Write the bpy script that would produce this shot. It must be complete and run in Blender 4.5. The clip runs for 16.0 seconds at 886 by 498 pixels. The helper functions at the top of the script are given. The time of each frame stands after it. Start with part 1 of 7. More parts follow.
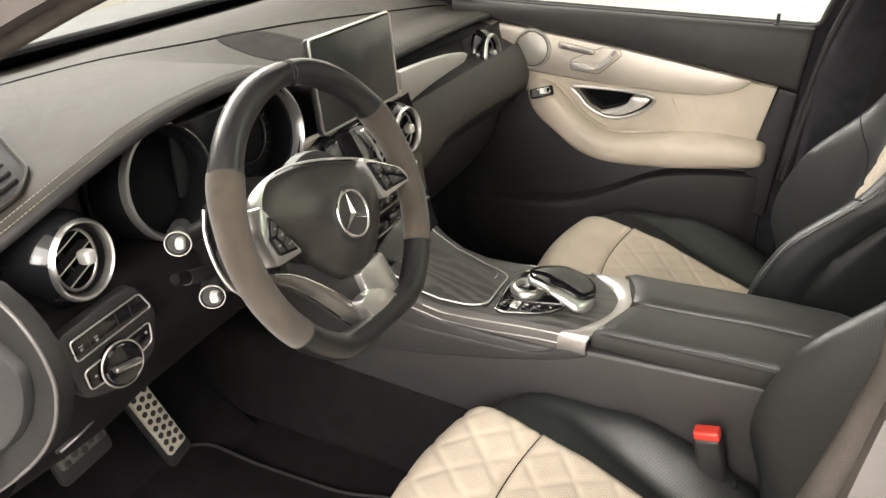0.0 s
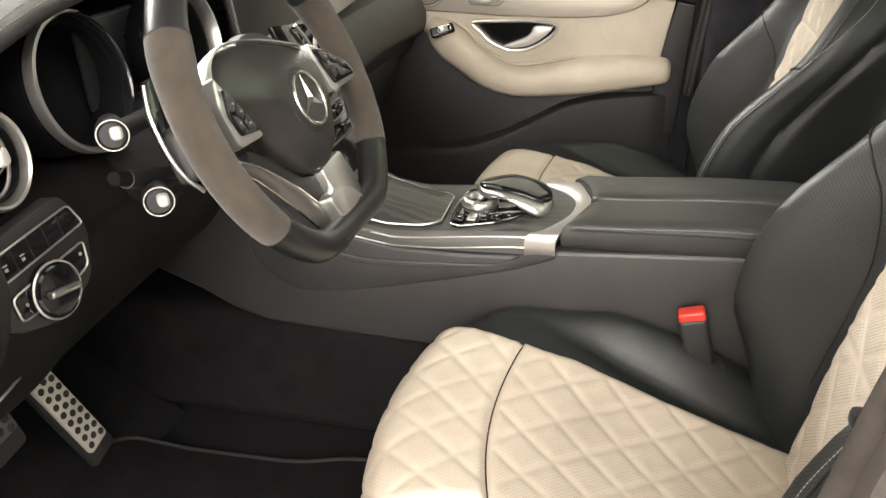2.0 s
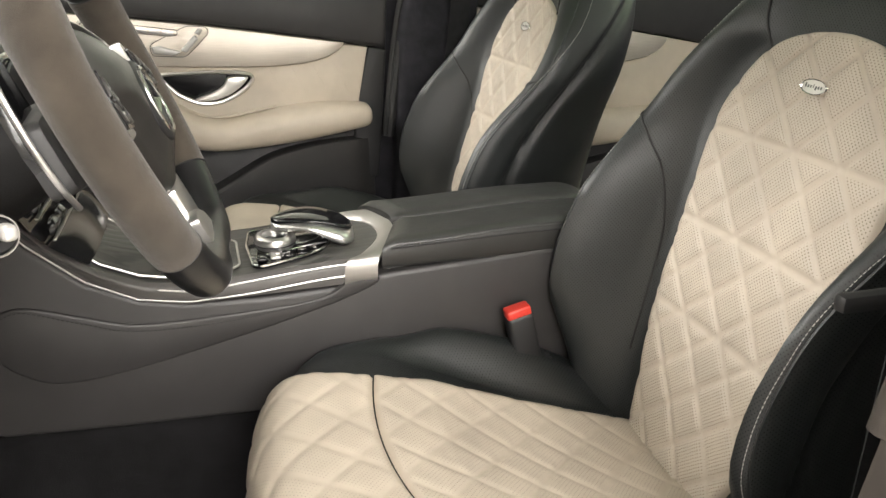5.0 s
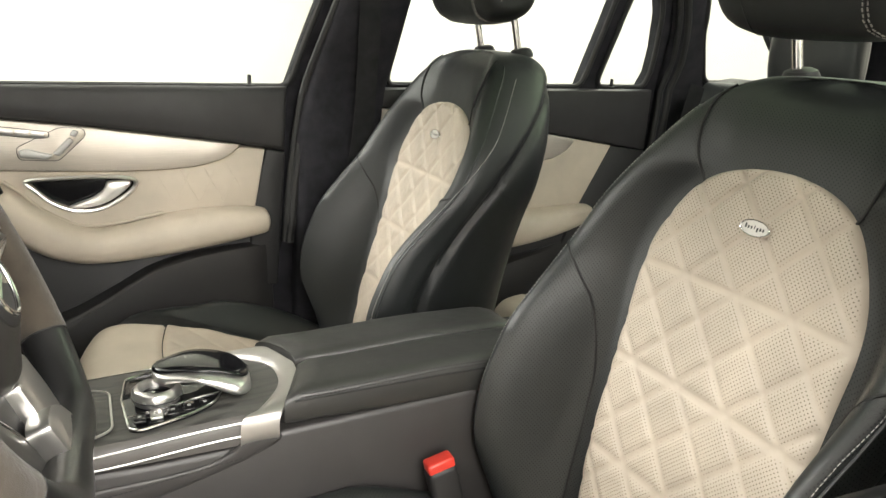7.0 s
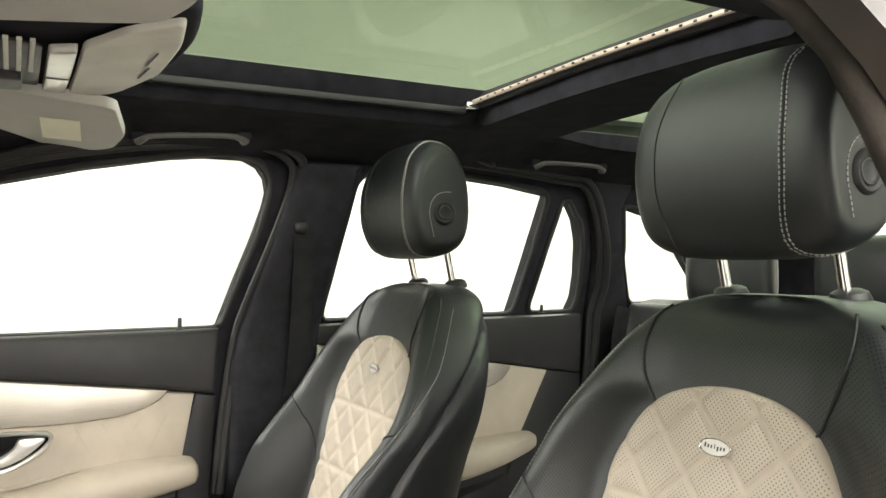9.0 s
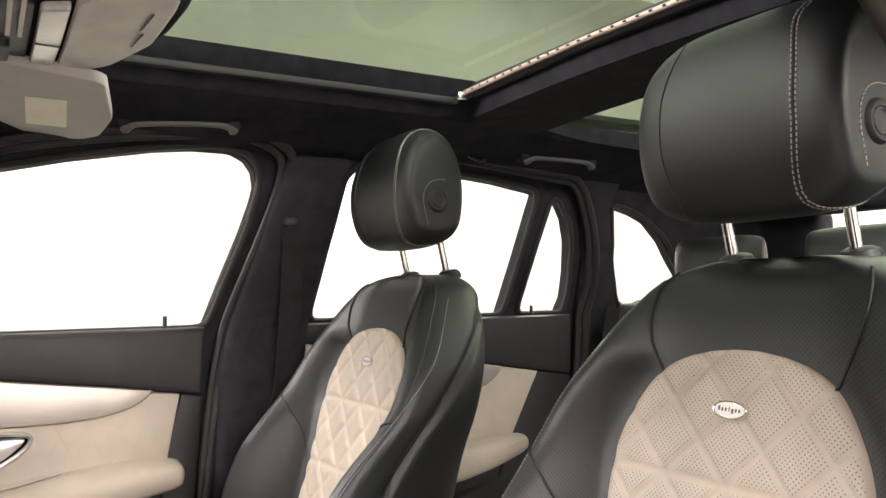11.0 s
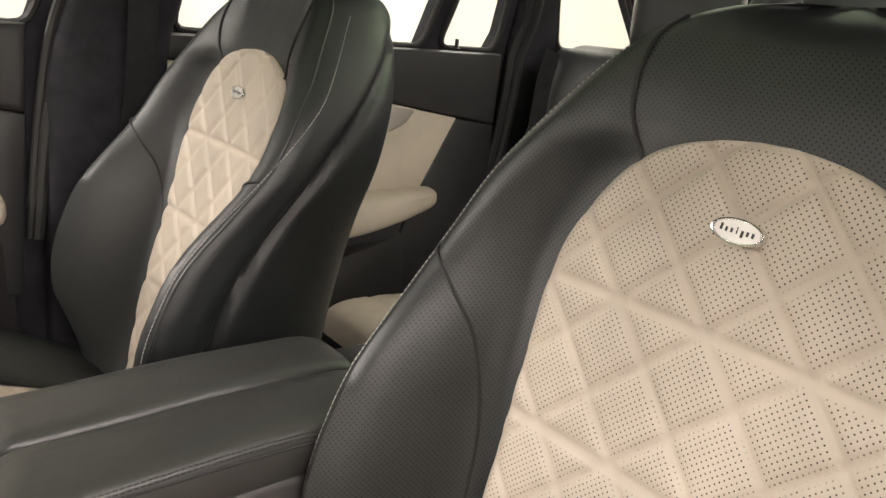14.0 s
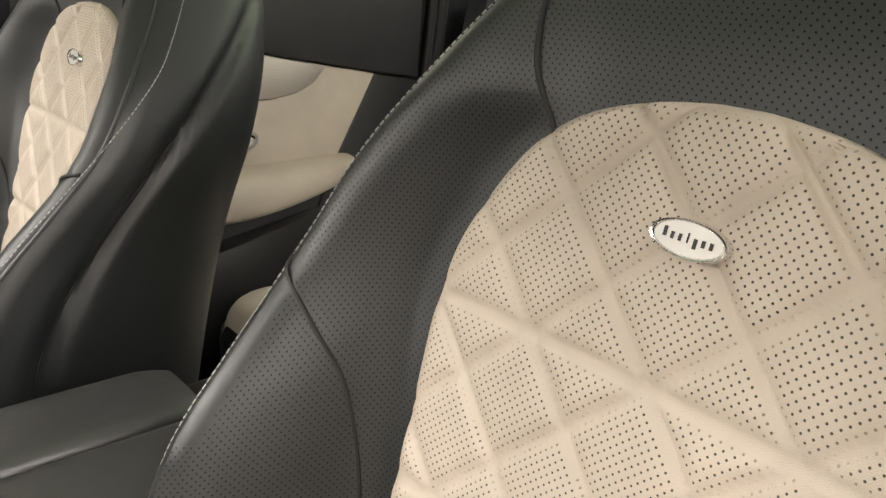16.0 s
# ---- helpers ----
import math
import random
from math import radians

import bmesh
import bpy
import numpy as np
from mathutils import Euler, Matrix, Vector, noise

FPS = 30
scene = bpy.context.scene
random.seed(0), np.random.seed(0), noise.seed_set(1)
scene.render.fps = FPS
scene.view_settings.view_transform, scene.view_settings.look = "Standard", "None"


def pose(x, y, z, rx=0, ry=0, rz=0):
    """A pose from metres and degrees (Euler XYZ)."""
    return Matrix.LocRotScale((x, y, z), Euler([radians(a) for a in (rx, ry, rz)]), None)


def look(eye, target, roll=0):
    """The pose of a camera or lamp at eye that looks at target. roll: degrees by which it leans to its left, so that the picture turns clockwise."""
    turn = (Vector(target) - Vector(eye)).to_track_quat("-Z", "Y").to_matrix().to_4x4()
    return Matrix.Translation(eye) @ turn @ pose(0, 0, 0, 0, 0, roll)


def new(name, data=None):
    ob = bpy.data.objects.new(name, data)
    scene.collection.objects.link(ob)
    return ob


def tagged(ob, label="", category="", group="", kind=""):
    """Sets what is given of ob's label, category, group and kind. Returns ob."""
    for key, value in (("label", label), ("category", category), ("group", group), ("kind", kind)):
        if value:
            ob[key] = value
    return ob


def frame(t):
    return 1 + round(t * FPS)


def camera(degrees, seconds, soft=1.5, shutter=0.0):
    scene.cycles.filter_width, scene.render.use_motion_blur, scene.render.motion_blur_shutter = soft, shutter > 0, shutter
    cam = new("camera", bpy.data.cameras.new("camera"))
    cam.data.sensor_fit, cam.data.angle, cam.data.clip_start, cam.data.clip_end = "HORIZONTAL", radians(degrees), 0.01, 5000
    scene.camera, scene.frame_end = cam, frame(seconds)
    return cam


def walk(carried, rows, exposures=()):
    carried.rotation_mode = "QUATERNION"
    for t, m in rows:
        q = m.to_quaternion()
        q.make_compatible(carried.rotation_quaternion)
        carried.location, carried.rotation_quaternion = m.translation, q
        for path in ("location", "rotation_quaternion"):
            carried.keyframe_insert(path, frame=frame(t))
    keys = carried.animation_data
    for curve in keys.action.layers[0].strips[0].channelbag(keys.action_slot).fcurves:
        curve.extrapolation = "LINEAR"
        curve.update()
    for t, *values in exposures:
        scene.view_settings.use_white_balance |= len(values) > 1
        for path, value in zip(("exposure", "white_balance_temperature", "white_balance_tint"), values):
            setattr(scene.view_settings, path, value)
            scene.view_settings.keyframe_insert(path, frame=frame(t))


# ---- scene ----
cam = camera(59.2, 16.0)
PATH = [
    (0, (-1.113, -0.498, 1.417), (0.461, 0.298, 0.473), -0.6),
    (0.5, (-1.163, -0.458, 1.385), (0.458, 0.253, 0.454), -0.7),
    (1, (-1.19, -0.435, 1.349), (0.468, 0.195, 0.423), -1.4),
    (1.5, (-1.167, -0.405, 1.306), (0.507, 0.168, 0.374), -1.7),
    (2, (-1.145, -0.363, 1.241), (0.564, 0.118, 0.32), -2.4),
    (2.5, (-1.159, -0.268, 1.22), (0.602, -0.009, 0.308), -2.3),
    (3, (-1.186, -0.196, 1.203), (0.599, -0.168, 0.302), -2.3),
    (5.5, (-1.069, -0.055, 1.124), (0.72, -0.647, 0.453), 1.4),
    (6, (-1.039, -0.066, 1.145), (0.744, -0.721, 0.52), 1.8),
    (6.2, (-1.034, -0.064, 1.15), (0.745, -0.747, 0.541), 1.9),
    (6.5, (-1.007, -0.083, 1.158), (0.765, -0.801, 0.572), 2.3),
    (7, (-0.969, -0.082, 1.177), (0.791, -0.862, 0.632), 2.3),
    (7.5, (-0.934, -0.097, 1.181), (0.816, -0.931, 0.688), 2.4),
    (8, (-0.924, -0.094, 1.183), (0.829, -0.994, 0.839), 2.1),
    (8.4, (-0.925, -0.085, 1.186), (0.827, -1.028, 0.988), 1.4),
    (8.5, (-0.936, -0.083, 1.181), (0.819, -1.03, 1.03), 1.2),
    (9, (-0.941, -0.073, 1.176), (0.811, -1.038, 1.215), -0.2),
    (11.5, (-0.873, -0.057, 1.104), (0.846, -1.074, 1.21), -0.8),
    (12, (-0.824, -0.084, 1.119), (0.878, -1.132, 1.047), 0.7),
    (12.5, (-0.781, -0.106, 1.119), (0.883, -1.187, 0.871), 2.7),
    (13.2, (-0.715, -0.153, 1.112), (0.876, -1.278, 0.664), 4.7),
    (13.5, (-0.693, -0.179, 1.109), (0.867, -1.323, 0.602), 5.0),
    (14, (-0.659, -0.233, 1.107), (0.861, -1.404, 0.543), 5.4),
    (14.5, (-0.616, -0.287, 1.106), (0.873, -1.478, 0.504), 4.9),
    (15.2, (-0.579, -0.355, 1.103), (0.878, -1.568, 0.467), 4.0),
    (15.5, (-0.566, -0.376, 1.103), (0.878, -1.593, 0.445), 3.3),
    (16, (-0.554, -0.399, 1.097), (0.871, -1.63, 0.424), 3.2),
]
walk(cam, [(t, look(eye, target, roll)) for t, eye, target, roll in PATH],
     [(0, 0.95, 6550, 13), (3, 0.88, 6500, 12), (5.5, 0.68, 6400, 11), (8.4, 0.92, 6400, 8), (9, 0.92, 6400, 9), (11.5, 0.78, 6450, 22), (12.5, 0.62, 6550, 22), (13.5, 0.61, 6700, 19), (15, 0.75, 6650, 15), (16, 0.81, 6600, 15)])

# ---------- world, lamps, exposure ----------
world = bpy.data.worlds.new("showroom_air")
scene.world = world
world.use_nodes = True
world.node_tree.nodes["Background"].inputs[0].default_value = (1.0, 0.97, 0.92, 1)
world.node_tree.nodes["Background"].inputs[1].default_value = 0.3


def lamp(name, eye, target, sx, sy, watts, colour=(1.0, 0.96, 0.9)):
    data = bpy.data.lights.new(name, "AREA")
    data.shape, data.size, data.size_y, data.energy, data.color = "RECTANGLE", sx, sy, watts, colour
    ob = new(name, data)
    ob.matrix_world = look(eye, target)
    return ob


# area lamps added out of view; the second fills the passenger side
lamp("fill_lamp", (-2.6, -0.9, 3.1), (-1.2, -0.8, 0.0), 2.6, 4.4, 235)
lamp("fill_lamp", (-4.2, -0.2, 2.9), (0.0, -0.7, 0.9), 1.4, 4.4, 120)
lamp("fill_lamp", (0.9, 2.6, 3.1), (0.5, 0.8, 0.6), 3.4, 2.2, 330)
lamp("fill_lamp", (0.3, -3.4, 3.1), (0.2, -3.0, 0.0), 4.0, 2.4, 200)
for spot_y in (-0.25, -2.15):
    spot = bpy.data.lights.new("wall_spotlight", "SPOT")
    spot.energy, spot.spot_size, spot.spot_blend, spot.shadow_soft_size, spot.color = 230, radians(46), 0.9, 0.08, (1.0, 0.97, 0.92)
    new("wall_spotlight", spot).matrix_world = look((2.0, spot_y, 2.95), (3.15, spot_y, 1.45))


# ---------- materials ----------
class Nodes:
    """Short-hand for one node material."""

    def __init__(self, name, base, rough=0.5, metal=0.0, **extra):
        self.mat = bpy.data.materials.new(name)
        self.mat.use_nodes = True
        self.tree = self.mat.node_tree
        self.bsdf = self.tree.nodes["Principled BSDF"]
        self.put("Base Color", (*base, 1))
        self.put("Roughness", rough)
        self.put("Metallic", metal)
        for key, value in extra.items():
            self.put(key.replace("_", " "), value)

    def put(self, socket, value):
        self.bsdf.inputs[socket].default_value = value

    def add(self, kind, **inputs):
        node = self.tree.nodes.new(kind)
        for key, value in inputs.items():
            node.inputs[key.replace("_", " ")].default_value = value
        return node

    def link(self, a, b):
        self.tree.links.new(a, b)

    def coords(self, which="Object", scale=(1, 1, 1)):
        c, m = self.add("ShaderNodeTexCoord"), self.add("ShaderNodeMapping")
        m.inputs["Scale"].default_value = scale
        self.link(c.outputs[which], m.inputs["Vector"])
        return m.outputs["Vector"]

    def noise(self, vec, scale, detail=3.0, rough=0.55):
        n = self.add("ShaderNodeTexNoise", Scale=scale, Detail=detail, Roughness=rough)
        self.link(vec, n.inputs["Vector"])
        return n.outputs["Fac"]

    def ramp(self, fac, stops):
        r = self.add("ShaderNodeValToRGB")
        while len(r.color_ramp.elements) < len(stops):
            r.color_ramp.elements.new(0.5)
        for e, (p, c) in zip(r.color_ramp.elements, stops):
            e.position, e.color = p, (*c, 1)
        self.link(fac, r.inputs["Fac"])
        return r.outputs["Color"]

    def tint(self, fac, dark, light, lo=0.3, hi=0.7):
        self.link(self.ramp(fac, [(lo, dark), (hi, light)]), self.bsdf.inputs["Base Color"])

    def gloss(self, fac, lo, hi):
        m = self.add("ShaderNodeMapRange")
        m.inputs["To Min"].default_value, m.inputs["To Max"].default_value = lo, hi
        self.link(fac, m.inputs["Value"])
        self.link(m.outputs["Result"], self.bsdf.inputs["Roughness"])

    def bump(self, height, strength=0.2, distance=0.001, after=None):
        b = self.add("ShaderNodeBump", Strength=strength, Distance=distance)
        self.link(height, b.inputs["Height"])
        if after is not None:
            self.link(after, b.inputs["Normal"])
        self.link(b.outputs["Normal"], self.bsdf.inputs["Normal"])
        return b.outputs["Normal"]


def scaled(base, k):
    return tuple(c * k for c in base)


def leather(name, base, rough, grain=900.0, strength=0.25, dots=None, wide=(0.15, 0.24), deep=0.22, spec=0.62, ripple=0.12):
    """Grained hide. dots: pitch in metres of the punched holes, laid out in the mesh's UVs (metres)."""
    n = Nodes(name, base, rough, 0.0, Specular_IOR_Level=spec)
    v = n.coords()
    cloud = n.noise(v, 9, 3)
    n.tint(cloud, scaled(base, 0.86), scaled(base, 1.1))
    n.gloss(n.noise(v, 60, 2), rough - 0.05, rough + 0.09)
    vor = n.add("ShaderNodeTexVoronoi", Scale=grain)
    vor.feature = "DISTANCE_TO_EDGE"
    n.link(v, vor.inputs["Vector"])
    first = n.bump(vor.outputs["Distance"], strength, 0.0006)
    n.bump(n.noise(v, 45, 2), ripple, 0.004, first)
    if dots:
        uv = n.coords("UV", (1 / dots, 1 / dots, 1))
        cell = n.add("ShaderNodeVectorMath")
        cell.operation = "FRACTION"
        n.link(uv, cell.inputs[0])
        mid = n.add("ShaderNodeVectorMath")
        mid.operation = "DISTANCE"
        mid.inputs[1].default_value = (0.5, 0.5, 0)
        flat = n.add("ShaderNodeVectorMath")
        flat.operation = "MULTIPLY"
        flat.inputs[1].default_value = (1, 1, 0)
        n.link(cell.outputs["Vector"], flat.inputs[0])
        n.link(flat.outputs["Vector"], mid.inputs[0])
        hole = n.add("ShaderNodeMapRange")
        hole.inputs["From Min"].default_value, hole.inputs["From Max"].default_value = wide
        hole.inputs["To Min"].default_value, hole.inputs["To Max"].default_value = 1, 0
        n.link(mid.outputs["Value"], hole.inputs["Value"])
        attr = n.add("ShaderNodeAttribute")
        attr.attribute_name = "punched"
        both = n.add("ShaderNodeMath")
        both.operation = "MULTIPLY"
        n.link(hole.outputs["Result"], both.inputs[0])
        n.link(attr.outputs["Fac"], both.inputs[1])
        old = n.bsdf.inputs["Base Color"].links[0].from_socket
        mix = n.add("ShaderNodeMix")
        mix.data_type = "RGBA"
        n.link(both.outputs["Value"], mix.inputs[0])
        n.link(old, mix.inputs[6])
        mix.inputs[7].default_value = (*scaled(base, deep), 1)
        n.link(mix.outputs[2], n.bsdf.inputs["Base Color"])
        dull = n.add("ShaderNodeMapRange")
        dull.inputs["To Min"].default_value, dull.inputs["To Max"].default_value = 0.62, 0.1
        n.link(both.outputs["Value"], dull.inputs["Value"])
        n.link(dull.outputs["Result"], n.bsdf.inputs["Specular IOR Level"])
    return n.mat


def plain(name, base, rough, metal=0.0, speck=300.0, strength=0.12, spread=0.12, **extra):
    """Moulded or painted surface with a little grain and uneven sheen."""
    n = Nodes(name, base, rough, metal, **extra)
    v = n.coords()
    n.tint(n.noise(v, 14, 3), scaled(base, 1 - spread), scaled(base, 1 + spread))
    n.gloss(n.noise(v, 35, 3), max(0.03, rough - 0.06), rough + 0.06)
    n.bump(n.noise(v, speck, 2), strength, 0.0006)
    return n.mat


def brushed(name, base, rough, stretch=(4, 4, 260)):
    n = Nodes(name, base, rough, 0.75)
    v = n.coords("Object", stretch)
    streak = n.noise(v, 5, 4, 0.7)
    n.tint(streak, scaled(base, 0.86), scaled(base, 1.08))
    n.gloss(streak, rough - 0.07, rough + 0.1)
    n.bump(streak, 0.06, 0.0004)
    return n.mat


def cloth(name, base, rough=0.95, scale=1400.0, strength=0.6, **extra):
    n = Nodes(name, base, rough, Specular_IOR_Level=0.12, **extra)
    v = n.coords()
    n.tint(n.noise(v, 22, 4), scaled(base, 0.7), scaled(base, 1.35))
    fine = n.bump(n.noise(v, scale, 2), strength, 0.0012)
    n.bump(n.noise(v, 70, 3), 0.25, 0.003, fine)
    return n.mat


def wood(name):
    """Black-stained open-pore ash."""
    n = Nodes(name, (0.03, 0.028, 0.026), 0.42)
    v = n.coords("Object", (9, 4.5, 5))
    w = n.add("ShaderNodeTexWave", Scale=1.3, Distortion=16.0, Detail=4.0)
    w.inputs["Detail Scale"].default_value = 1.2
    n.link(v, w.inputs["Vector"])
    n.tint(w.outputs["Fac"], (0.030, 0.0295, 0.0275), (0.074, 0.072, 0.066), 0.2, 0.9)
    n.gloss(w.outputs["Fac"], 0.33, 0.55)
    n.bump(w.outputs["Fac"], 0.3, 0.0008)
    return n.mat


def glass(name, tint, rough=0.0, sheen=0.6):
    """A thin sheet: clear tinted film with a mirror-like face."""
    n = Nodes(name, tint, rough)
    out = n.tree.nodes["Material Output"]
    clear, shine, mix = n.add("ShaderNodeBsdfTransparent"), n.add("ShaderNodeBsdfGlossy"), n.add("ShaderNodeMixShader")
    clear.inputs["Color"].default_value = (*tint, 1)
    shine.inputs["Roughness"].default_value = 0.02
    facing, steep, share = n.add("ShaderNodeLayerWeight", Blend=0.5), n.add("ShaderNodeMath"), n.add("ShaderNodeMath")
    steep.operation, share.operation = "POWER", "MULTIPLY_ADD"
    steep.inputs[1].default_value = 5.0
    share.inputs[1].default_value, share.inputs[2].default_value = sheen, 0.04 * sheen
    n.link(facing.outputs["Facing"], steep.inputs[0])
    n.link(steep.outputs["Value"], share.inputs[0])
    n.link(share.outputs["Value"], mix.inputs["Fac"])
    n.link(clear.outputs["BSDF"], mix.inputs[1])
    n.link(shine.outputs["BSDF"], mix.inputs[2])
    n.link(mix.outputs["Shader"], out.inputs["Surface"])
    return n.mat


def glow(name, colour, strength):
    n = Nodes(name, colour, 0.6)
    n.put("Emission Color", (*colour, 1))
    n.put("Emission Strength", strength)
    return n.mat


M_BLACK = leather("black_leather", (0.0125, 0.0146, 0.0148), 0.40)
M_BLACK_PUNCHED = leather("black_punched_leather", (0.0128, 0.0148, 0.0147), 0.40, dots=0.0036, wide=(0.10, 0.20), deep=0.42)
M_BEIGE = leather("beige_leather", (0.50, 0.435, 0.352), 0.5, 900, 0.4)
M_BEIGE_PUNCHED = leather("beige_punched_leather", (0.50, 0.435, 0.352), 0.5, 900, 0.45, dots=0.0040, wide=(0.13, 0.19), deep=0.14)
M_RIM = plain("smooth_rim_leather", (0.013, 0.013, 0.0132), 0.30, 0, 500, 0.05)
M_ARMREST = leather("armrest_leather", (0.0235, 0.0235, 0.0222), 0.37)
M_DASH = leather("dash_skin", (0.0270, 0.0248, 0.0196), 0.62, 900, 0.3, spec=0.16, ripple=0.02)
M_PAD = leather("passenger_pad_skin", (0.046, 0.0435, 0.038), 0.55, 900, 0.3, spec=0.3, ripple=0.02)
M_ALCANTARA = cloth("grey_suede", (0.050, 0.0415, 0.0325), 0.85, 1500, 0.5, Sheen_Weight=0.22)
M_SPEAKER = cloth("speaker_cloth", (0.015, 0.0135, 0.0125), 0.9, 2000, 0.4)
M_PLASTIC = plain("dark_grey_plastic", (0.024, 0.023, 0.0228), 0.46, 0, 700, 0.25)
M_SOFT = plain("black_soft_plastic", (0.0155, 0.0153, 0.0158), 0.5, 0, 700, 0.25)
M_DIAL = plain("dial_black", (0.004, 0.004, 0.0045), 0.7, 0, 200, 0.05, Specular_IOR_Level=0.12)
M_CONSOLE = plain("grey_console_skin", (0.030, 0.0283, 0.028), 0.44, 0, 700, 0.3)
M_UPPER = plain("grey_door_top_skin", (0.027, 0.0262, 0.027), 0.5, 0, 700, 0.3)
M_GRILLE = brushed("perforated_grille_metal", (0.50, 0.48, 0.44), 0.42, (60, 60, 60))
M_HUB = plain("dark_hub_moulding", (0.024, 0.0225, 0.021), 0.36, 0, 900, 0.2)
M_LOWER = plain("black_lower_dash", (0.0085, 0.0083, 0.0084), 0.55, 0, 700, 0.25, Specular_IOR_Level=0.28)
M_GLOSS = plain("gloss_black", (0.008, 0.008, 0.009), 0.1, 0, 80, 0.02)
M_PIANO = plain("piano_black", (0.006, 0.006, 0.007), 0.06, 0, 60, 0.01)
M_SILVER = plain("satin_silver", (0.64, 0.63, 0.61), 0.3, 0.93, 500, 0.0, 0.03)
M_CROSS = plain("grey_satin_trim", (0.40, 0.385, 0.365), 0.4, 0.85, 500, 0.02, 0.04)
M_SATIN = plain("satin_aluminium", (0.46, 0.455, 0.44), 0.5, 0.6, 500, 0.04, 0.05)
M_TUBE = plain("dark_satin_silver", (0.30, 0.295, 0.285), 0.32, 0.9, 500, 0.03, 0.05)
M_BRIGHT = plain("bright_satin_chrome", (0.74, 0.72, 0.69), 0.3, 0.55, 400, 0.02, 0.04)
M_ROSE = plain("rosy_steel_strip", (0.80, 0.64, 0.56), 0.3, 0.55)
M_LENS = plain("clear_lamp_lens", (0.62, 0.61, 0.57), 0.2, 0.2)
M_STEEL = plain("pedal_steel", (0.62, 0.58, 0.5), 0.4, 0.35, 200, 0.05)
M_CHROME = plain("chrome", (0.8, 0.79, 0.78), 0.16, 1.0, 200, 0.01, 0.04)
M_ALU = brushed("brushed_aluminium", (0.68, 0.625, 0.555), 0.46)
M_CARPET = cloth("black_carpet", (0.0078, 0.0075, 0.008), 0.97, 900, 0.9)
M_LINER = cloth("black_headliner", (0.021, 0.021, 0.025), 0.95, 1600, 0.4)
M_TRIM = cloth("charcoal_pillar_fabric", (0.025, 0.0245, 0.0285), 0.85, 1600, 0.3)
M_RUBBER = plain("black_rubber", (0.018, 0.018, 0.018), 0.6, 0, 300, 0.1)
M_GREY_SEAL = cloth("grey_brown_flock", (0.046, 0.040, 0.035), 0.85, 1200, 0.4)
M_THREAD = plain("white_thread", (0.46, 0.45, 0.42), 0.8)
M_DARK_THREAD = plain("dark_thread", (0.012, 0.012, 0.012), 0.7)
M_RED = plain("red_button", (0.62, 0.045, 0.03), 0.4)
M_WHITE_MARK = plain("pale_print", (0.24, 0.235, 0.225), 0.6)
M_GREY_THREAD = plain("grey_thread", (0.26, 0.24, 0.21), 0.8)
M_PLATE = plain("badge_face", (0.58, 0.565, 0.53), 0.35, 0.3)
M_WOOD = wood("black_ash")
M_SCREEN = plain("dark_screen", (0.014, 0.016, 0.016), 0.3, 0, 60, 0.01)
M_WEB = cloth("black_webbing", (0.02, 0.02, 0.021), 0.75, 700, 0.5)
M_CREAM = plain("pale_grey_plastic", (0.63, 0.61, 0.54), 0.5)
M_LABEL = plain("yellowed_paper_label", (0.86, 0.82, 0.64), 0.6, 0, 90, 0.05, 0.05)
M_VISOR = plain("grey_visor_cloth", (0.52, 0.505, 0.465), 0.8, 0, 1400, 0.2, 0.05)
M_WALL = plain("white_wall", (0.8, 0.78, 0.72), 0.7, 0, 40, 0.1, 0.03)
# white wall colour scaled down, standing in for weaker light on the east wall
M_WALL_EAST = plain("dimmed_white_wall", (0.465, 0.455, 0.42), 0.75, 0, 40, 0.1, 0.03)
M_GREY = plain("mid_grey_plastic", (0.085, 0.08, 0.076), 0.45, 0, 700, 0.2)
M_MID = plain("mid_grey_moulding", (0.17, 0.165, 0.16), 0.5)
M_FLOOR = plain("grey_resin_floor", (0.3, 0.29, 0.28), 0.3, 0, 40, 0.1)
M_BODY = plain("car_paint", (0.050, 0.043, 0.038), 0.45)
M_WINDOW = glass("side_window_glass", (0.93, 0.96, 0.93))
M_ROOFGLASS = glass("green_roof_glass", (0.205, 0.262, 0.188), 0.0, 0.2)
M_ROOM_LIGHT = glow("ceiling_light_panel", (1.0, 0.98, 0.94), 5.0)
# not a lamp: glow added so the ceiling brightens the roof glass and cabin
M_CEILING = glow("ceiling_added_glow", (1.0, 0.97, 0.92), 0.55)


# ---------- mesh helpers ----------
def finish(name, me, mat, parent=None, label="", angle=38, smooth=True):
    me.materials.append(mat)
    if smooth:
        me.shade_smooth()
        me.set_sharp_from_angle(angle=radians(angle))
    ob = new(name, me)
    if parent is not None:
        ob.parent = parent
    if label:
        tagged(ob, label)
    return ob


def add_box(bm, m):
    """A unit cube at m, added to a bmesh."""
    vs = [bm.verts.new(m @ Vector((x, y, z))) for x in (-0.5, 0.5) for y in (-0.5, 0.5) for z in (-0.5, 0.5)]
    for f in ((0, 1, 3, 2), (4, 6, 7, 5), (0, 4, 5, 1), (2, 3, 7, 6), (0, 2, 6, 4), (1, 5, 7, 3)):
        bm.faces.new([vs[i] for i in f])


def part(name, bm, mat, parent=None, label="", angle=38):
    """Links a bmesh as one mesh object under a thing or a part."""
    bmesh.ops.recalc_face_normals(bm, faces=bm.faces)
    me = bpy.data.meshes.new(name)
    bm.to_mesh(me)
    bm.free()
    return finish(name, me, mat, parent, label, angle)


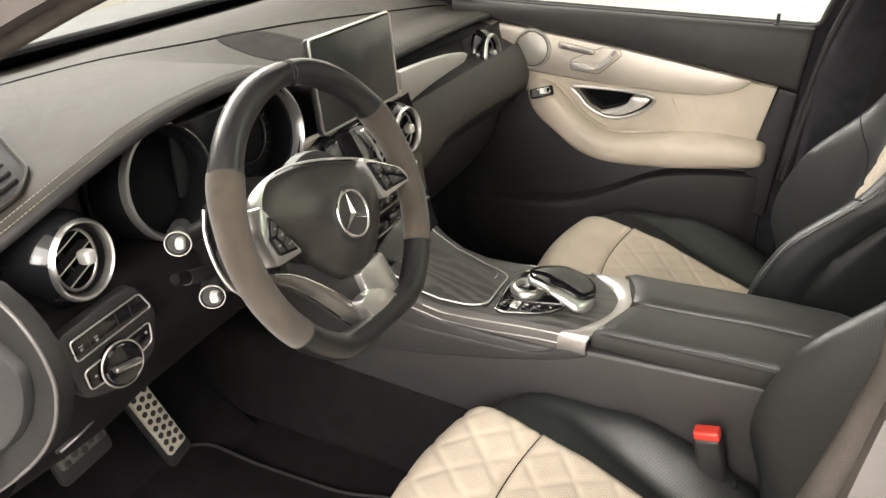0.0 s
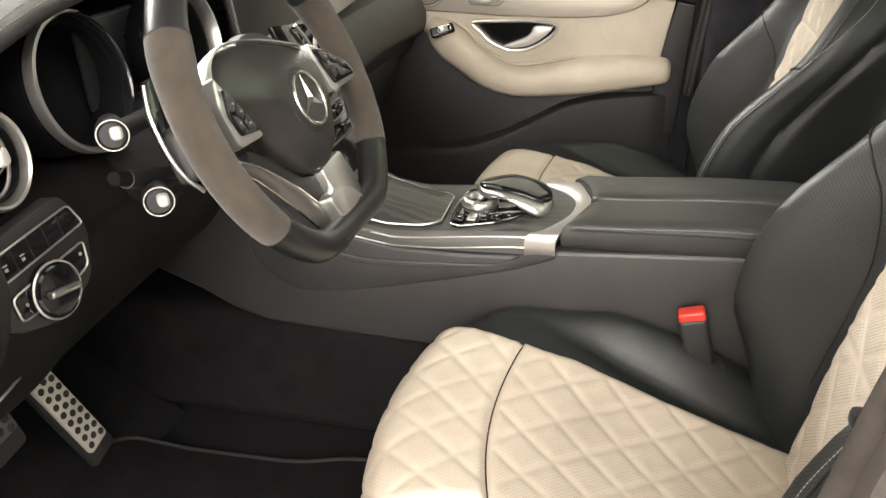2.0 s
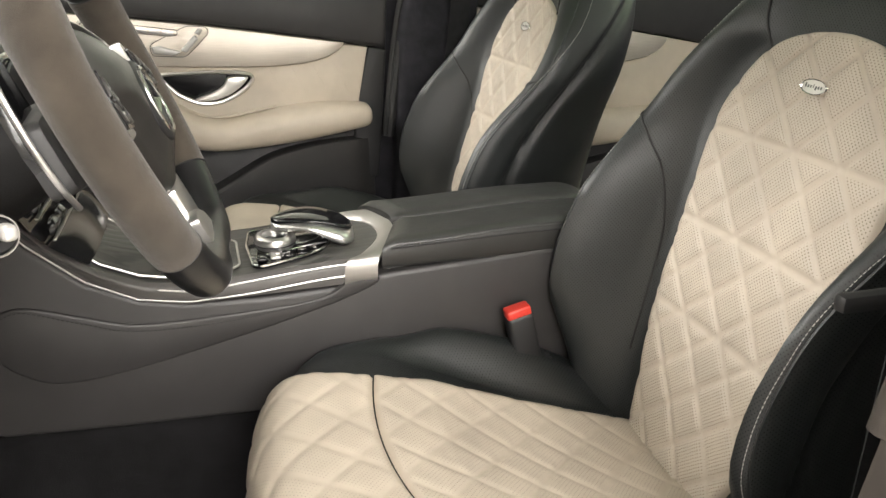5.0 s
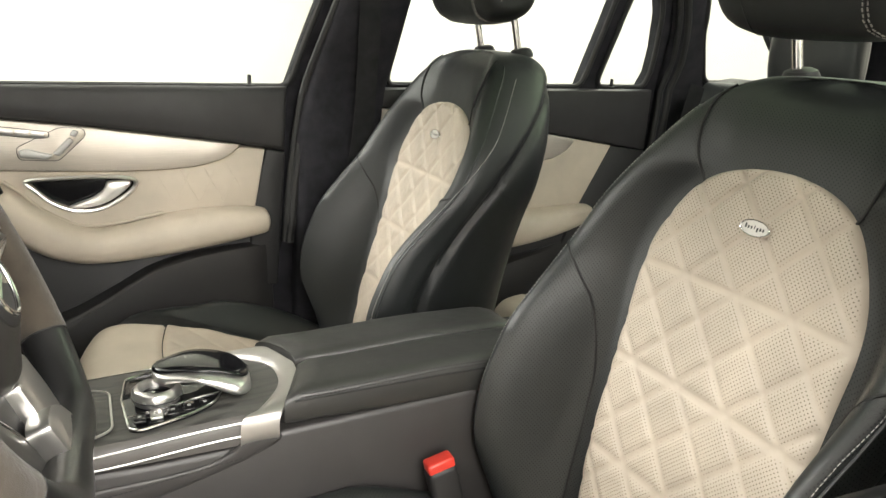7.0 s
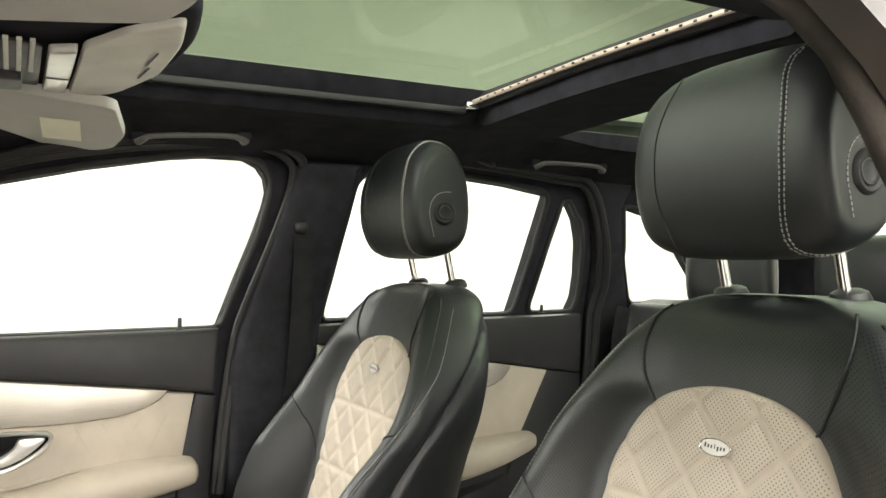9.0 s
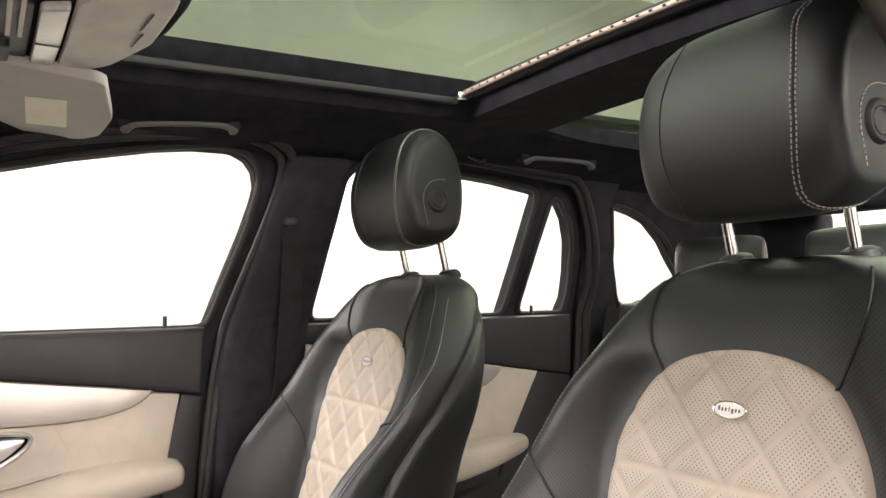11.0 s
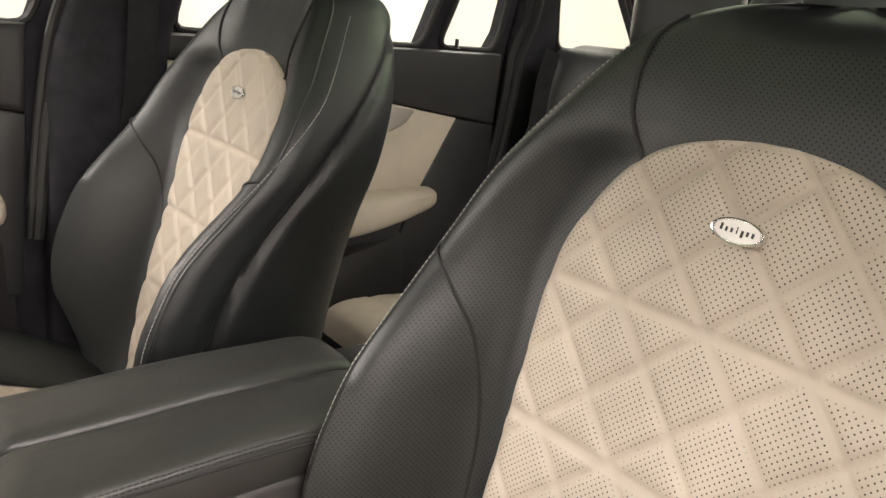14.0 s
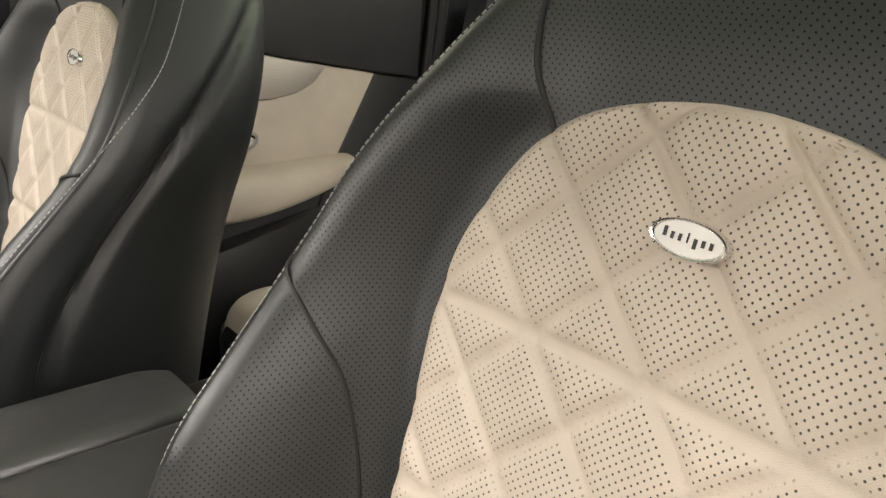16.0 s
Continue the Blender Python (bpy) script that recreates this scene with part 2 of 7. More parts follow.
def raw(name, verts, faces, mat, parent=None, label="", angle=38):
    bm = bmesh.new()
    vs = [bm.verts.new(v) for v in verts]
    for f in faces:
        try:
            bm.faces.new([vs[i] for i in f])
        except ValueError:
            pass
    return part(name, bm, mat, parent, label, angle)


def thing(name, label, category, place=None, group="", kind=""):
    ob = new(name)
    ob.empty_display_size = 0.05
    if place is not None:
        ob.matrix_basis = place
    return tagged(ob, label, category, group, kind)


def solid(bm, m=None):
    if m is not None:
        bmesh.ops.transform(bm, matrix=m, verts=bm.verts)
    return bm


def box(cx, cy, cz, sx, sy, sz, r=0.004, seg=2, m=None):
    bm = bmesh.new()
    bmesh.ops.create_cube(bm, size=1, matrix=Matrix.Translation((cx, cy, cz)) @ Matrix.Diagonal((sx, sy, sz, 1)))
    if r:
        bmesh.ops.bevel(bm, geom=list(bm.edges), offset=min(r, 0.49 * min(sx, sy, sz)), segments=seg, affect="EDGES", profile=0.5)
    return solid(bm, m)


def catmull(points, n, closed=False):
    """n points along a smooth curve through the given ones."""
    p = [Vector(q) for q in points]
    k = len(p)
    spans = k if closed else k - 1
    out = []
    for i in range(n):
        s = i * spans / (n if closed else n - 1)
        j = min(int(s), spans - 1)
        f = s - j
        if closed:
            a, b, c, d = p[j - 1], p[j % k], p[(j + 1) % k], p[(j + 2) % k]
        else:
            b, c = p[j], p[j + 1]
            a = p[j - 1] if j else b * 2 - c
            d = p[j + 2] if j + 2 < k else c * 2 - b
        out.append(0.5 * ((2 * b) + (c - a) * f + (2 * a - 5 * b + 4 * c - d) * f * f + (3 * b - a - 3 * c + d) * f ** 3))
    return out


def loft(rings, closed=True, cap=True, loop=False):
    """A skin over rings of points; all rings have as many points."""
    bm = bmesh.new()
    vs = [[bm.verts.new(p) for p in ring] for ring in rings]
    n, m = len(rings[0]), len(rings)
    for i in range(m if loop else m - 1):
        a, b = vs[i], vs[(i + 1) % m]
        for j in range(n if closed else n - 1):
            k = (j + 1) % n
            bm.faces.new((a[j], a[k], b[k], b[j]))
    if cap and closed and not loop:
        bm.faces.new(vs[0][::-1])
        bm.faces.new(vs[-1])
    return bm


def tube(points, radius, n=8, closed=False, flat=1.0, up=None):
    """A round bar along points. radius: a number or one for each point; flat squeezes it across 'up'."""
    p = [Vector(q) for q in points]
    rad = radius if isinstance(radius, (list, tuple)) else [radius] * len(p)
    rings, side = [], None
    for i, q in enumerate(p):
        a = p[i - 1] if (i or closed) else q
        b = p[(i + 1) % len(p)] if (i + 1 < len(p) or closed) else q
        t = (b - a).normalized()
        if up is not None:
            side = t.cross(Vector(up)).normalized()
        elif side is None:
            side = t.cross(Vector((0.3, 0.2, 1))).normalized()
        else:
            side = (side - t * side.dot(t)).normalized()
        w = side.cross(t).normalized()
        rings.append([q + rad[i] * (math.cos(2 * math.pi * k / n) * side + flat * math.sin(2 * math.pi * k / n) * w) for k in range(n)])
    return loft(rings, True, True, closed)


def lathe(profile, n=32, m=None):
    """profile: (radius, height) pairs turned round the z axis."""
    rings = [[(max(r, 1e-5) * math.cos(2 * math.pi * k / n), max(r, 1e-5) * math.sin(2 * math.pi * k / n), h) for k in range(n)] for r, h in profile]
    bm = loft(rings, True, profile[0][0] < 1e-4 or profile[-1][0] < 1e-4)
    bmesh.ops.remove_doubles(bm, verts=bm.verts, dist=2e-5)
    return solid(bm, m)


def slab(outline, lift, thick, at, edge=0.002, holes=()):
    """A flat or curved plate: outline in (a, b); at(a, b, h) gives the place at height h over its ground."""
    bm = bmesh.new()
    loops = []
    for line in (outline, *holes):
        vs = [bm.verts.new((a, b, 0)) for a, b in line]
        loops.append([bm.edges.new((vs[i], vs[(i + 1) % len(vs)])) for i in range(len(vs))])
    bmesh.ops.triangle_fill(bm, use_beauty=True, use_dissolve=False, edges=[e for l in loops for e in l])
    top = list(bm.faces)
    res = bmesh.ops.extrude_face_region(bm, geom=top)
    moved = [g for g in res["geom"] if isinstance(g, bmesh.types.BMVert)]
    for v in moved:
        v.co.z = thick
    if edge:
        bm.normal_update()
        rim = [e for e in bm.edges if e.verts[0].co.z > thick * 0.9 and e.verts[1].co.z > thick * 0.9
               and any(abs(f.normal.z) < 0.5 for f in e.link_faces)]
        bmesh.ops.bevel(bm, geom=rim, offset=min(edge, thick * 0.8), segments=2, affect="EDGES", profile=0.5)
    for v in bm.verts:
        v.co = at(v.co.x, v.co.y, lift + v.co.z)
    return bm


def rounded(points, r, n=4):
    """Rounds the corners of a closed outline of (a, b) points."""
    out, k = [], len(points)
    for i in range(k):
        p, a, b = (Vector(points[j % k]) for j in (i, i - 1, i + 1))
        da, db = (a - p), (b - p)
        ra = min(r, da.length * 0.45, db.length * 0.45)
        s, e = p + da.normalized() * ra, p + db.normalized() * ra
        for j in range(n + 1):
            f = j / n
            q = s * (1 - f) ** 2 + p * 2 * f * (1 - f) + e * f * f
            out.append((q.x, q.y))
    return out


def smooth_outline(points, n=60):
    return [(p.x, p.y) for p in catmull([(a, b, 0) for a, b in points], n, True)]


def sheet(nu, nv, f, thick=0.0):
    """A grid of places f(u, v), u and v from 0 to 1, with UVs from f's fourth and fifth value if given."""
    bm = bmesh.new()
    rows = [[f(i / nu, j / nv) for j in range(nv + 1)] for i in range(nu + 1)]
    layer = bm.verts.layers.float.new("punched") if len(rows[0][0]) >= 6 else None
    vs = [[bm.verts.new(c[:3]) for c in row] for row in rows]
    uv = bm.loops.layers.uv.new("UVMap") if len(rows[0][0]) >= 5 else None
    if layer:
        for row, line in zip(vs, rows):
            for v, c in zip(row, line):
                v[layer] = c[5]
    for i in range(nu):
        for j in range(nv):
            face = bm.faces.new((vs[i][j], vs[i + 1][j], vs[i + 1][j + 1], vs[i][j + 1]))
            if uv:
                for loop, (a, b) in zip(face.loops, ((i, j), (i + 1, j), (i + 1, j + 1), (i, j + 1))):
                    loop[uv].uv = rows[a][b][3:5]
    return bm


def stitches(name, points, mat, parent, pitch=0.0055, length=0.0036, r=0.0006):
    """A row of thread stitches along a line, as one mesh."""
    p = [Vector(q) for q in points]
    out, gone = bmesh.new(), 0.0
    for a, b in zip(p, p[1:]):
        d = (b - a)
        while gone < d.length:
            s = a + d.normalized() * gone
            e = s + d.normalized() * length
            side = d.cross(Vector((0.31, 0.2, 0.9))).normalized() * r
            up = side.cross(d).normalized() * r
            ring = [[out.verts.new(q + w) for w in (side, up, -side, -up)] for q in (s, e)]
            for k in range(4):
                out.faces.new((ring[0][k], ring[0][(k + 1) % 4], ring[1][(k + 1) % 4], ring[1][k]))
            gone += pitch
        gone -= d.length
    return tagged(part(name, out, mat, parent), kind="stuff")


def smoothstep(a, b, x):
    t = min(1.0, max(0.0, (x - a) / (b - a)))
    return t * t * (3 - 2 * t)


def lerp_table(table, x):
    """Smooth value from (x, y) pairs in rising x."""
    if x <= table[0][0]:
        return table[0][1]
    for (x0, y0), (x1, y1) in zip(table, table[1:]):
        if x <= x1:
            return y0 + (y1 - y0) * (x - x0) / (x1 - x0)
    return table[-1][1]


def eased(table, k=8):
    """A finer table along a smooth curve through the given pairs."""
    pts = catmull([(a, b, 0) for a, b in table], k * len(table))
    return [(p.x, p.y) for p in pts]


def frame_to(origin, x_axis, z_axis):
    """A pose with its z along z_axis and its x near x_axis."""
    z = Vector(z_axis).normalized()
    y = z.cross(Vector(x_axis)).normalized()
    x = y.cross(z)
    m = Matrix((x, y, z)).transposed().to_4x4()
    m.translation = origin
    return m


# ---------- the car's shell ----------
def side_x(z):
    """Inner face of the car's side at height z."""
    return 0.745 - 0.45 * max(0.0, z - 1.045)


def on_side(sign=1, deep=0.0):
    return lambda y, z, h: Vector((sign * (side_x(z) + deep - h), y, z))


WINDOW_FRONT = [(-0.454, 1.046), (-0.480, 1.14), (-0.508, 1.233), (-0.523, 1.295), (-0.527, 1.325), (-0.519, 1.352), (-0.502, 1.372), (-0.475, 1.384), (-0.435, 1.389), (-0.333, 1.378), (-0.184, 1.351), (-0.051, 1.320), (0.10, 1.255), (0.27, 1.15), (0.40, 1.046)]
WINDOW_REAR = [(-0.685, 1.052), (-0.70, 1.18), (-0.712, 1.31), (-0.725, 1.355), (-0.76, 1.376), (-0.87, 1.378), (-0.968, 1.373), (-1.10, 1.362), (-1.223, 1.345), (-1.213, 1.20), (-1.20, 1.052)]
WINDOW_QUARTER = [(-1.252, 1.052), (-1.264, 1.20), (-1.277, 1.325), (-1.30, 1.328), (-1.335, 1.29), (-1.365, 1.235), (-1.39, 1.15), (-1.40, 1.09), (-1.393, 1.052)]
WINDOW_CARGO = [(-1.60, 1.066), (-1.532, 1.19), (-1.48, 1.319), (-1.515, 1.318), (-1.57, 1.306), (-1.625, 1.288), (-1.70, 1.24), (-1.756, 1.19), (-1.83, 1.13), (-1.885, 1.085), (-1.89, 1.066)]
DOOR_HOLE_LEFT = [(0.42, 0.42), (0.42, 1.07), (0.30, 1.187), (0.20, 1.247), (0.115, 1.287), (0.04, 1.320), (-0.06, 1.356), (-0.14, 1.375), (-0.22, 1.390), (-0.32, 1.400), (-0.41, 1.395), (-0.47, 1.379), (-0.52, 1.347), (-0.55, 1.303), (-0.567, 1.245), (-0.562, 1.16), (-0.550, 1.10), (-0.520, 1.02), (-0.505, 0.95), (-0.472, 0.75), (-0.46, 0.42)]


def pane(name, outline, sign, label, deep=0.012, mat=None):
    ob = part(name, slab(outline, 0, 0.004, on_side(sign, deep), 0), mat or M_WINDOW, None, label)
    ob.visible_shadow = False
    return tagged(ob, label, "window", kind="structure")


SHELL = [(0.85, 0.22), (0.85, 0.98), (0.62, 1.06), (0.40, 1.19), (0.12, 1.335), (-0.05, 1.40), (-0.3, 1.43), (-0.9, 1.44), (-1.5, 1.40), (-2.05, 1.33), (-2.15, 1.0), (-2.15, 0.22)]
wall_right = part("wall_right", slab(SHELL, 0, 0.03, on_side(1, 0.035), 0.0, (WINDOW_FRONT, WINDOW_REAR, WINDOW_QUARTER, WINDOW_CARGO)), M_TRIM)
tagged(wall_right, "dark charcoal inner side of the car with window openings", "car side", kind="structure")
wall_left = part("wall_left", slab(SHELL, 0, 0.03, on_side(-1, 0.035), 0.0, (DOOR_HOLE_LEFT, WINDOW_REAR, WINDOW_QUARTER, WINDOW_CARGO)), M_BODY)
tagged(wall_left, "dark charcoal inner side of the car with open door aperture", "car side", kind="structure")
pane("window_1", WINDOW_FRONT, 1, "clear front passenger door window")
pane("window_2", WINDOW_REAR, 1, "clear rear door window")
pane("window_3", WINDOW_QUARTER, 1, "small fixed quarter light of the rear door")
pane("window_4", WINDOW_CARGO, 1, "tapered luggage bay side window")
pane("window_5", WINDOW_REAR, -1, "clear rear door window")
pane("window_6", WINDOW_CARGO, -1, "tapered luggage bay side window")


def seal(name, outline, sign, r, label, out=0.0, closed=True, mat=None):
    pts = [on_side(sign)(y, z, out) for y, z in (smooth_outline(outline, 90) if closed else [(p.x, p.y) for p in catmull([(a, b, 0) for a, b in outline], 60)])]
    ob = part(name, tube(pts, r, 8, closed), mat or M_RUBBER, None, label)
    return tagged(ob, label, "window seal", kind="structure")


def grow(outline, d):
    cy = sum(p[0] for p in outline) / len(outline)
    cz = sum(p[1] for p in outline) / len(outline)
    return [(y + d * math.copysign(1, y - cy), z + d * math.copysign(1, z - cz)) for y, z in outline]


def straight(outline, n=6):
    out = []
    for (a, b), (c, d) in zip(outline, outline[1:] + outline[:1]):
        out += [(a + (c - a) * k / n, b + (d - b) * k / n) for k in range(n)]
    return out


for k, (line, d) in enumerate(((WINDOW_FRONT, 0.006), (WINDOW_REAR, 0.006), (WINDOW_QUARTER, 0.005), (WINDOW_CARGO, 0.006))):
    pts = [on_side(1)(y, z, -0.002) for y, z in straight(grow(rounded(line, 0.03, 3), d), 2)]
    tagged(part("trim", tube(pts, 0.007, 8, True), M_RUBBER), "black rubber window seal", "window seal", kind="structure")
# door aperture seals
for d, r in ((0.030, 0.008), (0.052, 0.010)):
    line = [(-0.430 - d * 0.4, 0.70), (-0.445 - d * 0.6, 0.90), (-0.46 - d, 1.05), (-0.515 - d, 1.24), (-0.536 - d, 1.335), (-0.530 - d * 0.8, 1.372 + d * 0.4), (-0.478, 1.390 + d * 0.6), (-0.333, 1.381 + d * 0.6), (-0.184, 1.36 + d * 0.6), (-0.051, 1.329 + d * 0.6), (0.10, 1.264 + d * 0.6), (0.27, 1.16 + d * 0.6)]
    seal("trim", line, 1, r, "black rubber door aperture seal", 0.012 + d * 0.3, False)
    line = [(-1.24 - d, 0.50), (-1.32 - d, 0.66), (-1.385 - d, 0.82), (-1.412 - d, 1.06), (-1.405 - d, 1.15), (-1.37 - d * 0.8, 1.26), (-1.31 - d * 0.3, 1.345 + d * 0.5), (-1.22, 1.362 + d * 0.5), (-0.968, 1.388 + d * 0.4), (-0.76, 1.390 + d * 0.4)]
    seal("trim", line, 1, r, "black rubber door aperture seal", 0.012 + d * 0.3, False)


def pillar(name, outline, thick, label, sign=1, r=0.02, mat=None):
    ob = part(name, slab(rounded(outline, 0.02, 3), 0, thick, on_side(sign), r), mat or M_TRIM, None, label, 50)
    return tagged(ob, label, "pillar trim", kind="structure")


pillar("pillar_b", [(-0.455, 0.30), (-0.47, 0.95), (-0.498, 1.06), (-0.54, 1.22), (-0.575, 1.385), (-0.715, 1.385), (-0.70, 1.25), (-0.675, 1.06), (-0.655, 0.9), (-0.66, 0.30)], 0.045, "charcoal centre pillar trim behind the passenger door")
pillar("pillar_c", [(-1.29, 0.5), (-1.37, 0.68), (-1.425, 0.85), (-1.44, 1.05), (-1.415, 1.20), (-1.36, 1.32), (-1.33, 1.385), (-1.47, 1.385), (-1.452, 1.325), (-1.502, 1.2), (-1.58, 1.05), (-1.60, 0.85), (-1.62, 0.5)], 0.03, "charcoal rear pillar trim")
pillar("pillar_b", [(-0.49, 0.30), (-0.545, 0.95), (-0.575, 1.06), (-0.605, 1.24), (-0.62, 1.385), (-0.735, 1.385), (-0.70, 1.25), (-0.675, 1.06), (-0.655, 0.9), (-0.66, 0.30)], 0.045, "charcoal centre pillar trim beside the open door", -1)
pillar("pillar_a", [(0.45, 1.06), (0.30, 1.189), (0.20, 1.249), (0.115, 1.289), (0.04, 1.322), (-0.06, 1.358), (-0.06, 1.43), (0.13, 1.405), (0.46, 1.262), (0.74, 1.10)], 0.035, "grey fabric windscreen pillar trim", -1, 0.012, M_LINER)
pillar("pillar_a", [(0.40, 1.05), (0.27, 1.165), (0.10, 1.27), (-0.04, 1.333), (-0.04, 1.42), (0.12, 1.36), (0.42, 1.19), (0.66, 1.05)], 0.03, "grey fabric windscreen pillar trim", 1, 0.012, M_LINER)

SEAL_LEFT = DOOR_HOLE_LEFT[2:9] + [(-0.32, 1.400), (-0.42, 1.394), (-0.49, 1.378), (-0.536, 1.352), (-0.560, 1.320), (-0.564, 1.27), (-0.563, 1.22), (-0.566, 1.16), (-0.556, 1.12), (-0.543, 1.08), (-0.522, 1.02), (-0.508, 0.95), (-0.475, 0.75)]
aperture = [on_side(-1)(y, z, -0.004 + 0.013 * smoothstep(1.15, 1.24, z)) for y, z in straight(SEAL_LEFT, 3)[:-3]]
tagged(part("trim", tube(catmull(aperture, 90), 0.0125, 12), M_GREY_SEAL), "grey-brown flocked door aperture seal", "door seal", kind="structure")

# belt guide and belt on the passenger's pillar
belt = thing("seat_belt", "black webbing seat belt hanging on the centre pillar", "seat belt")


def strap(points, width, name, parent):
    p = catmull(points, 40)
    rings = []
    for i, q in enumerate(p):
        t = (p[min(i + 1, 39)] - p[max(i - 1, 0)]).normalized()
        w = t.cross(Vector((1, 0, 0))).normalized() * width / 2
        k = t.cross(w).normalized() * 0.0008
        rings.append([q - w - k, q + w - k, q + w + k, q - w + k])
    return part(name, loft(rings), M_WEB, parent)


strap([(0.612, -0.600, 1.262), (0.632, -0.605, 1.15), (0.655, -0.60, 0.95), (0.675, -0.575, 0.75), (0.675, -0.56, 0.55)], 0.046, "webbing", belt)
part("belt_guide", box(0.607, -0.592, 1.254, 0.026, 0.030, 0.026, 0.010, 3), M_SOFT, belt, "black plastic belt guide")
part("tongue", box(0.652, -0.575, 0.86, 0.010, 0.040, 0.022, 0.004), M_PLASTIC, belt, "dark belt tongue")
belt_left = thing("seat_belt", "black webbing seat belt beside the driver's seat", "seat belt")
strap([(-0.635, -0.628, 1.285), (-0.64, -0.615, 1.1), (-0.655, -0.60, 0.95), (-0.66, -0.595, 0.75), (-0.655, -0.60, 0.45)], 0.046, "webbing", belt_left)
part("belt_stop", box(-0.652, -0.558, 0.868, 0.014, 0.078, 0.016, 0.005), M_SOFT, belt_left, "black belt tongue")
part("belt_guide", box(-0.62, -0.63, 1.30, 0.03, 0.06, 0.07, 0.012, 3), M_SOFT, belt_left)


def dome_block(a, b, c, power=0.55, n=28, m=14):
    """A soft-edged block of half sizes a, b, c."""
    rings = []
    for i in range(m + 1):
        t = -math.pi / 2 + math.pi * i / m
        ct, st = math.cos(t), math.sin(t)
        z = c * math.copysign(abs(st) ** power, st)
        k = max(abs(ct) ** power, 0.02)
        rings.append([(a * k * math.copysign(abs(math.cos(q)) ** power, math.cos(q)), b * k * math.copysign(abs(math.sin(q)) ** power, math.sin(q)), z) for q in [2 * math.pi * j / n for j in range(n)]])
    return loft(rings)


# roof lining with two glazed openings
def liner_z(x, y):
    fall = 1.452 - 0.03 * smoothstep(-0.7, -2.0, y) - 0.05 * smoothstep(-0.15, 0.12, y)
    return fall - 0.044 * smoothstep(0.40, 0.62, abs(x)) ** 1.2 - 0.01 * (x / 0.4) ** 2


ROOF_FRONT, ROOF_REAR = (-0.37, 0.37, -0.87, -0.12), (-0.395, 0.395, -1.9, -1.06)
bm = bmesh.new()
xs = [-0.62, -0.58, -0.54, -0.5, -0.46, -0.42, -0.395, -0.37, -0.34, -0.2, -0.1, 0, 0.1, 0.2, 0.34, 0.37, 0.395, 0.42, 0.46, 0.5, 0.54, 0.58, 0.62]
ysr = [0.13, 0.08, 0.03, -0.04, -0.12, -0.22, -0.35, -0.5, -0.65, -0.8, -0.87, -0.93, -0.99, -1.06, -1.2, -1.4, -1.6, -1.75, -1.9, -2.02]
grid = [[bm.verts.new((x, y, liner_z(x, y))) for y in ysr] for x in xs]
for i in range(len(xs) - 1):
    for j in range(len(ysr) - 1):
        mx, my = (xs[i] + xs[i + 1]) / 2, (ysr[j] + ysr[j + 1]) / 2
        if any(a < mx < b and c < my < d for a, b, c, d in (ROOF_FRONT, ROOF_REAR)):
            continue
        bm.faces.new((grid[i][j], grid[i + 1][j], grid[i + 1][j + 1], grid[i][j + 1]))
rim = [e for e in bm.edges if e.is_boundary and all(abs(v.co.x) < 0.5 and v.co.y < 0.1 and v.co.y > -2.0 for v in e.verts)]
up = bmesh.ops.extrude_edge_only(bm, edges=rim)
lifted = [g for g in up["geom"] if isinstance(g, bmesh.types.BMVert)]
for v in lifted:
    v.co.z = 1.511 if v.co.y > -0.95 else 1.462
    v.co.x *= 0.90 if v.co.y > -0.95 else 0.98
bmesh.ops.bevel(bm, geom=[e for e in rim if e.is_valid], offset=0.012, segments=3, affect="EDGES")
ceiling = tagged(part("ceiling", bm, M_LINER, None, "", 60), "black fabric roof lining with two glazed openings", "roof lining", kind="structure")
for (a, b, c, d), nm in ((ROOF_FRONT, "window_7"), (ROOF_REAR, "window_8")):
    gz = 1.512 if c > -1.0 else 1.463
    g = raw(nm, [(a - 0.05, c - 0.06, gz), (b + 0.05, c - 0.06, gz), (b + 0.05, d + 0.06, gz), (a - 0.05, d + 0.06, gz)], [(0, 1, 2, 3)], M_ROOFGLASS)
    g.visible_shadow = False
    tagged(g, "green-tinted panoramic roof glass", "roof window", kind="structure")
# roof skin round the glass, dark from outside
for x0, x1, y0, y1 in ((-0.66, -0.43, -2.05, 0.15), (0.43, 0.66, -2.05, 0.15), (-0.43, 0.43, -1.035, -0.86), (-0.36, 0.36, -2.05, -1.92), (-0.36, 0.36, -0.10, 0.15)):
    tagged(part("roof_skin", box((x0 + x1) / 2, (y0 + y1) / 2, 1.50, x1 - x0, y1 - y0, 0.012, 0), M_SOFT), "dark painted steel roof skin", "car roof", kind="structure")
# blind rail at the rear of the front glass
rail = thing("roller_blind", "slim rosy metal roller blind rail across the roof opening", "roller blind")
part("rail", tube([(-0.33, -0.842, 1.486), (0, -0.846, 1.492), (0.33, -0.842, 1.486)], 0.0045, 10), M_ROSE, rail)
part("rail_bed", tube([(-0.33, -0.858, 1.486), (0, -0.862, 1.492), (0.33, -0.858, 1.486)], 0.010, 8), M_SOFT, rail)
for k in range(27):
    x = -0.325 + 0.025 * k
    part("rail_rib", box(x, -0.8385, 1.4905 - 0.006 * (x / 0.33) ** 2, 0.006, 0.003, 0.003, 0.001, 1), M_SOFT, rail)
part("rail_end", box(0.335, -0.835, 1.478, 0.03, 0.03, 0.014, 0.004), M_CHROME, rail)
part("guide", box(0.345, -0.47, 1.47, 0.018, 0.72, 0.012, 0.003), M_SOFT, rail)


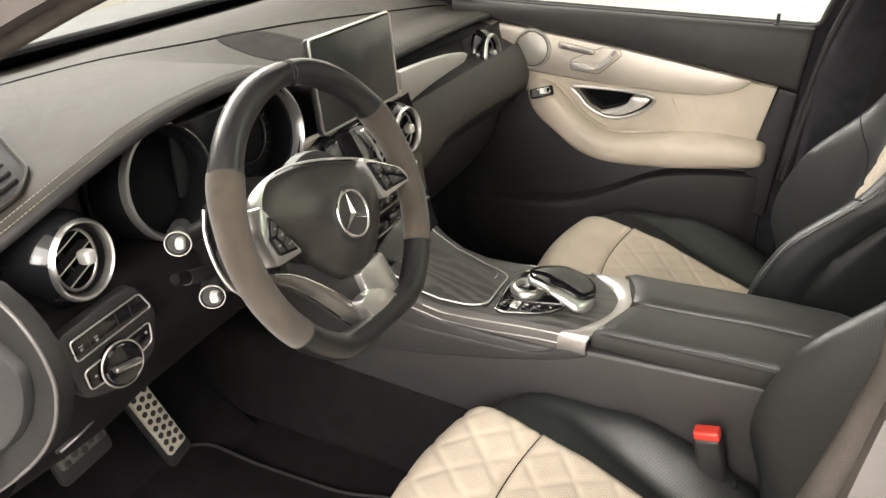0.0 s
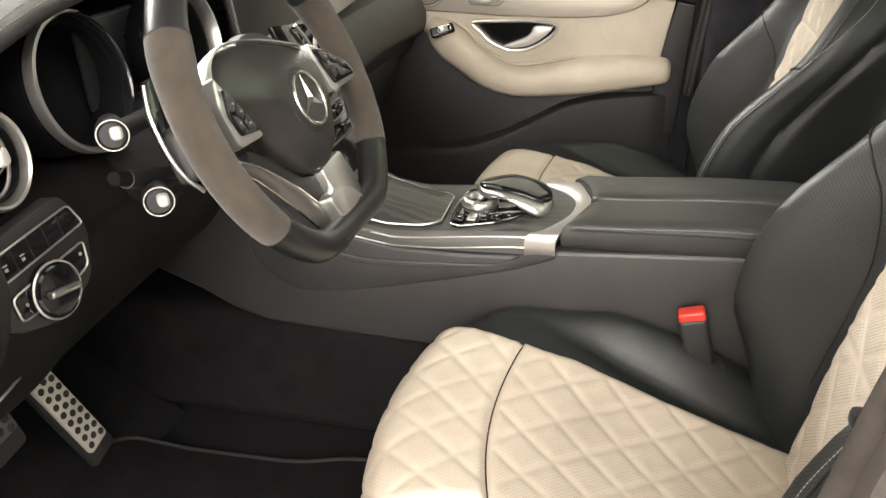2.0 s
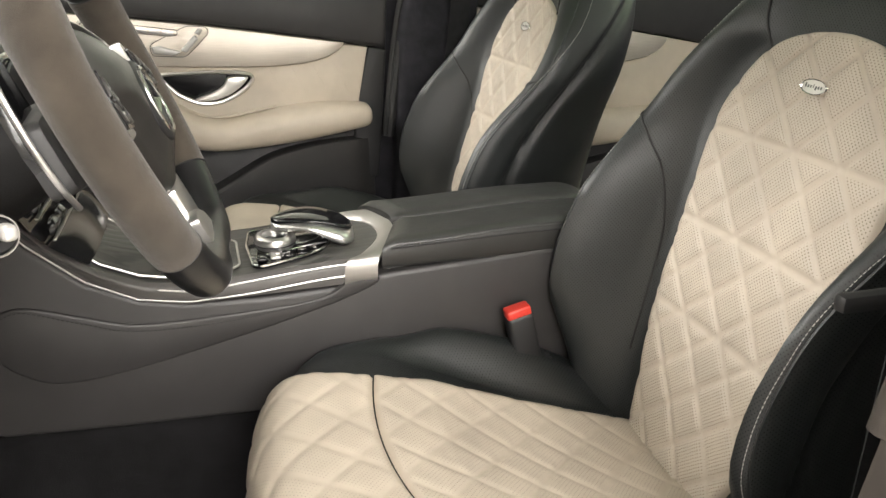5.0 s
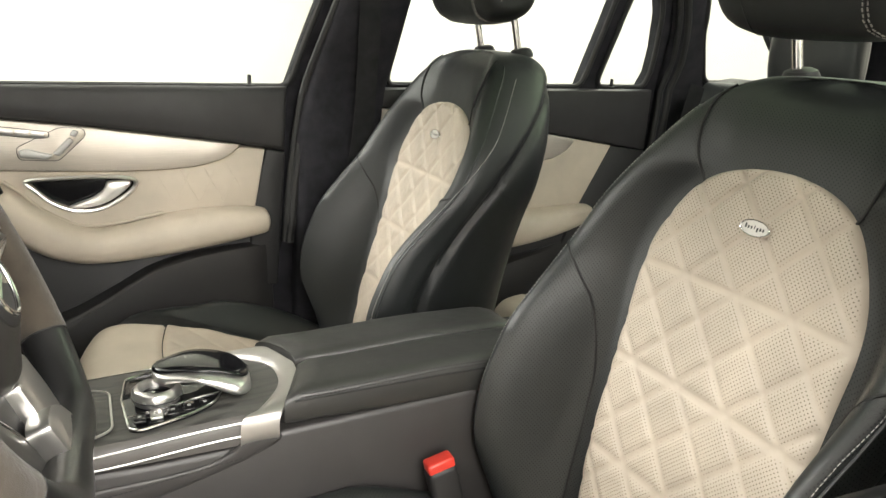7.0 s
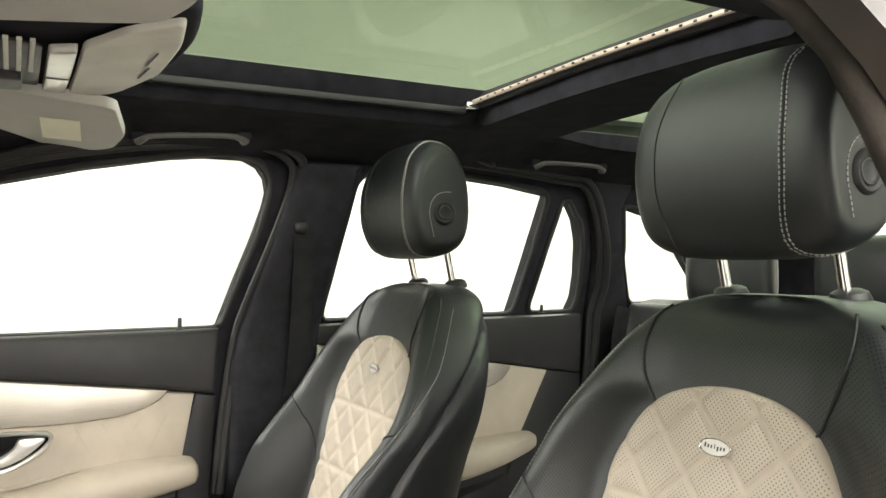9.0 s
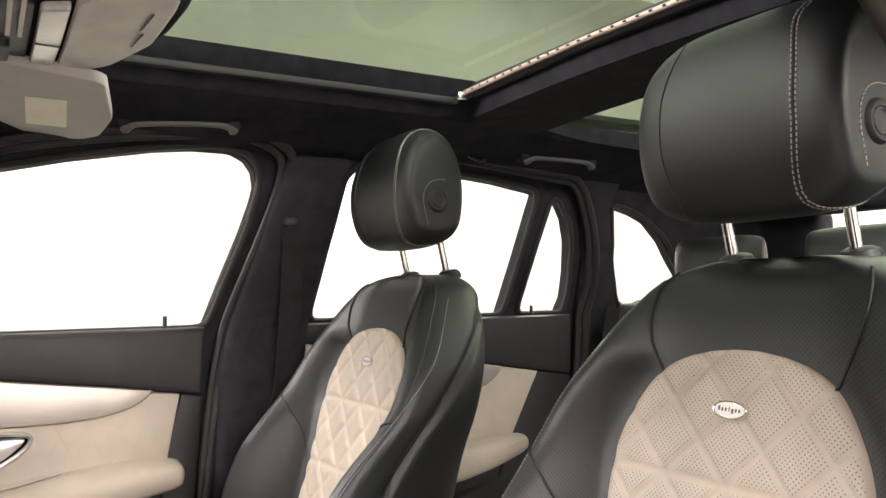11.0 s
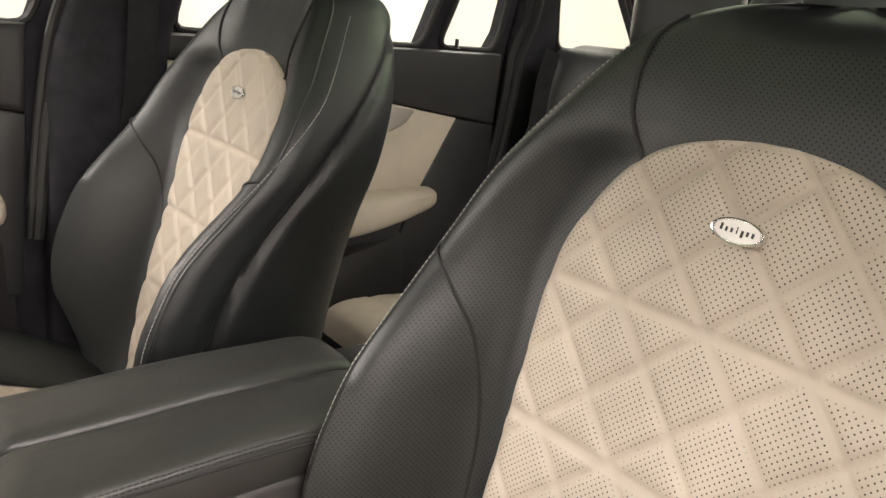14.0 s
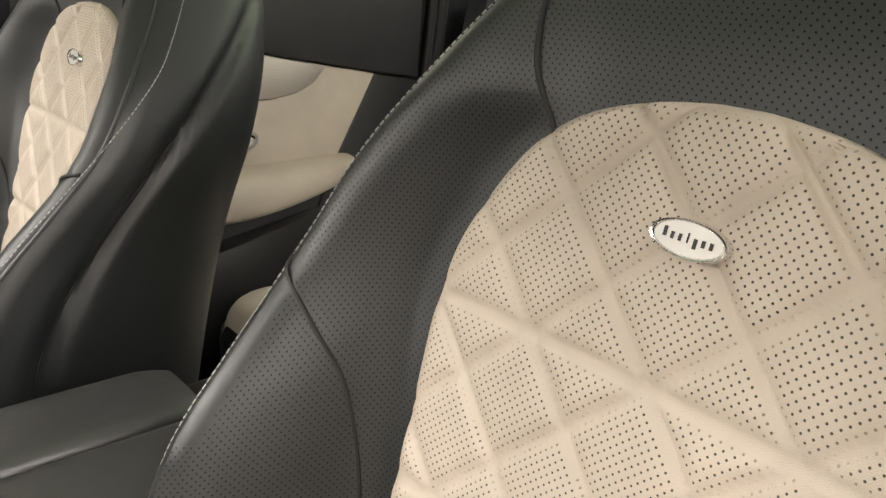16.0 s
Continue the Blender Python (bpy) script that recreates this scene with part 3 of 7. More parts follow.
def grab_handle(front, rear, label):
    """Fold-down handle: a flat bowed bar between two flared feet; front and rear are its ends."""
    g = thing("grab_handle", label, "grab handle", None, "roof grab handles")
    f, r = Vector(front), Vector(rear)
    run = r - f
    pts = []
    for k, drop in ((0.0, -0.008), (0.04, -0.005), (0.10, 0.0), (0.3, 0.002), (0.5, 0.002), (0.7, 0.002), (0.88, 0.0), (0.955, -0.005), (1.0, -0.008)):
        p = f + run * k
        pts.append((p.x + (0.008 if k in (0.0, 1.0) else 0.0), p.y, p.z + drop))
    line = catmull(pts, 44)
    part("grip", tube(line, [0.0056 + 0.004 * abs(k / 21.5 - 1) ** 4 for k in range(44)], 12, False, 0.8), M_GREY, g, "grey moulded grip")
    for q in (f, r):
        part("mount", solid(dome_block(0.014, 0.013, 0.008), pose(q.x + 0.014, q.y, q.z + 0.002)), M_LINER, g, "dark handle foot")


grab_handle((0.495, -0.262, 1.400), (0.462, -0.440, 1.408), "dark grey fold-down grab handle over the passenger window")
grab_handle((0.470, -1.09, 1.400), (0.462, -1.275, 1.400), "dark grey fold-down grab handle over the rear window")
hook = thing("coat_hook", "small dark coat hook on the roof lining", "coat hook")
part("hook", tube(catmull([(0.53, -0.975, 1.405), (0.51, -0.985, 1.395), (0.51, -1.0, 1.393), (0.525, -1.01, 1.40)], 14), 0.004, 8), M_PLASTIC, hook)

# sun visors and overhead console
def visor_at(x, y, h):
    return Vector((x, y, 1.405 + 0.10 * (y + 0.1) - h))


visor = thing("sun_visor", "pale grey folding sun visor with a small label", "sun visor")
part("panel", slab(rounded([(0.16, 0.0), (0.16, -0.19), (0.371, -0.226), (0.51, -0.224), (0.565, -0.20), (0.585, -0.12), (0.52, -0.075), (0.46, -0.03), (0.44, 0.0)], 0.022), 0, 0.016, visor_at, 0.006), M_VISOR, visor)
part("label", slab([(0.305, -0.104), (0.285, -0.155), (0.47, -0.170), (0.49, -0.113)], 0.0165, 0.001, visor_at, 0), M_LABEL, visor, "pale yellowish warning label")
visor_left = thing("sun_visor", "pale grey folding sun visor above the driver", "sun visor")
part("panel", slab(rounded([(-0.10, 0.02), (-0.116, -0.045), (-0.196, -0.149), (-0.230, -0.187), (-0.29, -0.200), (-0.50, -0.215), (-0.56, -0.18), (-0.58, 0.02)], 0.02), 0, 0.016, lambda x, y, h: Vector((x, y, 1.410 + 0.10 * (y + 0.1) - h)), 0.006), M_VISOR, visor_left)
part("pivot_clip", box(-0.165, -0.045, 1.394, 0.03, 0.022, 0.012, 0.003), M_GREY, visor_left, "grey visor clip")
over = thing("overhead_console", "pale grey overhead console with ribbed switches and reading lamp lens", "overhead console")
def over_at(x, y, h):
    """Under side of the overhead console, which bows down towards its middle."""
    return Vector((x, y, 1.412 - 0.010 * (1 - ((x - 0.03) / 0.22) ** 2) + 0.25 * max(0.0, -0.17 - y) - h))


part("housing", slab(straight(rounded([(-0.15, 0.06), (0.205, 0.06), (0.21, -0.13), (0.17, -0.20), (0.06, -0.245), (-0.06, -0.25), (-0.17, -0.235), (-0.16, -0.06)], 0.03), 2), -0.05, 0.05, over_at, 0.008), M_LINER, over, "black fabric-covered console housing")
cover = part("cover", slab(straight(rounded([(-0.075, -0.134), (0.188, -0.134), (0.15, -0.195), (0.06, -0.228), (-0.07, -0.232), (-0.15, -0.222), (-0.14, -0.17)], 0.012), 2), 0.0, 0.009, over_at, 0.005), M_CREAM, over, "pale grey console cover")
for x in (-0.06, 0.005):
    part("cover_slot", slab([(x, -0.207), (x + 0.05, -0.202), (x + 0.05, -0.2045), (x, -0.2095)], 0.0088, 0.0008, over_at, 0), M_SOFT, cover)
part("lamp_lens", slab(straight(rounded([(-0.05, -0.103), (0.185, -0.103), (0.188, -0.130), (-0.065, -0.130)], 0.006), 2), 0.0, 0.010, over_at, 0.004), M_LENS, over, "clear reading lamp lens")
part("lens_divider", slab([(0.06, -0.104), (0.064, -0.104), (0.064, -0.129), (0.06, -0.129)], 0.009, 0.002, over_at, 0), M_GREY, over)
part("switch_bay", slab(straight(rounded([(-0.085, 0.03), (0.19, 0.03), (0.185, -0.098), (-0.05, -0.098)], 0.01), 2), 0.0, 0.003, over_at, 0.001), M_SOFT, over, "black switch bay")
for k in range(9):
    y = 0.01 - 0.012 * k
    part("rib", slab([(-0.07, y), (0.06, y), (0.06, y - 0.005), (-0.07, y - 0.005)], 0.002, 0.004, over_at, 0.001), M_CREAM if k > 5 else M_GREY, over)
part("rocker", slab(rounded([(0.08, -0.03), (0.16, -0.03), (0.16, -0.08), (0.08, -0.08)], 0.008), 0.002, 0.010, over_at, 0.003), M_SOFT, over, "black rocker switch")
part("mirror_foot", box(0.0, 0.14, 1.385, 0.08, 0.08, 0.05, 0.02, 3), M_SOFT, over)
mirror = thing("rear_view_mirror", "pale-backed rear view mirror under the roof", "mirror", pose(0, 0.10, 1.325, 8, 0, 6))
part("shell", solid(dome_block(0.125, 0.022, 0.035)), M_SOFT, mirror)
part("mirror_glass", box(0, -0.022, 0, 0.235, 0.003, 0.058, 0.001), M_CHROME, mirror, "mirror glass")

# windscreen and rear closure
for nm, a, b in (("window_9", [(-0.66, 0.78, 1.07), (0.66, 0.78, 1.07), (0.60, 0.10, 1.42), (-0.60, 0.10, 1.42)], 0), ("window_10", [(-0.6, -2.2, 1.0), (0.6, -2.2, 1.0), (0.5, -2.08, 1.25), (-0.5, -2.08, 1.25)], 0)):
    g = raw(nm, a, [(0, 1, 2, 3)], M_WINDOW)
    g.visible_shadow = False
    tagged(g, "clear curved screen glass", "windscreen" if nm == "window_9" else "rear window", kind="structure")
tagged(part("tailgate", box(0, -2.18, 0.62, 1.5, 0.06, 0.78, 0.02), M_SOFT), "dark inner trim of the tailgate", "tailgate", kind="structure")
tagged(part("bulkhead", box(0, 0.9, 0.62, 1.5, 0.06, 0.88, 0.02), M_CARPET), "dark carpeted bulkhead ahead of the footwells", "bulkhead", kind="structure")
tagged(raw("window_band", [(-0.69, 0.83, 1.040), (0.69, 0.83, 1.040), (0.66, 0.725, 1.093), (-0.66, 0.725, 1.093), (-0.69, 0.834, 1.046), (0.69, 0.834, 1.046), (0.66, 0.729, 1.099), (-0.66, 0.729, 1.099)], [(0, 1, 2, 3), (4, 5, 6, 7), (0, 1, 5, 4), (2, 3, 7, 6)], M_DIAL), "black printed band along the windscreen's foot", "windscreen", kind="structure")
tagged(part("cowl", box(0, 0.98, 1.03, 1.45, 0.3, 0.03, 0.01), M_SOFT), "black plastic cowl under the windscreen", "cowl", kind="structure")

tagged(part("tailgate_header", box(0, -2.06, 1.37, 1.3, 0.10, 0.13, 0.03, 3), M_LINER), "black trim over the rear window", "tailgate trim", kind="structure")

for sx in (-1, 1):
    tagged(part("tailgate_pillar", box(sx * 0.56, -2.12, 1.16, 0.24, 0.10, 0.34, 0.03, 3), M_TRIM), "charcoal trim beside the rear window", "tailgate trim", kind="structure")

# floor
tagged(part("floor", box(0, -0.65, 0.27, 1.56, 3.1, 0.04, 0.005), M_CARPET), "black carpeted car floor", "floor", kind="structure")
toe = sheet(12, 8, lambda u, v: (-0.73 + 0.6 * u, 0.45 + 0.42 * v, 0.292 + 0.30 * v ** 1.2))
tagged(part("floor_slope", toe, M_CARPET), "black carpeted toe board", "floor", kind="structure")
tagged(part("sill", box(-0.74, -0.3, 0.36, 0.10, 1.9, 0.12, 0.03, 3), M_PLASTIC), "dark grey door sill trim", "sill", kind="structure")
mat_out = rounded([(-0.62, 0.50), (-0.60, -0.05), (-0.19, -0.05), (-0.19, 0.085), (-0.222, 0.17), (-0.229, 0.33), (-0.236, 0.50), (-0.40, 0.56)], 0.05)
floor_mat = thing("floor_mat", "black velour floor mat with bound edge in the driver footwell", "floor mat")
part("carpet", slab(mat_out, 0, 0.008, lambda x, y, h: Vector((x, y, 0.291 + h + 0.25 * max(0.0, y - 0.42))), 0.003), M_CARPET, floor_mat)
part("edging", tube([(x, y, 0.300 + 0.25 * max(0.0, y - 0.42)) for x, y in mat_out], 0.0035, 6, True), M_SOFT, floor_mat, "black bound edge")


# ---------- doors ----------
def front_door():
    door = thing("car_door", "closed passenger door with beige leather and brushed aluminium trim", "car door")
    at = lambda y, z, h: Vector((0.748 - h, y, z))
    top = [(0.33, 1.004), (0.269, 0.997), (0.091, 0.979), (-0.05, 0.964), (-0.182, 0.946), (-0.30, 0.930), (-0.404, 0.912)]
    part("upper_trim", slab([(0.40, 1.0)] + top[:1] + top[1:] + [(-0.445, 0.905), (-0.452, 1.043), (-0.2, 1.043), (0.1, 1.043), (0.40, 1.043)], 0, 0.030, at, 0.012), M_UPPER, door, "dark grey soft upper trim", 50)
    low = [(-0.352, 0.9195), (-0.346, 0.920), (-0.330, 0.905), (-0.310, 0.894), (-0.285, 0.886), (-0.25, 0.879), (-0.19, 0.875), (-0.127, 0.8745), (-0.02, 0.877), (0.083, 0.882), (0.16, 0.887), (0.225, 0.893), (0.30, 0.90)]
    part("aluminium_trim", slab([(a, b - 0.0015) for a, b in top[:-1]] + low, 0, 0.036, at, 0.003), M_ALU, door, "brushed aluminium trim panel", 40)
    part("rear_edge_trim", slab(rounded([(-0.404, 0.911), (-0.446, 0.904), (-0.425, 0.60), (-0.36, 0.60), (-0.372, 0.79)], 0.006), 0, 0.026, at, 0.006), M_SOFT, door)
    bowl = [(0.062, 0.859), (0.045, 0.838), (0.02, 0.814), (-0.018, 0.797), (-0.05, 0.795), (-0.08, 0.802), (-0.115, 0.822), (-0.134, 0.840), (-0.136, 0.853), (-0.12, 0.860), (-0.074, 0.864), (0.0, 0.863)]
    panel = [(0.26, 0.8935), (0.225, 0.8915), (0.16, 0.8855), (0.083, 0.8805), (-0.02, 0.8755), (-0.127, 0.873), (-0.19, 0.8735), (-0.25, 0.8775), (-0.285, 0.8845), (-0.31, 0.8925), (-0.330, 0.9035), (-0.3455, 0.9175), (-0.401, 0.9105), (-0.369, 0.74), (0.02, 0.70), (0.12, 0.77), (0.19, 0.84)]
    part("leather_panel", slab(panel, 0, 0.030, at, 0.004, (bowl,)), M_BEIGE, door, "beige leather door panel", 40)
    # quilted stitch lines at the rear of the panel
    for k in range(7):
        for lean in (1, -1):
            y0 = -0.16 - 0.05 * k
            line = [(0.7181, y0 + lean * d * 0.5, 0.80 + d) for d in (0.0, 0.025, 0.05, 0.075)]
            if all(-0.385 < p[1] < -0.15 and p[2] < 0.905 for p in line):
                part("stitch_groove", tube(line, 0.0006, 5), M_BEIGE, door)
    handle = part("handle_bezel", tube([at(a, b, 0.031) for a, b in smooth_outline(bowl, 70)], 0.0042, 8, True), M_SILVER, door, "silver rim of the handle recess")
    part("handle_bowl", slab(grow(bowl, 0.004), 0, 0.006, at, 0), M_GLOSS, handle, "gloss black handle recess")
    lever = [(-0.010, 0.802), (-0.05, 0.801), (-0.085, 0.812), (-0.112, 0.830), (-0.128, 0.850), (-0.10, 0.853), (-0.083, 0.850), (-0.075, 0.835), (-0.058, 0.822), (-0.03, 0.811)]
    part("door_handle", slab(smooth_outline(lever, 40), 0.012, 0.020, at, 0.005), M_BRIGHT, handle, "chrome door handle")
    # armrest that sweeps down from the front
    path = [(0.165, 0.868, 0.012, 0.020), (0.150, 0.845, 0.034, 0.05), (0.118, 0.815, 0.043, 0.07), (0.07, 0.780, 0.040, 0.08), (0.02, 0.748, 0.040, 0.085), (-0.03, 0.730, 0.037, 0.088), (-0.09, 0.728, 0.036, 0.09), (-0.18, 0.740, 0.041, 0.092), (-0.27, 0.751, 0.040, 0.09), (-0.35, 0.757, 0.033, 0.082), (-0.392, 0.758, 0.026, 0.072), (-0.403, 0.758, 0.015, 0.055)]
    fine = catmull([(a, b, c) for a, b, c, d in path], 60)
    deep = catmull([(d, 0, 0) for a, b, c, d in path], 60)
    rings = []
    for i, p in enumerate(fine):
        a, b = fine[max(i - 1, 0)], fine[min(i + 1, 59)]
        t = Vector((0, b.x - a.x, b.y - a.y)).normalized()
        nrm = Vector((1, 0, 0)).cross(t).normalized()
        if nrm.z < 0:
            nrm = -nrm
        mid = Vector((0.738, p.x, p.y))
        ring = []
        for k in range(20):
            an = 2 * math.pi * k / 20
            c, s = math.cos(an), math.sin(an)
            c, s = math.copysign(abs(c) ** 0.6, c), math.copysign(abs(s) ** 0.6, s)
            ring.append(mid + Vector((-deep[i].x * c, 0, 0)) + nrm * p.z * s)
        rings.append(ring)
    arm = part("armrest", loft(rings), M_BEIGE, door, "padded beige leather armrest", 60)
    crease = catmull([(0.708, 0.10, 0.862), (0.706, 0.070, 0.838), (0.705, 0.036, 0.803), (0.704, -0.005, 0.777), (0.704, -0.053, 0.766), (0.704, -0.11, 0.772), (0.706, -0.186, 0.786)], 40)
    part("armrest_seam", tube(crease, 0.0035, 8), M_BEIGE, arm)
    m = frame_to((0.676, 0.128, 0.846), (0, 1, -0.55), (-0.75, -0.1, 0.65))
    sw = part("window_switch", box(0, 0, 0.004, 0.058, 0.026, 0.01, 0.005, 3, m), M_GLOSS, arm, "black window switch in a chrome frame")
    part("switch_frame", tube([m @ Vector((a, b, 0.010)) for a, b in rounded([(-0.02, -0.007), (0.01, -0.007), (0.01, 0.007), (-0.02, 0.007)], 0.003)], 0.0013, 6, True), M_CHROME, sw)
    part("rocker", box(-0.004, 0, 0.011, 0.018, 0.012, 0.006, 0.002, 2, m), M_SILVER, sw)
    # loudspeaker
    m = frame_to((0.712, 0.172, 0.943), (0, 1, 0), (-1, 0, 0.05))
    sp = part("loudspeaker", lathe([(0, 0.0055), (0.012, 0.0052), (0.024, 0.0040), (0.034, 0.0022), (0.0405, 0.0005), (0.0425, 0.0045), (0.047, 0.0045), (0.049, 0.002), (0.049, -0.01), (0, -0.01)], 40, m), M_GRILLE, door, "round perforated metal loudspeaker cover")
    part("speaker_ring", tube([m @ Vector((0.0415 * math.cos(a), 0.0415 * math.sin(a), 0.0045)) for a in [2 * math.pi * k / 40 for k in range(40)]], 0.0012, 6, True), M_SOFT, sp)
    # seat memory strip and seat-shaped switch
    strip = rounded([(0.104, 0.968), (0.104, 0.952), (0.030, 0.9435), (0.013, 0.945), (0.013, 0.956)], 0.006)
    mem = part("memory_switch", slab(strip, 0.036, 0.004, at, 0.0015), M_ALU, door, "aluminium memory button strip")
    for k in range(3):
        part("button", slab(rounded([(0.096 - 0.026 * k, 0.9635 - 0.003 * k), (0.096 - 0.026 * k, 0.953 - 0.003 * k), (0.074 - 0.026 * k, 0.9505 - 0.003 * k), (0.074 - 0.026 * k, 0.961 - 0.003 * k)], 0.002), 0.04, 0.0014, at, 0.0004), M_SILVER, mem)
    plate = rounded([(0.072, 0.926), (0.069, 0.903), (0.0, 0.899), (-0.052, 0.948), (-0.048, 0.962), (-0.005, 0.964)], 0.008)
    seat_sw = part("seat_switch", slab(plate, 0.036, 0.003, at, 0.001), M_ALU, door, "seat adjuster shaped like a small seat")
    part("switch_edge", tube([at(a, b, 0.039) for a, b in plate], 0.0008, 6, True), M_GREY, seat_sw)
    part("strip_edge", tube([at(a, b, 0.0398) for a, b in strip], 0.0008, 6, True), M_GREY, mem)
    part("cushion_lever", slab(rounded([(0.068, 0.922), (0.066, 0.908), (0.02, 0.903), (0.008, 0.912), (0.03, 0.917), (0.052, 0.924)], 0.004), 0.038, 0.010, at, 0.003), M_SATIN, seat_sw)
    part("back_lever", slab(rounded([(0.010, 0.914), (-0.002, 0.908), (-0.030, 0.938), (-0.022, 0.946)], 0.004), 0.038, 0.010, at, 0.003), M_SATIN, seat_sw)
    part("head_lever", slab(rounded([(-0.022, 0.950), (-0.032, 0.945), (-0.040, 0.956), (-0.030, 0.960)], 0.003), 0.038, 0.009, at, 0.003), M_SATIN, seat_sw)
    # lower trim with map pocket
    part("lower_trim", slab([(0.42, 0.30), (0.42, 0.92), (0.2, 0.85), (0.1, 0.76), (0.02, 0.70), (-0.1, 0.70), (-0.41, 0.735), (-0.42, 0.45), (-0.40, 0.30)], 0, 0.014, at, 0.004), M_SOFT, door)
    rings = []
    for y, z0, z1, d in ((0.36, 0.36, 0.52, 0.01), (0.25, 0.34, 0.54, 0.05), (0.10, 0.33, 0.555, 0.065), (0.0, 0.33, 0.585, 0.065), (-0.08, 0.33, 0.625, 0.06), (-0.16, 0.33, 0.668, 0.052), (-0.25, 0.33, 0.69, 0.042), (-0.36, 0.33, 0.70, 0.03), (-0.41, 0.34, 0.70, 0.012)):
        rings.append([(0.740, y, z0), (0.740 - d * 0.7, y, z0 + 0.02), (0.738 - d, y, z0 + 0.08), (0.738 - d, y, z1 - 0.03), (0.738 - d + 0.004, y, z1 - 0.008), (0.738 - d + 0.014, y, z1), (0.742, y, z1 + 0.002)])
    part("map_pocket", loft([catmull(r, 20) for r in (catmull_rows(rings, 40))], False), M_PLASTIC, door, "dark grey moulded door pocket", 50)
    pin = part("lock_pin", lathe([(0, 0.020), (0.0035, 0.020), (0.0042, 0.017), (0.0042, 0.0), (0.008, -0.002), (0.008, -0.004), (0, -0.004)], 14, pose(0.738, -0.375, 1.047)), M_SOFT, door)
    return door


def catmull_rows(rings, n):
    """More rings between the given ones."""
    cols = list(zip(*rings))
    fine = [catmull(c, n) for c in cols]
    return [[fine[j][i] for j in range(len(fine))] for i in range(n)]


front_door()


def rear_door():
    door = thing("car_door", "closed rear door with beige leather panel and armrest", "car door")
    at = lambda y, z, h: Vector((0.735 - h, y, z))
    top = [(-0.66, 1.0), (-0.85, 0.975), (-1.0, 0.953), (-1.10, 0.934), (-1.20, 0.918), (-1.29, 0.902)]
    part("upper_trim", slab(top + [(-1.40, 0.885), (-1.405, 1.043), (-1.0, 1.043), (-0.66, 1.043)], 0, 0.028, at, 0.012), M_UPPER, door, "dark grey soft upper trim")
    part("aluminium_trim", slab([(a, b - 0.0015) for a, b in top[:4]] + [(-1.176, 0.920), (-1.168, 0.910), (-1.150, 0.890), (-1.12, 0.876), (-1.069, 0.866), (-0.95, 0.864), (-0.80, 0.87), (-0.66, 0.88)], 0, 0.034, at, 0.003), M_ALU, door, "brushed aluminium trim panel")
    part("leather_panel", slab([(-0.66, 0.879), (-0.80, 0.869), (-0.95, 0.863), (-1.069, 0.865), (-1.12, 0.8745), (-1.15, 0.888), (-1.178, 0.919), (-1.289, 0.901), (-1.195, 0.73), (-1.0, 0.66), (-0.66, 0.66)], 0, 0.028, at, 0.004), M_BEIGE, door, "beige leather door panel")
    part("rear_edge_trim", slab([(-1.291, 0.900), (-1.40, 0.884), (-1.40, 0.60), (-1.15, 0.60), (-1.197, 0.73)], 0, 0.024, at, 0.006), M_SOFT, door)
    rings = []
    for y, zc, h, d in ((-0.70, 0.695, 0.05, 0.05), (-0.85, 0.70, 0.05, 0.075), (-1.0, 0.702, 0.046, 0.082), (-1.1, 0.712, 0.038, 0.08), (-1.18, 0.724, 0.028, 0.07), (-1.225, 0.730, 0.02, 0.055), (-1.238, 0.732, 0.01, 0.035)):
        ring = []
        for k in range(18):
            a = 2 * math.pi * k / 18
            c, s = math.cos(a), math.sin(a)
            ring.append((0.725 - d * math.copysign(abs(c) ** 0.6, c), y, zc + h * math.copysign(abs(s) ** 0.6, s)))
        rings.append(ring)
    part("armrest", loft(catmull_rows(rings, 30)), M_BEIGE, door, "padded beige leather armrest")
    bowl = smooth_outline([(y - 0.022, z + 0.012) for y, z in ((-0.84, 0.775), (-0.88, 0.75), (-0.935, 0.742), (-0.995, 0.765), (-1.012, 0.79), (-0.97, 0.802), (-0.89, 0.80))], 40)
    hb = part("handle_bezel", tube([at(a, b, 0.029) for a, b in bowl], 0.004, 8, True), M_SILVER, door)
    part("handle_bowl", slab(bowl, 0.024, 0.0055, at, 0), M_GLOSS, hb)
    part("door_handle", slab(smooth_outline([(y - 0.022, z + 0.012) for y, z in ((-0.92, 0.75), (-0.965, 0.757), (-1.003, 0.785), (-0.972, 0.794), (-0.948, 0.774))], 26), 0.03, 0.014, at, 0.004), M_BRIGHT, hb, "chrome door handle")
    part("lower_trim", slab([(-0.66, 0.30), (-0.66, 0.70), (-1.0, 0.67), (-1.16, 0.70), (-1.40, 0.70), (-1.40, 0.55), (-1.15, 0.30)], 0, 0.014, at, 0.004), M_SOFT, door)
    pocket = [[(0.73, y, 0.34), (0.68 + k, y, 0.40), (0.668 + k, y, 0.5), (0.675 + k, y, z1), (0.73, y, z1 + 0.006)] for y, z1, k in ((-0.70, 0.62, 0.03), (-0.9, 0.60, 0.0), (-1.05, 0.62, 0.01), (-1.18, 0.64, 0.04))]
    part("map_pocket", loft([catmull(r, 14) for r in catmull_rows(pocket, 20)], False), M_PLASTIC, door)
    part("lock_pin", lathe([(0, 0.018), (0.0035, 0.018), (0.0042, 0.015), (0.0042, 0.0), (0.008, -0.002), (0.008, -0.004), (0, -0.004)], 14, pose(0.738, -1.294, 1.050)), M_SOFT, door)


rear_door()

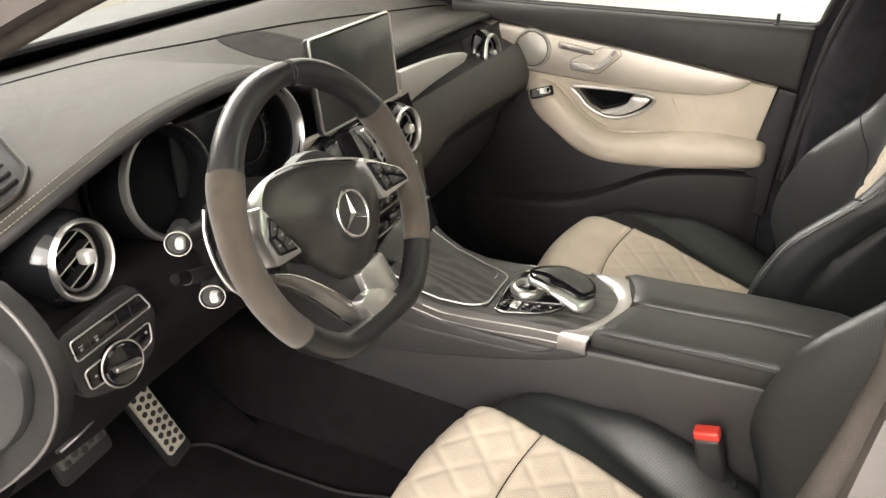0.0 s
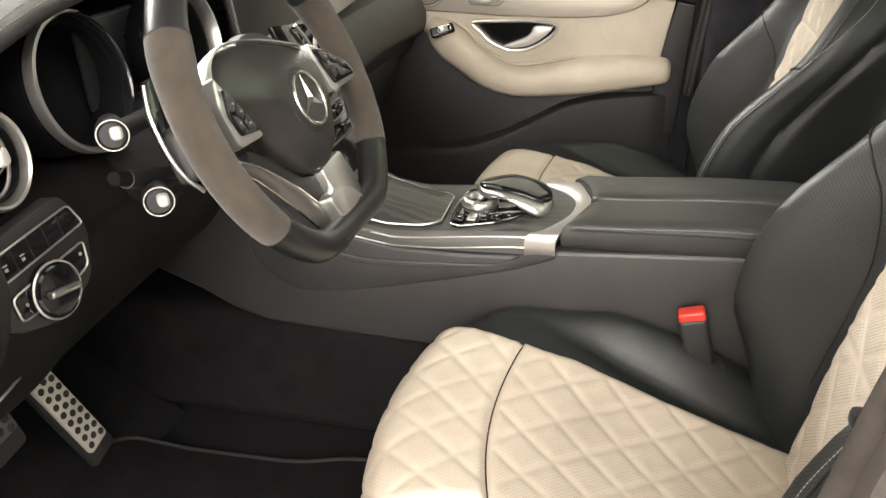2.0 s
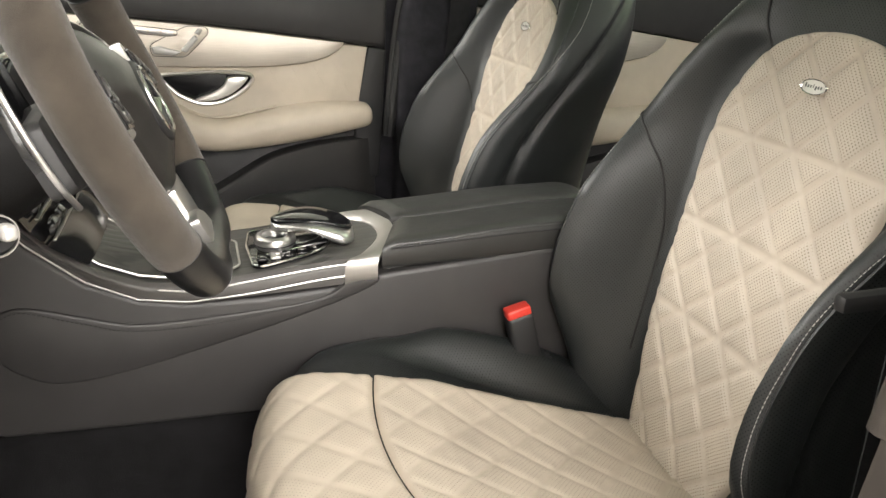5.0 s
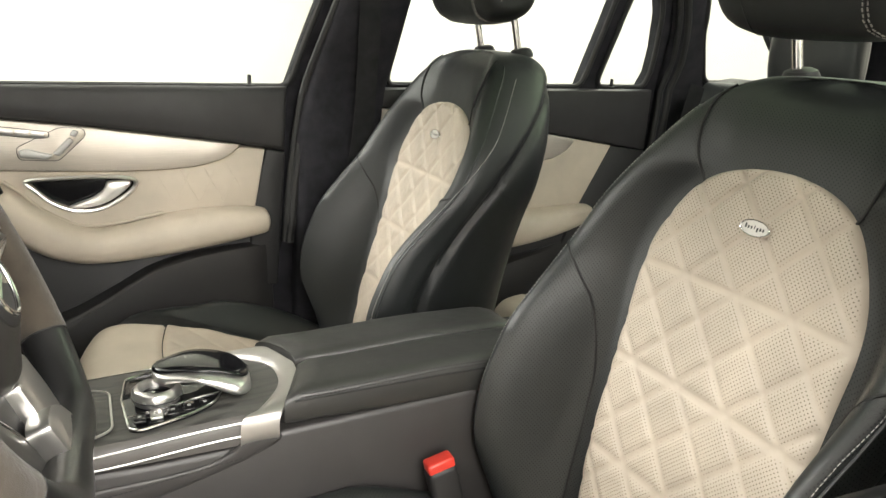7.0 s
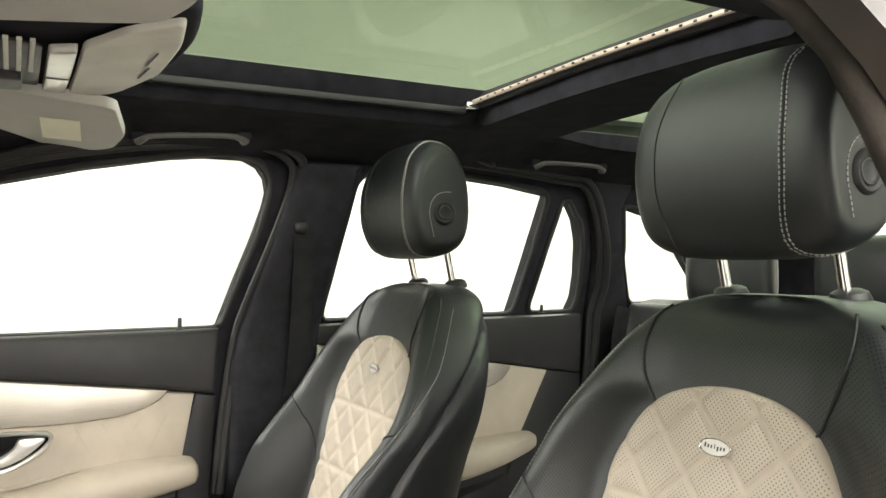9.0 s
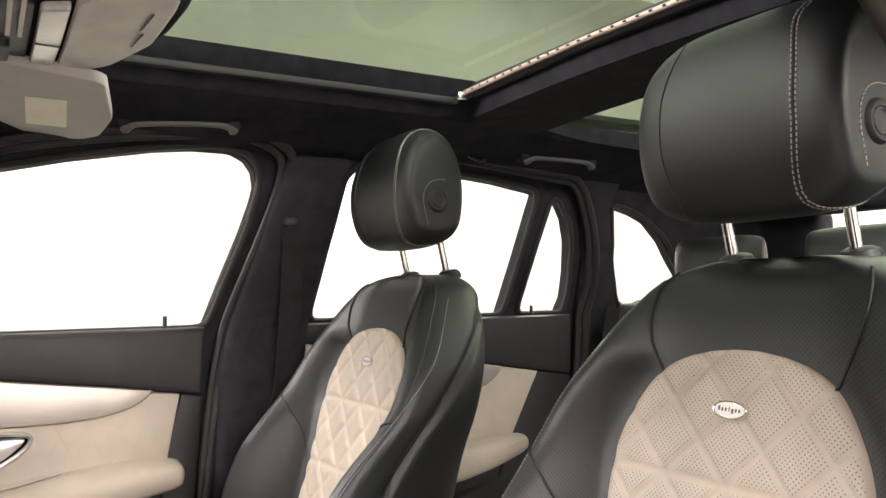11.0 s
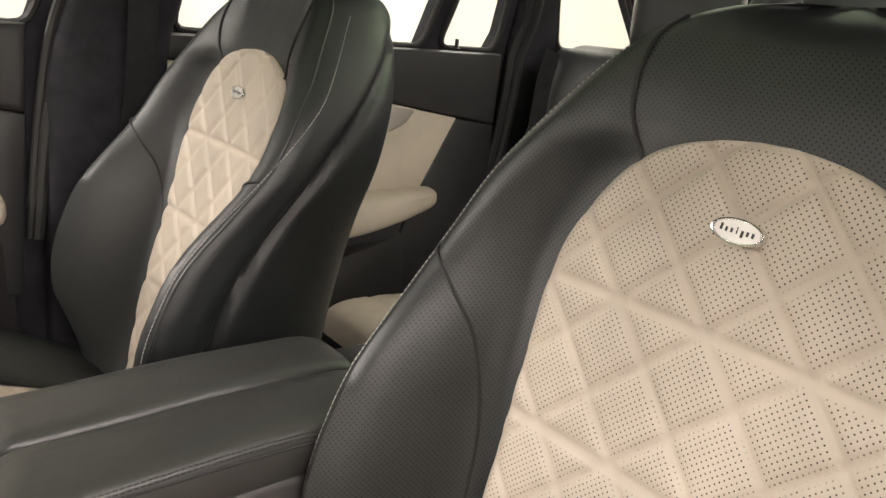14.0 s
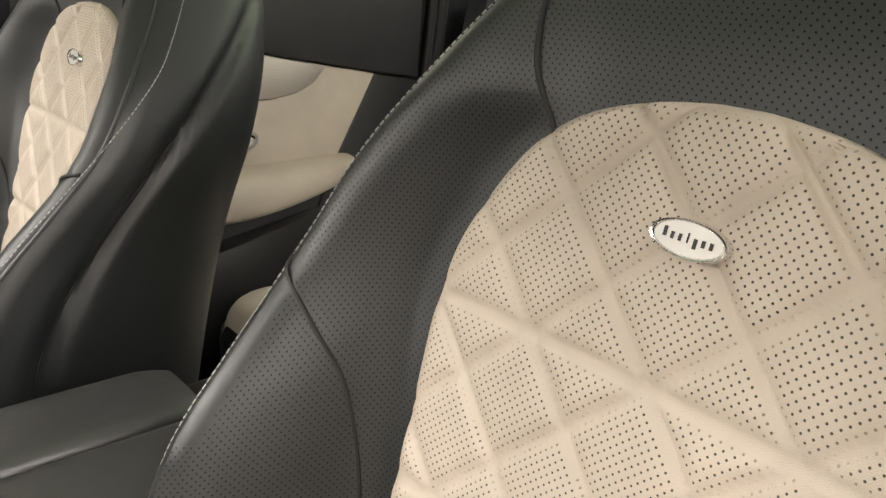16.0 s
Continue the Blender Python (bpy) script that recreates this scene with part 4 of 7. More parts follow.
# ---------- front seats ----------
# Seat space: x across from the seat's middle line, y ahead, z up, in the place of the driver's seat.
BACK_HALF = eased([(0.50, 0.2143), (0.60, 0.2314), (0.75, 0.2362), (0.85, 0.2394), (0.916, 0.2455), (0.98, 0.2352), (1.03, 0.2121), (1.08, 0.1802), (1.11, 0.1539), (1.128, 0.1264), (1.138, 0.0983), (1.141, 0.0618)])
BACK_MID = eased([(0.45, -0.567), (0.55, -0.602), (0.62, -0.622), (0.75, -0.657), (0.911, -0.700), (1.05, -0.738), (1.10, -0.757), (1.125, -0.775), (1.141, -0.80)])
BACK_PUSH = eased([(0.46, 0.038), (0.54, 0.0628), (0.60, 0.0975), (0.66, 0.1354), (0.72, 0.1486), (0.77, 0.1461), (0.83, 0.1300), (0.916, 0.0740), (0.98, 0.0499), (1.05, 0.0266), (1.10, 0.0126)])
SIDE_CREASE = eased([(0.46, -0.550), (0.62, -0.562), (0.72, -0.576), (0.763, -0.590), (0.805, -0.613), (0.85, -0.645), (0.887, -0.673), (0.935, -0.713), (0.98, -0.753), (1.04, -0.809), (1.10, -0.86), (1.141, -0.90)])
BACK_REAR = eased([(0.45, -0.735), (0.60, -0.770), (0.80, -0.812), (1.00, -0.865), (1.08, -0.877), (1.125, -0.866), (1.141, -0.83)])
CENTRE_HALF = eased([(0.47, 0.088), (0.52, 0.106), (0.604, 0.131), (0.674, 0.145), (0.76, 0.150), (0.855, 0.1535), (0.90, 0.1550), (0.937, 0.1505), (0.968, 0.1385), (0.9985, 0.1205), (1.0165, 0.1035), (1.029, 0.083), (1.0385, 0.054), (1.0435, 0.022), (1.0450, 0.0)])


def back_front(x, z, bare=False):
    """The y of the backrest's front face."""
    half = lerp_table(BACK_HALF, z)
    push = lerp_table(BACK_PUSH, z)
    inner = min(max(lerp_table(CENTRE_HALF, z) * 1.03 + 0.004, 0.08), half - 0.07)
    y = lerp_table(BACK_MID, z) + push * smoothstep(inner, half - 0.012, abs(x))
    y += 0.006 * (min(abs(x), 0.15) / 0.15) ** 2
    r = min(0.036, half * 0.5)
    over = abs(x) - (half - r)
    if over > 0 and not bare:
        y -= r * (1 - math.sqrt(max(0.0, 1 - (over / r) ** 2)))
    return y


def on_back(x, z, lift):
    """A place over the backrest's front, lifted along the face's normal."""
    e = 0.002
    dx = (back_front(x + e, z) - back_front(x - e, z)) / (2 * e)
    dz = (back_front(x, z + e) - back_front(x, z - e)) / (2 * e)
    return Vector((x, back_front(x, z), z)) + Vector((-dx, 1, -dz)).normalized() * lift


def side_tuck(y, z):
    """How far the side is drawn in: a groove along the crease and a lower panel behind it."""
    d = y - lerp_table(SIDE_CREASE, z)
    return 0.009 * smoothstep(0.008, -0.018, d) + 0.011 * math.exp(-((d + 0.008) / 0.010) ** 2)


def back_ring(z):
    half, rear = lerp_table(BACK_HALF, z), lerp_table(BACK_REAR, z)
    front = []
    for i in range(41):
        s = -1 + 2 * i / 40
        s = math.copysign(1 - (1 - abs(s)) ** 1.35, s)
        x = half * s
        front.append((x, back_front(x, z), z))
    edge = front[-1][1]
    side = []
    steps = [k / 30 for k in range(1, 29)] + [0.96, 0.98, 0.992, 0.998]
    for sign, deep in [(1, f) for f in steps] + [(-1, f) for f in reversed(steps)]:
        sx = sign * (1 - deep ** (2 / 0.6)) ** 0.225
        y = edge + (rear - edge) * deep
        tuck = side_tuck(y, z)
        side.append((half * sx - math.copysign(min(tuck, abs(half * sx)), sx), y, z))
    return front + side


CUSH_TOP = [(-0.62, 0.487), (-0.55, 0.507), (-0.40, 0.553), (-0.28, 0.595), (-0.20, 0.612), (-0.13, 0.618), (-0.09, 0.612), (-0.065, 0.595), (-0.05, 0.56), (-0.047, 0.52), (-0.055, 0.47)]
CUSH_HALF = eased([(-0.64, 0.105), (-0.56, 0.105), (-0.40, 0.118), (-0.28, 0.128), (-0.20, 0.134), (-0.10, 0.158), (-0.04, 0.17)])


CUSH_FOLD = [(-0.62, 0.118), (-0.50, 0.132), (-0.40, 0.150), (-0.30, 0.172), (-0.23, 0.195), (-0.10, 0.205)]


def cush_front(x, z, y):
    return y - 0.045 * (abs(x) / 0.22) ** 2


def cush_half(x, y):
    """Half width of the beige centre: wider towards the door."""
    return lerp_table(CUSH_HALF, y) + (0.045 * smoothstep(-0.62, -0.40, y) if x < 0 else 0.0)


def cush_across(v, y):
    """x from -half to half, with its distance to the nearer edge."""
    a, b = -cush_half(-1, y), cush_half(1, y)
    x = a + (b - a) * v
    return x, min(x - a, b - x)


def cush_ring(y, top, half, lift):
    """One cross-section of the seat cushion."""
    ring = []
    for i in range(65):
        s = -1 + 2 * i / 64
        x = half * math.copysign(1 - (1 - abs(s)) ** 1.2, s)
        inner = cush_half(x, y)
        rise = lift if x > 0 else 0.4 * lift
        fold = max(inner + 0.012, lerp_table(CUSH_FOLD, y))
        z = top + rise * smoothstep(fold - 0.008, fold + 0.060, abs(x)) - 0.008 * (1 - min(1, abs(x) / inner) ** 2)
        if x > 0:
            z -= 0.007 * math.exp(-((x - fold) / 0.010) ** 2) * smoothstep(-0.20, -0.27, y)
        r = 0.036
        over = abs(x) - (half - r)
        if over > 0:
            z -= r * 1.1 * (1 - math.sqrt(max(0.0, 1 - (over / r) ** 2)))
        ring.append((x, cush_front(x, 0, y), z))
    for x, z in ((half - 0.004, 0.5), (half - 0.02, 0.42), (half * 0.5, 0.39), (-half * 0.5, 0.39), (-half + 0.02, 0.42), (-half + 0.004, 0.5)):
        ring.append((x, cush_front(x, 0, y), min(z, top - 0.02)))
    return ring


def cush_place(x, y):
    """A place on top of the cushion's centre."""
    inner = cush_half(x, y)
    return lerp_table(CUSH_TOP, y) - 0.008 * (1 - min(1, abs(x) / inner) ** 2)


def quilt(x, s, rows_open=()):
    """Height of the padding and how far a place is from the seams; x across, s along, with a seam crossing at 0, 0."""
    w, h = 0.077, 0.079
    a, b = x / w + s / h, x / w - s / h
    da, db = abs(a - round(a)), abs(b - round(b))
    d = min(da, db)
    seam = 1.0
    for row in rows_open:
        d = min(d, abs(s - row) / h)
        seam = min(seam, abs(s - row) / 0.02)
    puff = 1 - math.exp(-((d / 0.065) ** 1.1))
    return puff, d, seam


def seat_centre_back(parent):
    rows, cols = 150, 84
    z0, z1 = 0.475, 1.0445

    def f(u, v):
        z = z0 + (z1 - z0) * (1 - (1 - u) ** 1.5)
        half = max(lerp_table(CENTRE_HALF, z), 0.004)
        x = half * (2 * v - 1)
        s = (z - 0.911) * 1.035
        puff, d, seam = quilt(x, s, (0.0, -0.122, -0.244))
        rim = min(1.0, (half - abs(x)) / 0.012, (z1 - z) / 0.008)
        h = 0.0005 + 0.0056 * puff * max(0.0, rim) ** 0.5 + 0.004 * max(0.0, rim) ** 0.5
        ang = 0.785
        a = (x / 0.077 + s / 0.079) * 0.0552
        b = (x / 0.077 - s / 0.079) * 0.0552
        holes = 1.0 if d > 0.065 and rim > 0.5 else 0.0
        return (x, back_front(x, z, True) + h, z + 0.25 * h, a, b, holes)

    return part("backrest_centre", sheet(rows, cols, f), M_BEIGE_PUNCHED, parent, "quilted beige perforated leather centre", 80)


def seat_centre_cushion(parent, y0, y1, name, label):
    rows, cols = (90, 72) if y1 < -0.19 else (56, 72)

    def f(u, v):
        y = y0 + (y1 - y0) * u
        x, inset = cush_across(v, y)
        puff, d, seam = quilt(x, y + 0.205, ())
        rim = max(0.0, min(1.0, inset / 0.012, (y - y0) / 0.010, (y1 - y) / 0.010))
        h = 0.001 + 0.0030 * puff * rim ** 0.5 + 0.005 * rim ** 0.5
        a = (x / 0.077 + (y + 0.205) / 0.079) * 0.0552
        b = (x / 0.077 - (y + 0.205) / 0.079) * 0.0552
        back = smoothstep(-0.09, -0.055, y)
        return (x, cush_front(x, 0, y) + h * back, cush_place(x, y) + h * (1 - 0.6 * back), a, b, 0.45 if d > 0.085 and rim > 0.5 else 0.0)

    return part(name, sheet(rows, cols, f), M_BEIGE_PUNCHED, parent, label, 80)


NOSE = catmull([(-0.2035, 0.6125, 0), (-0.17, 0.6155, 0), (-0.14, 0.617, 0), (-0.115, 0.6145, 0), (-0.092, 0.606, 0), (-0.074, 0.588, 0), (-0.062, 0.56, 0), (-0.058, 0.52, 0), (-0.066, 0.475, 0), (-0.082, 0.45, 0)], 61)


def cushion_nose(parent, quilted):
    """The thigh support: from the cross seam over the rounded front down to the base."""
    run = [0.0]
    for p, q in zip(NOSE, NOSE[1:]):
        run.append(run[-1] + (q - p).length)

    def f(u, v):
        k = round(u * 60)
        p, s = NOSE[k], run[k]
        t = (NOSE[min(k + 1, 60)] - NOSE[max(k - 1, 0)]).normalized()
        ny, nz = -t.y, t.x
        x, inset = cush_across(0.5 + (v - 0.5) * (1 - 0.1 * smoothstep(0.55, 1.0, u)), p.x)
        half = cush_half(x, p.x)
        puff, d, seam = quilt(x, s + 0.003)
        rim = max(0.0, min(1.0, inset / 0.012, s / 0.010))
        h = quilted * 0.0028 * puff * rim ** 0.5 + 0.007 * rim ** 0.5 - 0.004 * (1 - min(1, inset / 0.012))
        dip = 0.008 * (1 - min(1, abs(x) / half) ** 2) * (1 - smoothstep(0.2, 0.6, u))
        return (x, cush_front(x, 0, p.x) + h * ny, p.y - dip + h * nz, (x / 0.077 + s / 0.079) * 0.0552, (x / 0.077 - s / 0.079) * 0.0552, 0.35 if quilted > 0.5 and d > 0.085 and rim > 0.5 else 0.0)

    return part("thigh_support", sheet(60, 72, f), M_BEIGE_PUNCHED, parent, "beige leather thigh support", 80)


def uv_by_place(ob, shear=0.0):
    """UVs in metres from x and z (or y), with the punched mark on the whole mesh."""
    me = ob.data
    layer = me.uv_layers.new(name="UVMap")
    for loop in me.loops:
        c = me.vertices[loop.vertex_index].co
        n = me.vertices[loop.vertex_index].normal
        if abs(n.z) > 0.6:
            layer.data[loop.index].uv = ((c.x + c.y) * 0.7, (c.y - c.x) * 0.7)
            continue
        layer.data[loop.index].uv = ((c.x + c.y * 0.7) * 0.7 + c.z * 0.7, c.z * 0.7 - (c.x + c.y * 0.7) * 0.7)
    mark = me.attributes.new("punched", "FLOAT", "POINT")
    for i, v in enumerate(me.vertices):
        x, y, z = v.co
        mark.data[i].value = 1.0 if (abs(x) > 0.05 and v.normal.y > -0.1 and 0.3 < z < 1.115) or (v.normal.y > 0.3 and z < 1.115) else 0.0


def front_seat(place, name, label, quilted=1.0, wrap=0.0):
    """quilted: how deep the thigh support is quilted; wrap: how far the thread runs round the shoulder."""
    seat = thing(name, label, "car seat", place, "front seats")
    zs = [0.46, 0.5, 0.55, 0.6, 0.65, 0.7, 0.75, 0.8, 0.84, 0.88, 0.916, 0.95, 0.98, 1.005, 1.03, 1.055, 1.08, 1.097, 1.11, 1.12, 1.128, 1.134, 1.138, 1.141]
    fine = []
    for a, b in zip(zs, zs[1:]):
        fine += [a, (a + b) / 2]
    back = part("backrest", loft([back_ring(z) for z in fine + [zs[-1]]]), M_BLACK_PUNCHED, seat, "black perforated leather backrest bolsters", 60)
    uv_by_place(back)
    seat_centre_back(seat)
    # seams of the backrest
    for sx in (-1, 1):
        line = [on_back(sx * x, z, 0.0012) for x, z in ((0.103, 1.014), (0.108, 1.022), (0.1205, 1.047), (0.1275, 1.074), (0.129, 1.095), (0.126, 1.112), (0.116, 1.126))]
        part("seam", tube(catmull(line, 24), 0.0018, 6), M_DARK_THREAD, seat)
        low = [on_back(sx * x, z, 0.0004) for x, z in ((0.238, 0.917), (0.2247, 0.9112), (0.2015, 0.882), (0.1865, 0.85), (0.1765, 0.806), (0.169, 0.758), (0.164, 0.70), (0.158, 0.64), (0.150, 0.59))]
        part("seam", tube(catmull(low, 40), 0.0017, 6), M_DARK_THREAD, seat)
        piping = []
        for z in (1.118, 1.10, 1.07, 1.03, 0.98, 0.93, 0.88, 0.82, 0.76, 0.70, 0.64, 0.58):
            h = lerp_table(BACK_HALF, z)
            piping.append(on_back(sx * (h - 0.0042), z, 0.0004))
        part("piping", tube(catmull(piping, 70), 0.0019, 6), M_BLACK, seat, "black leather edge piping")
        edge_line = []
        for z in (1.10, 1.085, 1.06, 1.03, 1.0, 0.97, 0.94, 0.90, 0.86, 0.82, 0.78, 0.74, 0.70, 0.66, 0.62, 0.58, 0.54):
            half = lerp_table(BACK_HALF, z)
            r = min(0.036, half * 0.5)
            run = 0.030 * wrap * smoothstep(0.90, 1.02, z)
            angle = min(math.asin((r - 0.0075) / r) + run / r, math.pi / 2)
            past = max(0.0, run - r * (math.pi / 2 - math.asin((r - 0.0075) / r)))
            p = on_back(sx * (half - r + r * math.sin(angle)), z, 0.0009)
            edge_line.append((p[0] + sx * 0.0012 * wrap, p[1] - past, p[2]))
        stitches("stitching", catmull(edge_line, 110), M_THREAD, seat, 0.0052, 0.0034, 0.00042)
        # rear shell crease
        crease = []
        for z in (1.05, 1.0, 0.96, 0.93, 0.90, 0.86, 0.82, 0.78, 0.74, 0.70, 0.62, 0.54):
            half, y = lerp_table(BACK_HALF, z), lerp_table(SIDE_CREASE, z) - 0.008
            edge = back_front(half, z)
            deep = min(0.98, max(0.0, (y - edge) / (lerp_table(BACK_REAR, z) - edge))) ** (1 / 0.6)
            crease.append((sx * (half * (1 - deep * deep) ** 0.225 - side_tuck(y, z)), y, z))
        part("side_seam", tube(catmull(crease, 60), 0.0016, 6), M_DARK_THREAD, seat, "black leather side panel seam")
    # cushion
    ys = [-0.66, -0.62, -0.59, -0.56, -0.52, -0.48, -0.44, -0.40, -0.36, -0.32, -0.285, -0.25, -0.225, -0.20, -0.165, -0.14, -0.115, -0.095, -0.080, -0.070]
    rings = []
    for y in ys:
        front = smoothstep(-0.13, -0.04, y)
        top = lerp_table([(-0.66, 0.475), (-0.55, 0.503), (-0.40, 0.548), (-0.28, 0.59), (-0.20, 0.607), (-0.14, 0.611), (-0.115, 0.607), (-0.095, 0.597), (-0.080, 0.578), (-0.070, 0.54)], y)
        lift = lerp_table([(-0.66, -0.055), (-0.60, -0.030), (-0.56, 0.0), (-0.50, 0.026), (-0.41, 0.047), (-0.30, 0.044), (-0.216, 0.028), (-0.12, 0.013), (-0.05, 0.0)], y)
        rings.append(cush_ring(y, top, 0.243 - 0.03 * front - 0.05 * smoothstep(-0.55, -0.70, y), lift))
    cush = part("cushion", loft(rings), M_BLACK_PUNCHED, seat, "black leather seat cushion bolsters", 60)
    uv_by_place(cush)
    seat_centre_cushion(seat, -0.60, -0.2055, "cushion_centre", "quilted beige perforated leather centre")
    cushion_nose(seat, quilted)
    part("seat_base", box(0, -0.36, 0.385, 0.46, 0.5, 0.09, 0.02), M_PLASTIC, seat, "dark plastic seat base")
    for sx in (-1, 1):
        part("seat_rail", box(sx * 0.19, -0.36, 0.32, 0.035, 0.6, 0.05, 0.006), M_SOFT, seat)
    # head restraint
    for sx in (-1, 1):
        part("post", tube([(sx * 0.075, -0.818, 1.12), (sx * 0.075, -0.808, 1.16), (sx * 0.075, -0.795, 1.22)], 0.0062, 14), M_CHROME, seat, "chrome head restraint post")
        part("post_sleeve", lathe([(0.0, 0.006), (0.012, 0.006), (0.018, 0.003), (0.021, -0.004), (0.021, -0.01), (0, -0.01)], 24, pose(sx * 0.075, -0.818, 1.143, -8)), M_SOFT, seat)
    head_restraint(seat)
    # oval badge with dark marks
    m = frame_to((0, back_front(0, 0.986, True) + 0.0118, 0.986), (-1, 0, 0), (0, 0.96, 0.27))
    badge = part("badge", lathe([(0, 0.0026), (0.86, 0.0026), (0.90, 0.0036), (0.96, 0.0038), (1.0, 0.0025), (1.0, -0.006), (0, -0.006)], 64, m @ Matrix.Diagonal((0.0212, 0.0092, 1, 1))), M_CHROME, seat, "small oval chrome badge")
    part("badge_face", lathe([(0, 0.0031), (0.84, 0.0031), (0.84, 0.001), (0, 0.001)], 64, m @ Matrix.Diagonal((0.0212, 0.0092, 1, 1))), M_PLATE, badge, "pale badge face")
    bars = bmesh.new()
    for k, (w, h, dy) in enumerate(((0.0036, 0.006, 0.001), (0.0032, 0.0042, 0), (0.003, 0.0042, 0), (0.0014, 0.006, 0.0008), (0.0036, 0.006, -0.001), (0.0034, 0.0042, 0), (0.0034, 0.0042, 0))):
        x = -0.0122 + 0.0041 * k
        add_box(bars, m @ Matrix.Translation((x, dy, 0.0034)) @ Matrix.Diagonal((w * 0.5, h * 0.8, 0.0005, 1)))
    part("lettering_bars", bars, M_SOFT, badge, "dark lettering marks")
    return seat


HEAD_SIDE = [(p.x, p.y) for p in catmull([(0.053, -0.062, 0), (0.060, -0.015, 0), (0.055, 0.035, 0), (0.038, 0.080, 0), (0.006, 0.108, 0), (-0.032, 0.098, 0), (-0.055, 0.060, 0), (-0.066, 0.010, 0), (-0.066, -0.045, 0), (-0.052, -0.088, 0), (-0.010, -0.108, 0), (0.032, -0.100, 0)], 48, True)]


def head_ring(x, grow_by=0.0):
    """The side outline of the head restraint, drawn in towards its two ends."""
    u = min(1.0, abs(x) / 0.1265)
    k = 0.66 + 0.34 * math.sqrt(max(0.0, 1 - u ** 6)) + grow_by
    low = 1 - 0.16 * u ** 3
    return [(x, -0.762 + 0.006 * u * u + (y + 0.004) * k - 0.004, 1.292 + (z * (low if z > 0 else 0.5 + 0.5 * low)) * (0.35 + 0.65 * k)) for y, z in HEAD_SIDE]


def bowed_ring(sx, off, grow_by):
    """A seam round the head restraint that bows inwards on its face."""
    line = []
    for j, (y, z) in enumerate(HEAD_SIDE):
        bow = smoothstep(-0.02, 0.04, y) * (0.010 + 0.010 * smoothstep(0.02, 0.10, abs(z)))
        line.append(head_ring(sx * (off - bow), grow_by)[j])
    return line


def head_restraint(seat):
    """Padded block with a rounded face, two rows of white thread and a round release button."""
    xs_head = [0.1265 * math.copysign(1 - (1 - abs(s)) ** 1.8, s) for s in [-1 + 2 * i / 32 for i in range(33)]]
    head = part("head_restraint", loft([head_ring(x) for x in xs_head]), M_BLACK, seat, "black leather head restraint with white double stitching", 70)
    for sx in (-1, 1):
        if sx < 0:
            for off in (0.0900, 0.0955):
                line = bowed_ring(sx, off, 0.006)
                stitches("stitching", line + line[:1], M_THREAD, head, r=0.0008)
        part("seam", tube(bowed_ring(sx, 0.0927, 0.002), 0.0011, 5, True), M_BLACK if sx > 0 else M_DARK_THREAD, head)
        if sx < 0:
            m = frame_to((-0.1245, -0.761, 1.264), (0, 0, 1), (-1, 0, 0))
            button = part("release_button", lathe([(0, 0.004), (0.0105, 0.004), (0.012, 0.005), (0.0135, 0.0035), (0.0145, 0.0055), (0.0185, 0.0065), (0.0215, 0.004), (0.0225, 0.000), (0.0225, -0.006), (0, -0.006)], 32, m), M_SOFT, head, "round black release button")
            part("button_ring", tube([m @ Vector((0.0118 * math.cos(a), 0.0118 * math.sin(a), 0.0052)) for a in [2 * math.pi * k / 28 for k in range(28)]], 0.0006, 5, True), M_GREY, button)
            arc = catmull([m @ Vector((a, b, 0.0025)) for a, b in ((0.036, -0.014), (0.035, 0.002), (0.029, 0.016), (0.014, 0.027), (-0.006, 0.029), (-0.024, 0.025), (-0.042, 0.021))], 40)
            stitches("stitching", arc, M_THREAD, head)
    return head


driver_seat = front_seat(pose(-0.37, 0, 0), "front_seat", "black leather car seat with quilted beige centre beside the console")
DRIVER_CENTRE = CENTRE_HALF
PASSENGER_WIDER = [(0.47, 1.30), (0.53, 1.30), (0.64, 1.20), (0.72, 1.11), (0.81, 1.05), (0.94, 1.02), (1.05, 1.03)]
CENTRE_HALF = [(z, half * lerp_table(PASSENGER_WIDER, z)) for z, half in DRIVER_CENTRE]
passenger_seat = front_seat(pose(0.375, 0.054, -0.001), "front_seat", "black leather passenger seat with quilted beige centre by the door", 0.12, 1.0)
for piece in passenger_seat.children:
    if piece.name == "backrest" or piece.name.startswith("backrest."):
        piece.data.materials[0] = M_BLACK
    if piece.name.startswith("head_restraint"):
        piece.matrix_basis = pose(-0.004, -0.022, 0.003)
    if piece.name.startswith("post"):
        piece.matrix_basis = pose(-0.004, -0.016, 0)
for piece in driver_seat.children:
    if piece.name.startswith("head_restraint"):
        piece.matrix_basis = pose(-0.005, 0, -0.004)


def belt_buckle(x, y, z, lean, label):
    b = thing("seat_belt_buckle", label, "seat belt buckle", pose(x, y, z, lean[0], lean[1], lean[2]))
    part("housing", box(0, 0, -0.045, 0.028, 0.040, 0.09, 0.007, 3), M_SOFT, b)
    part("release_button", box(0, 0.0, 0.003, 0.023, 0.037, 0.016, 0.004, 3), M_RED, b, "red release button")
    part("stalk", box(0, -0.010, -0.14, 0.022, 0.05, 0.12, 0.006), M_WEB, b)
    part("anchor_cover", box(0.0, -0.085, -0.115, 0.034, 0.060, 0.018, 0.006, 3, pose(0, 0, 0, 12)), M_MID, b, "grey plastic anchor cover")
    return b


belt_buckle(-0.164, -0.446, 0.640, (-14, 0, 0), "black seat belt buckle with red release button beside the console")

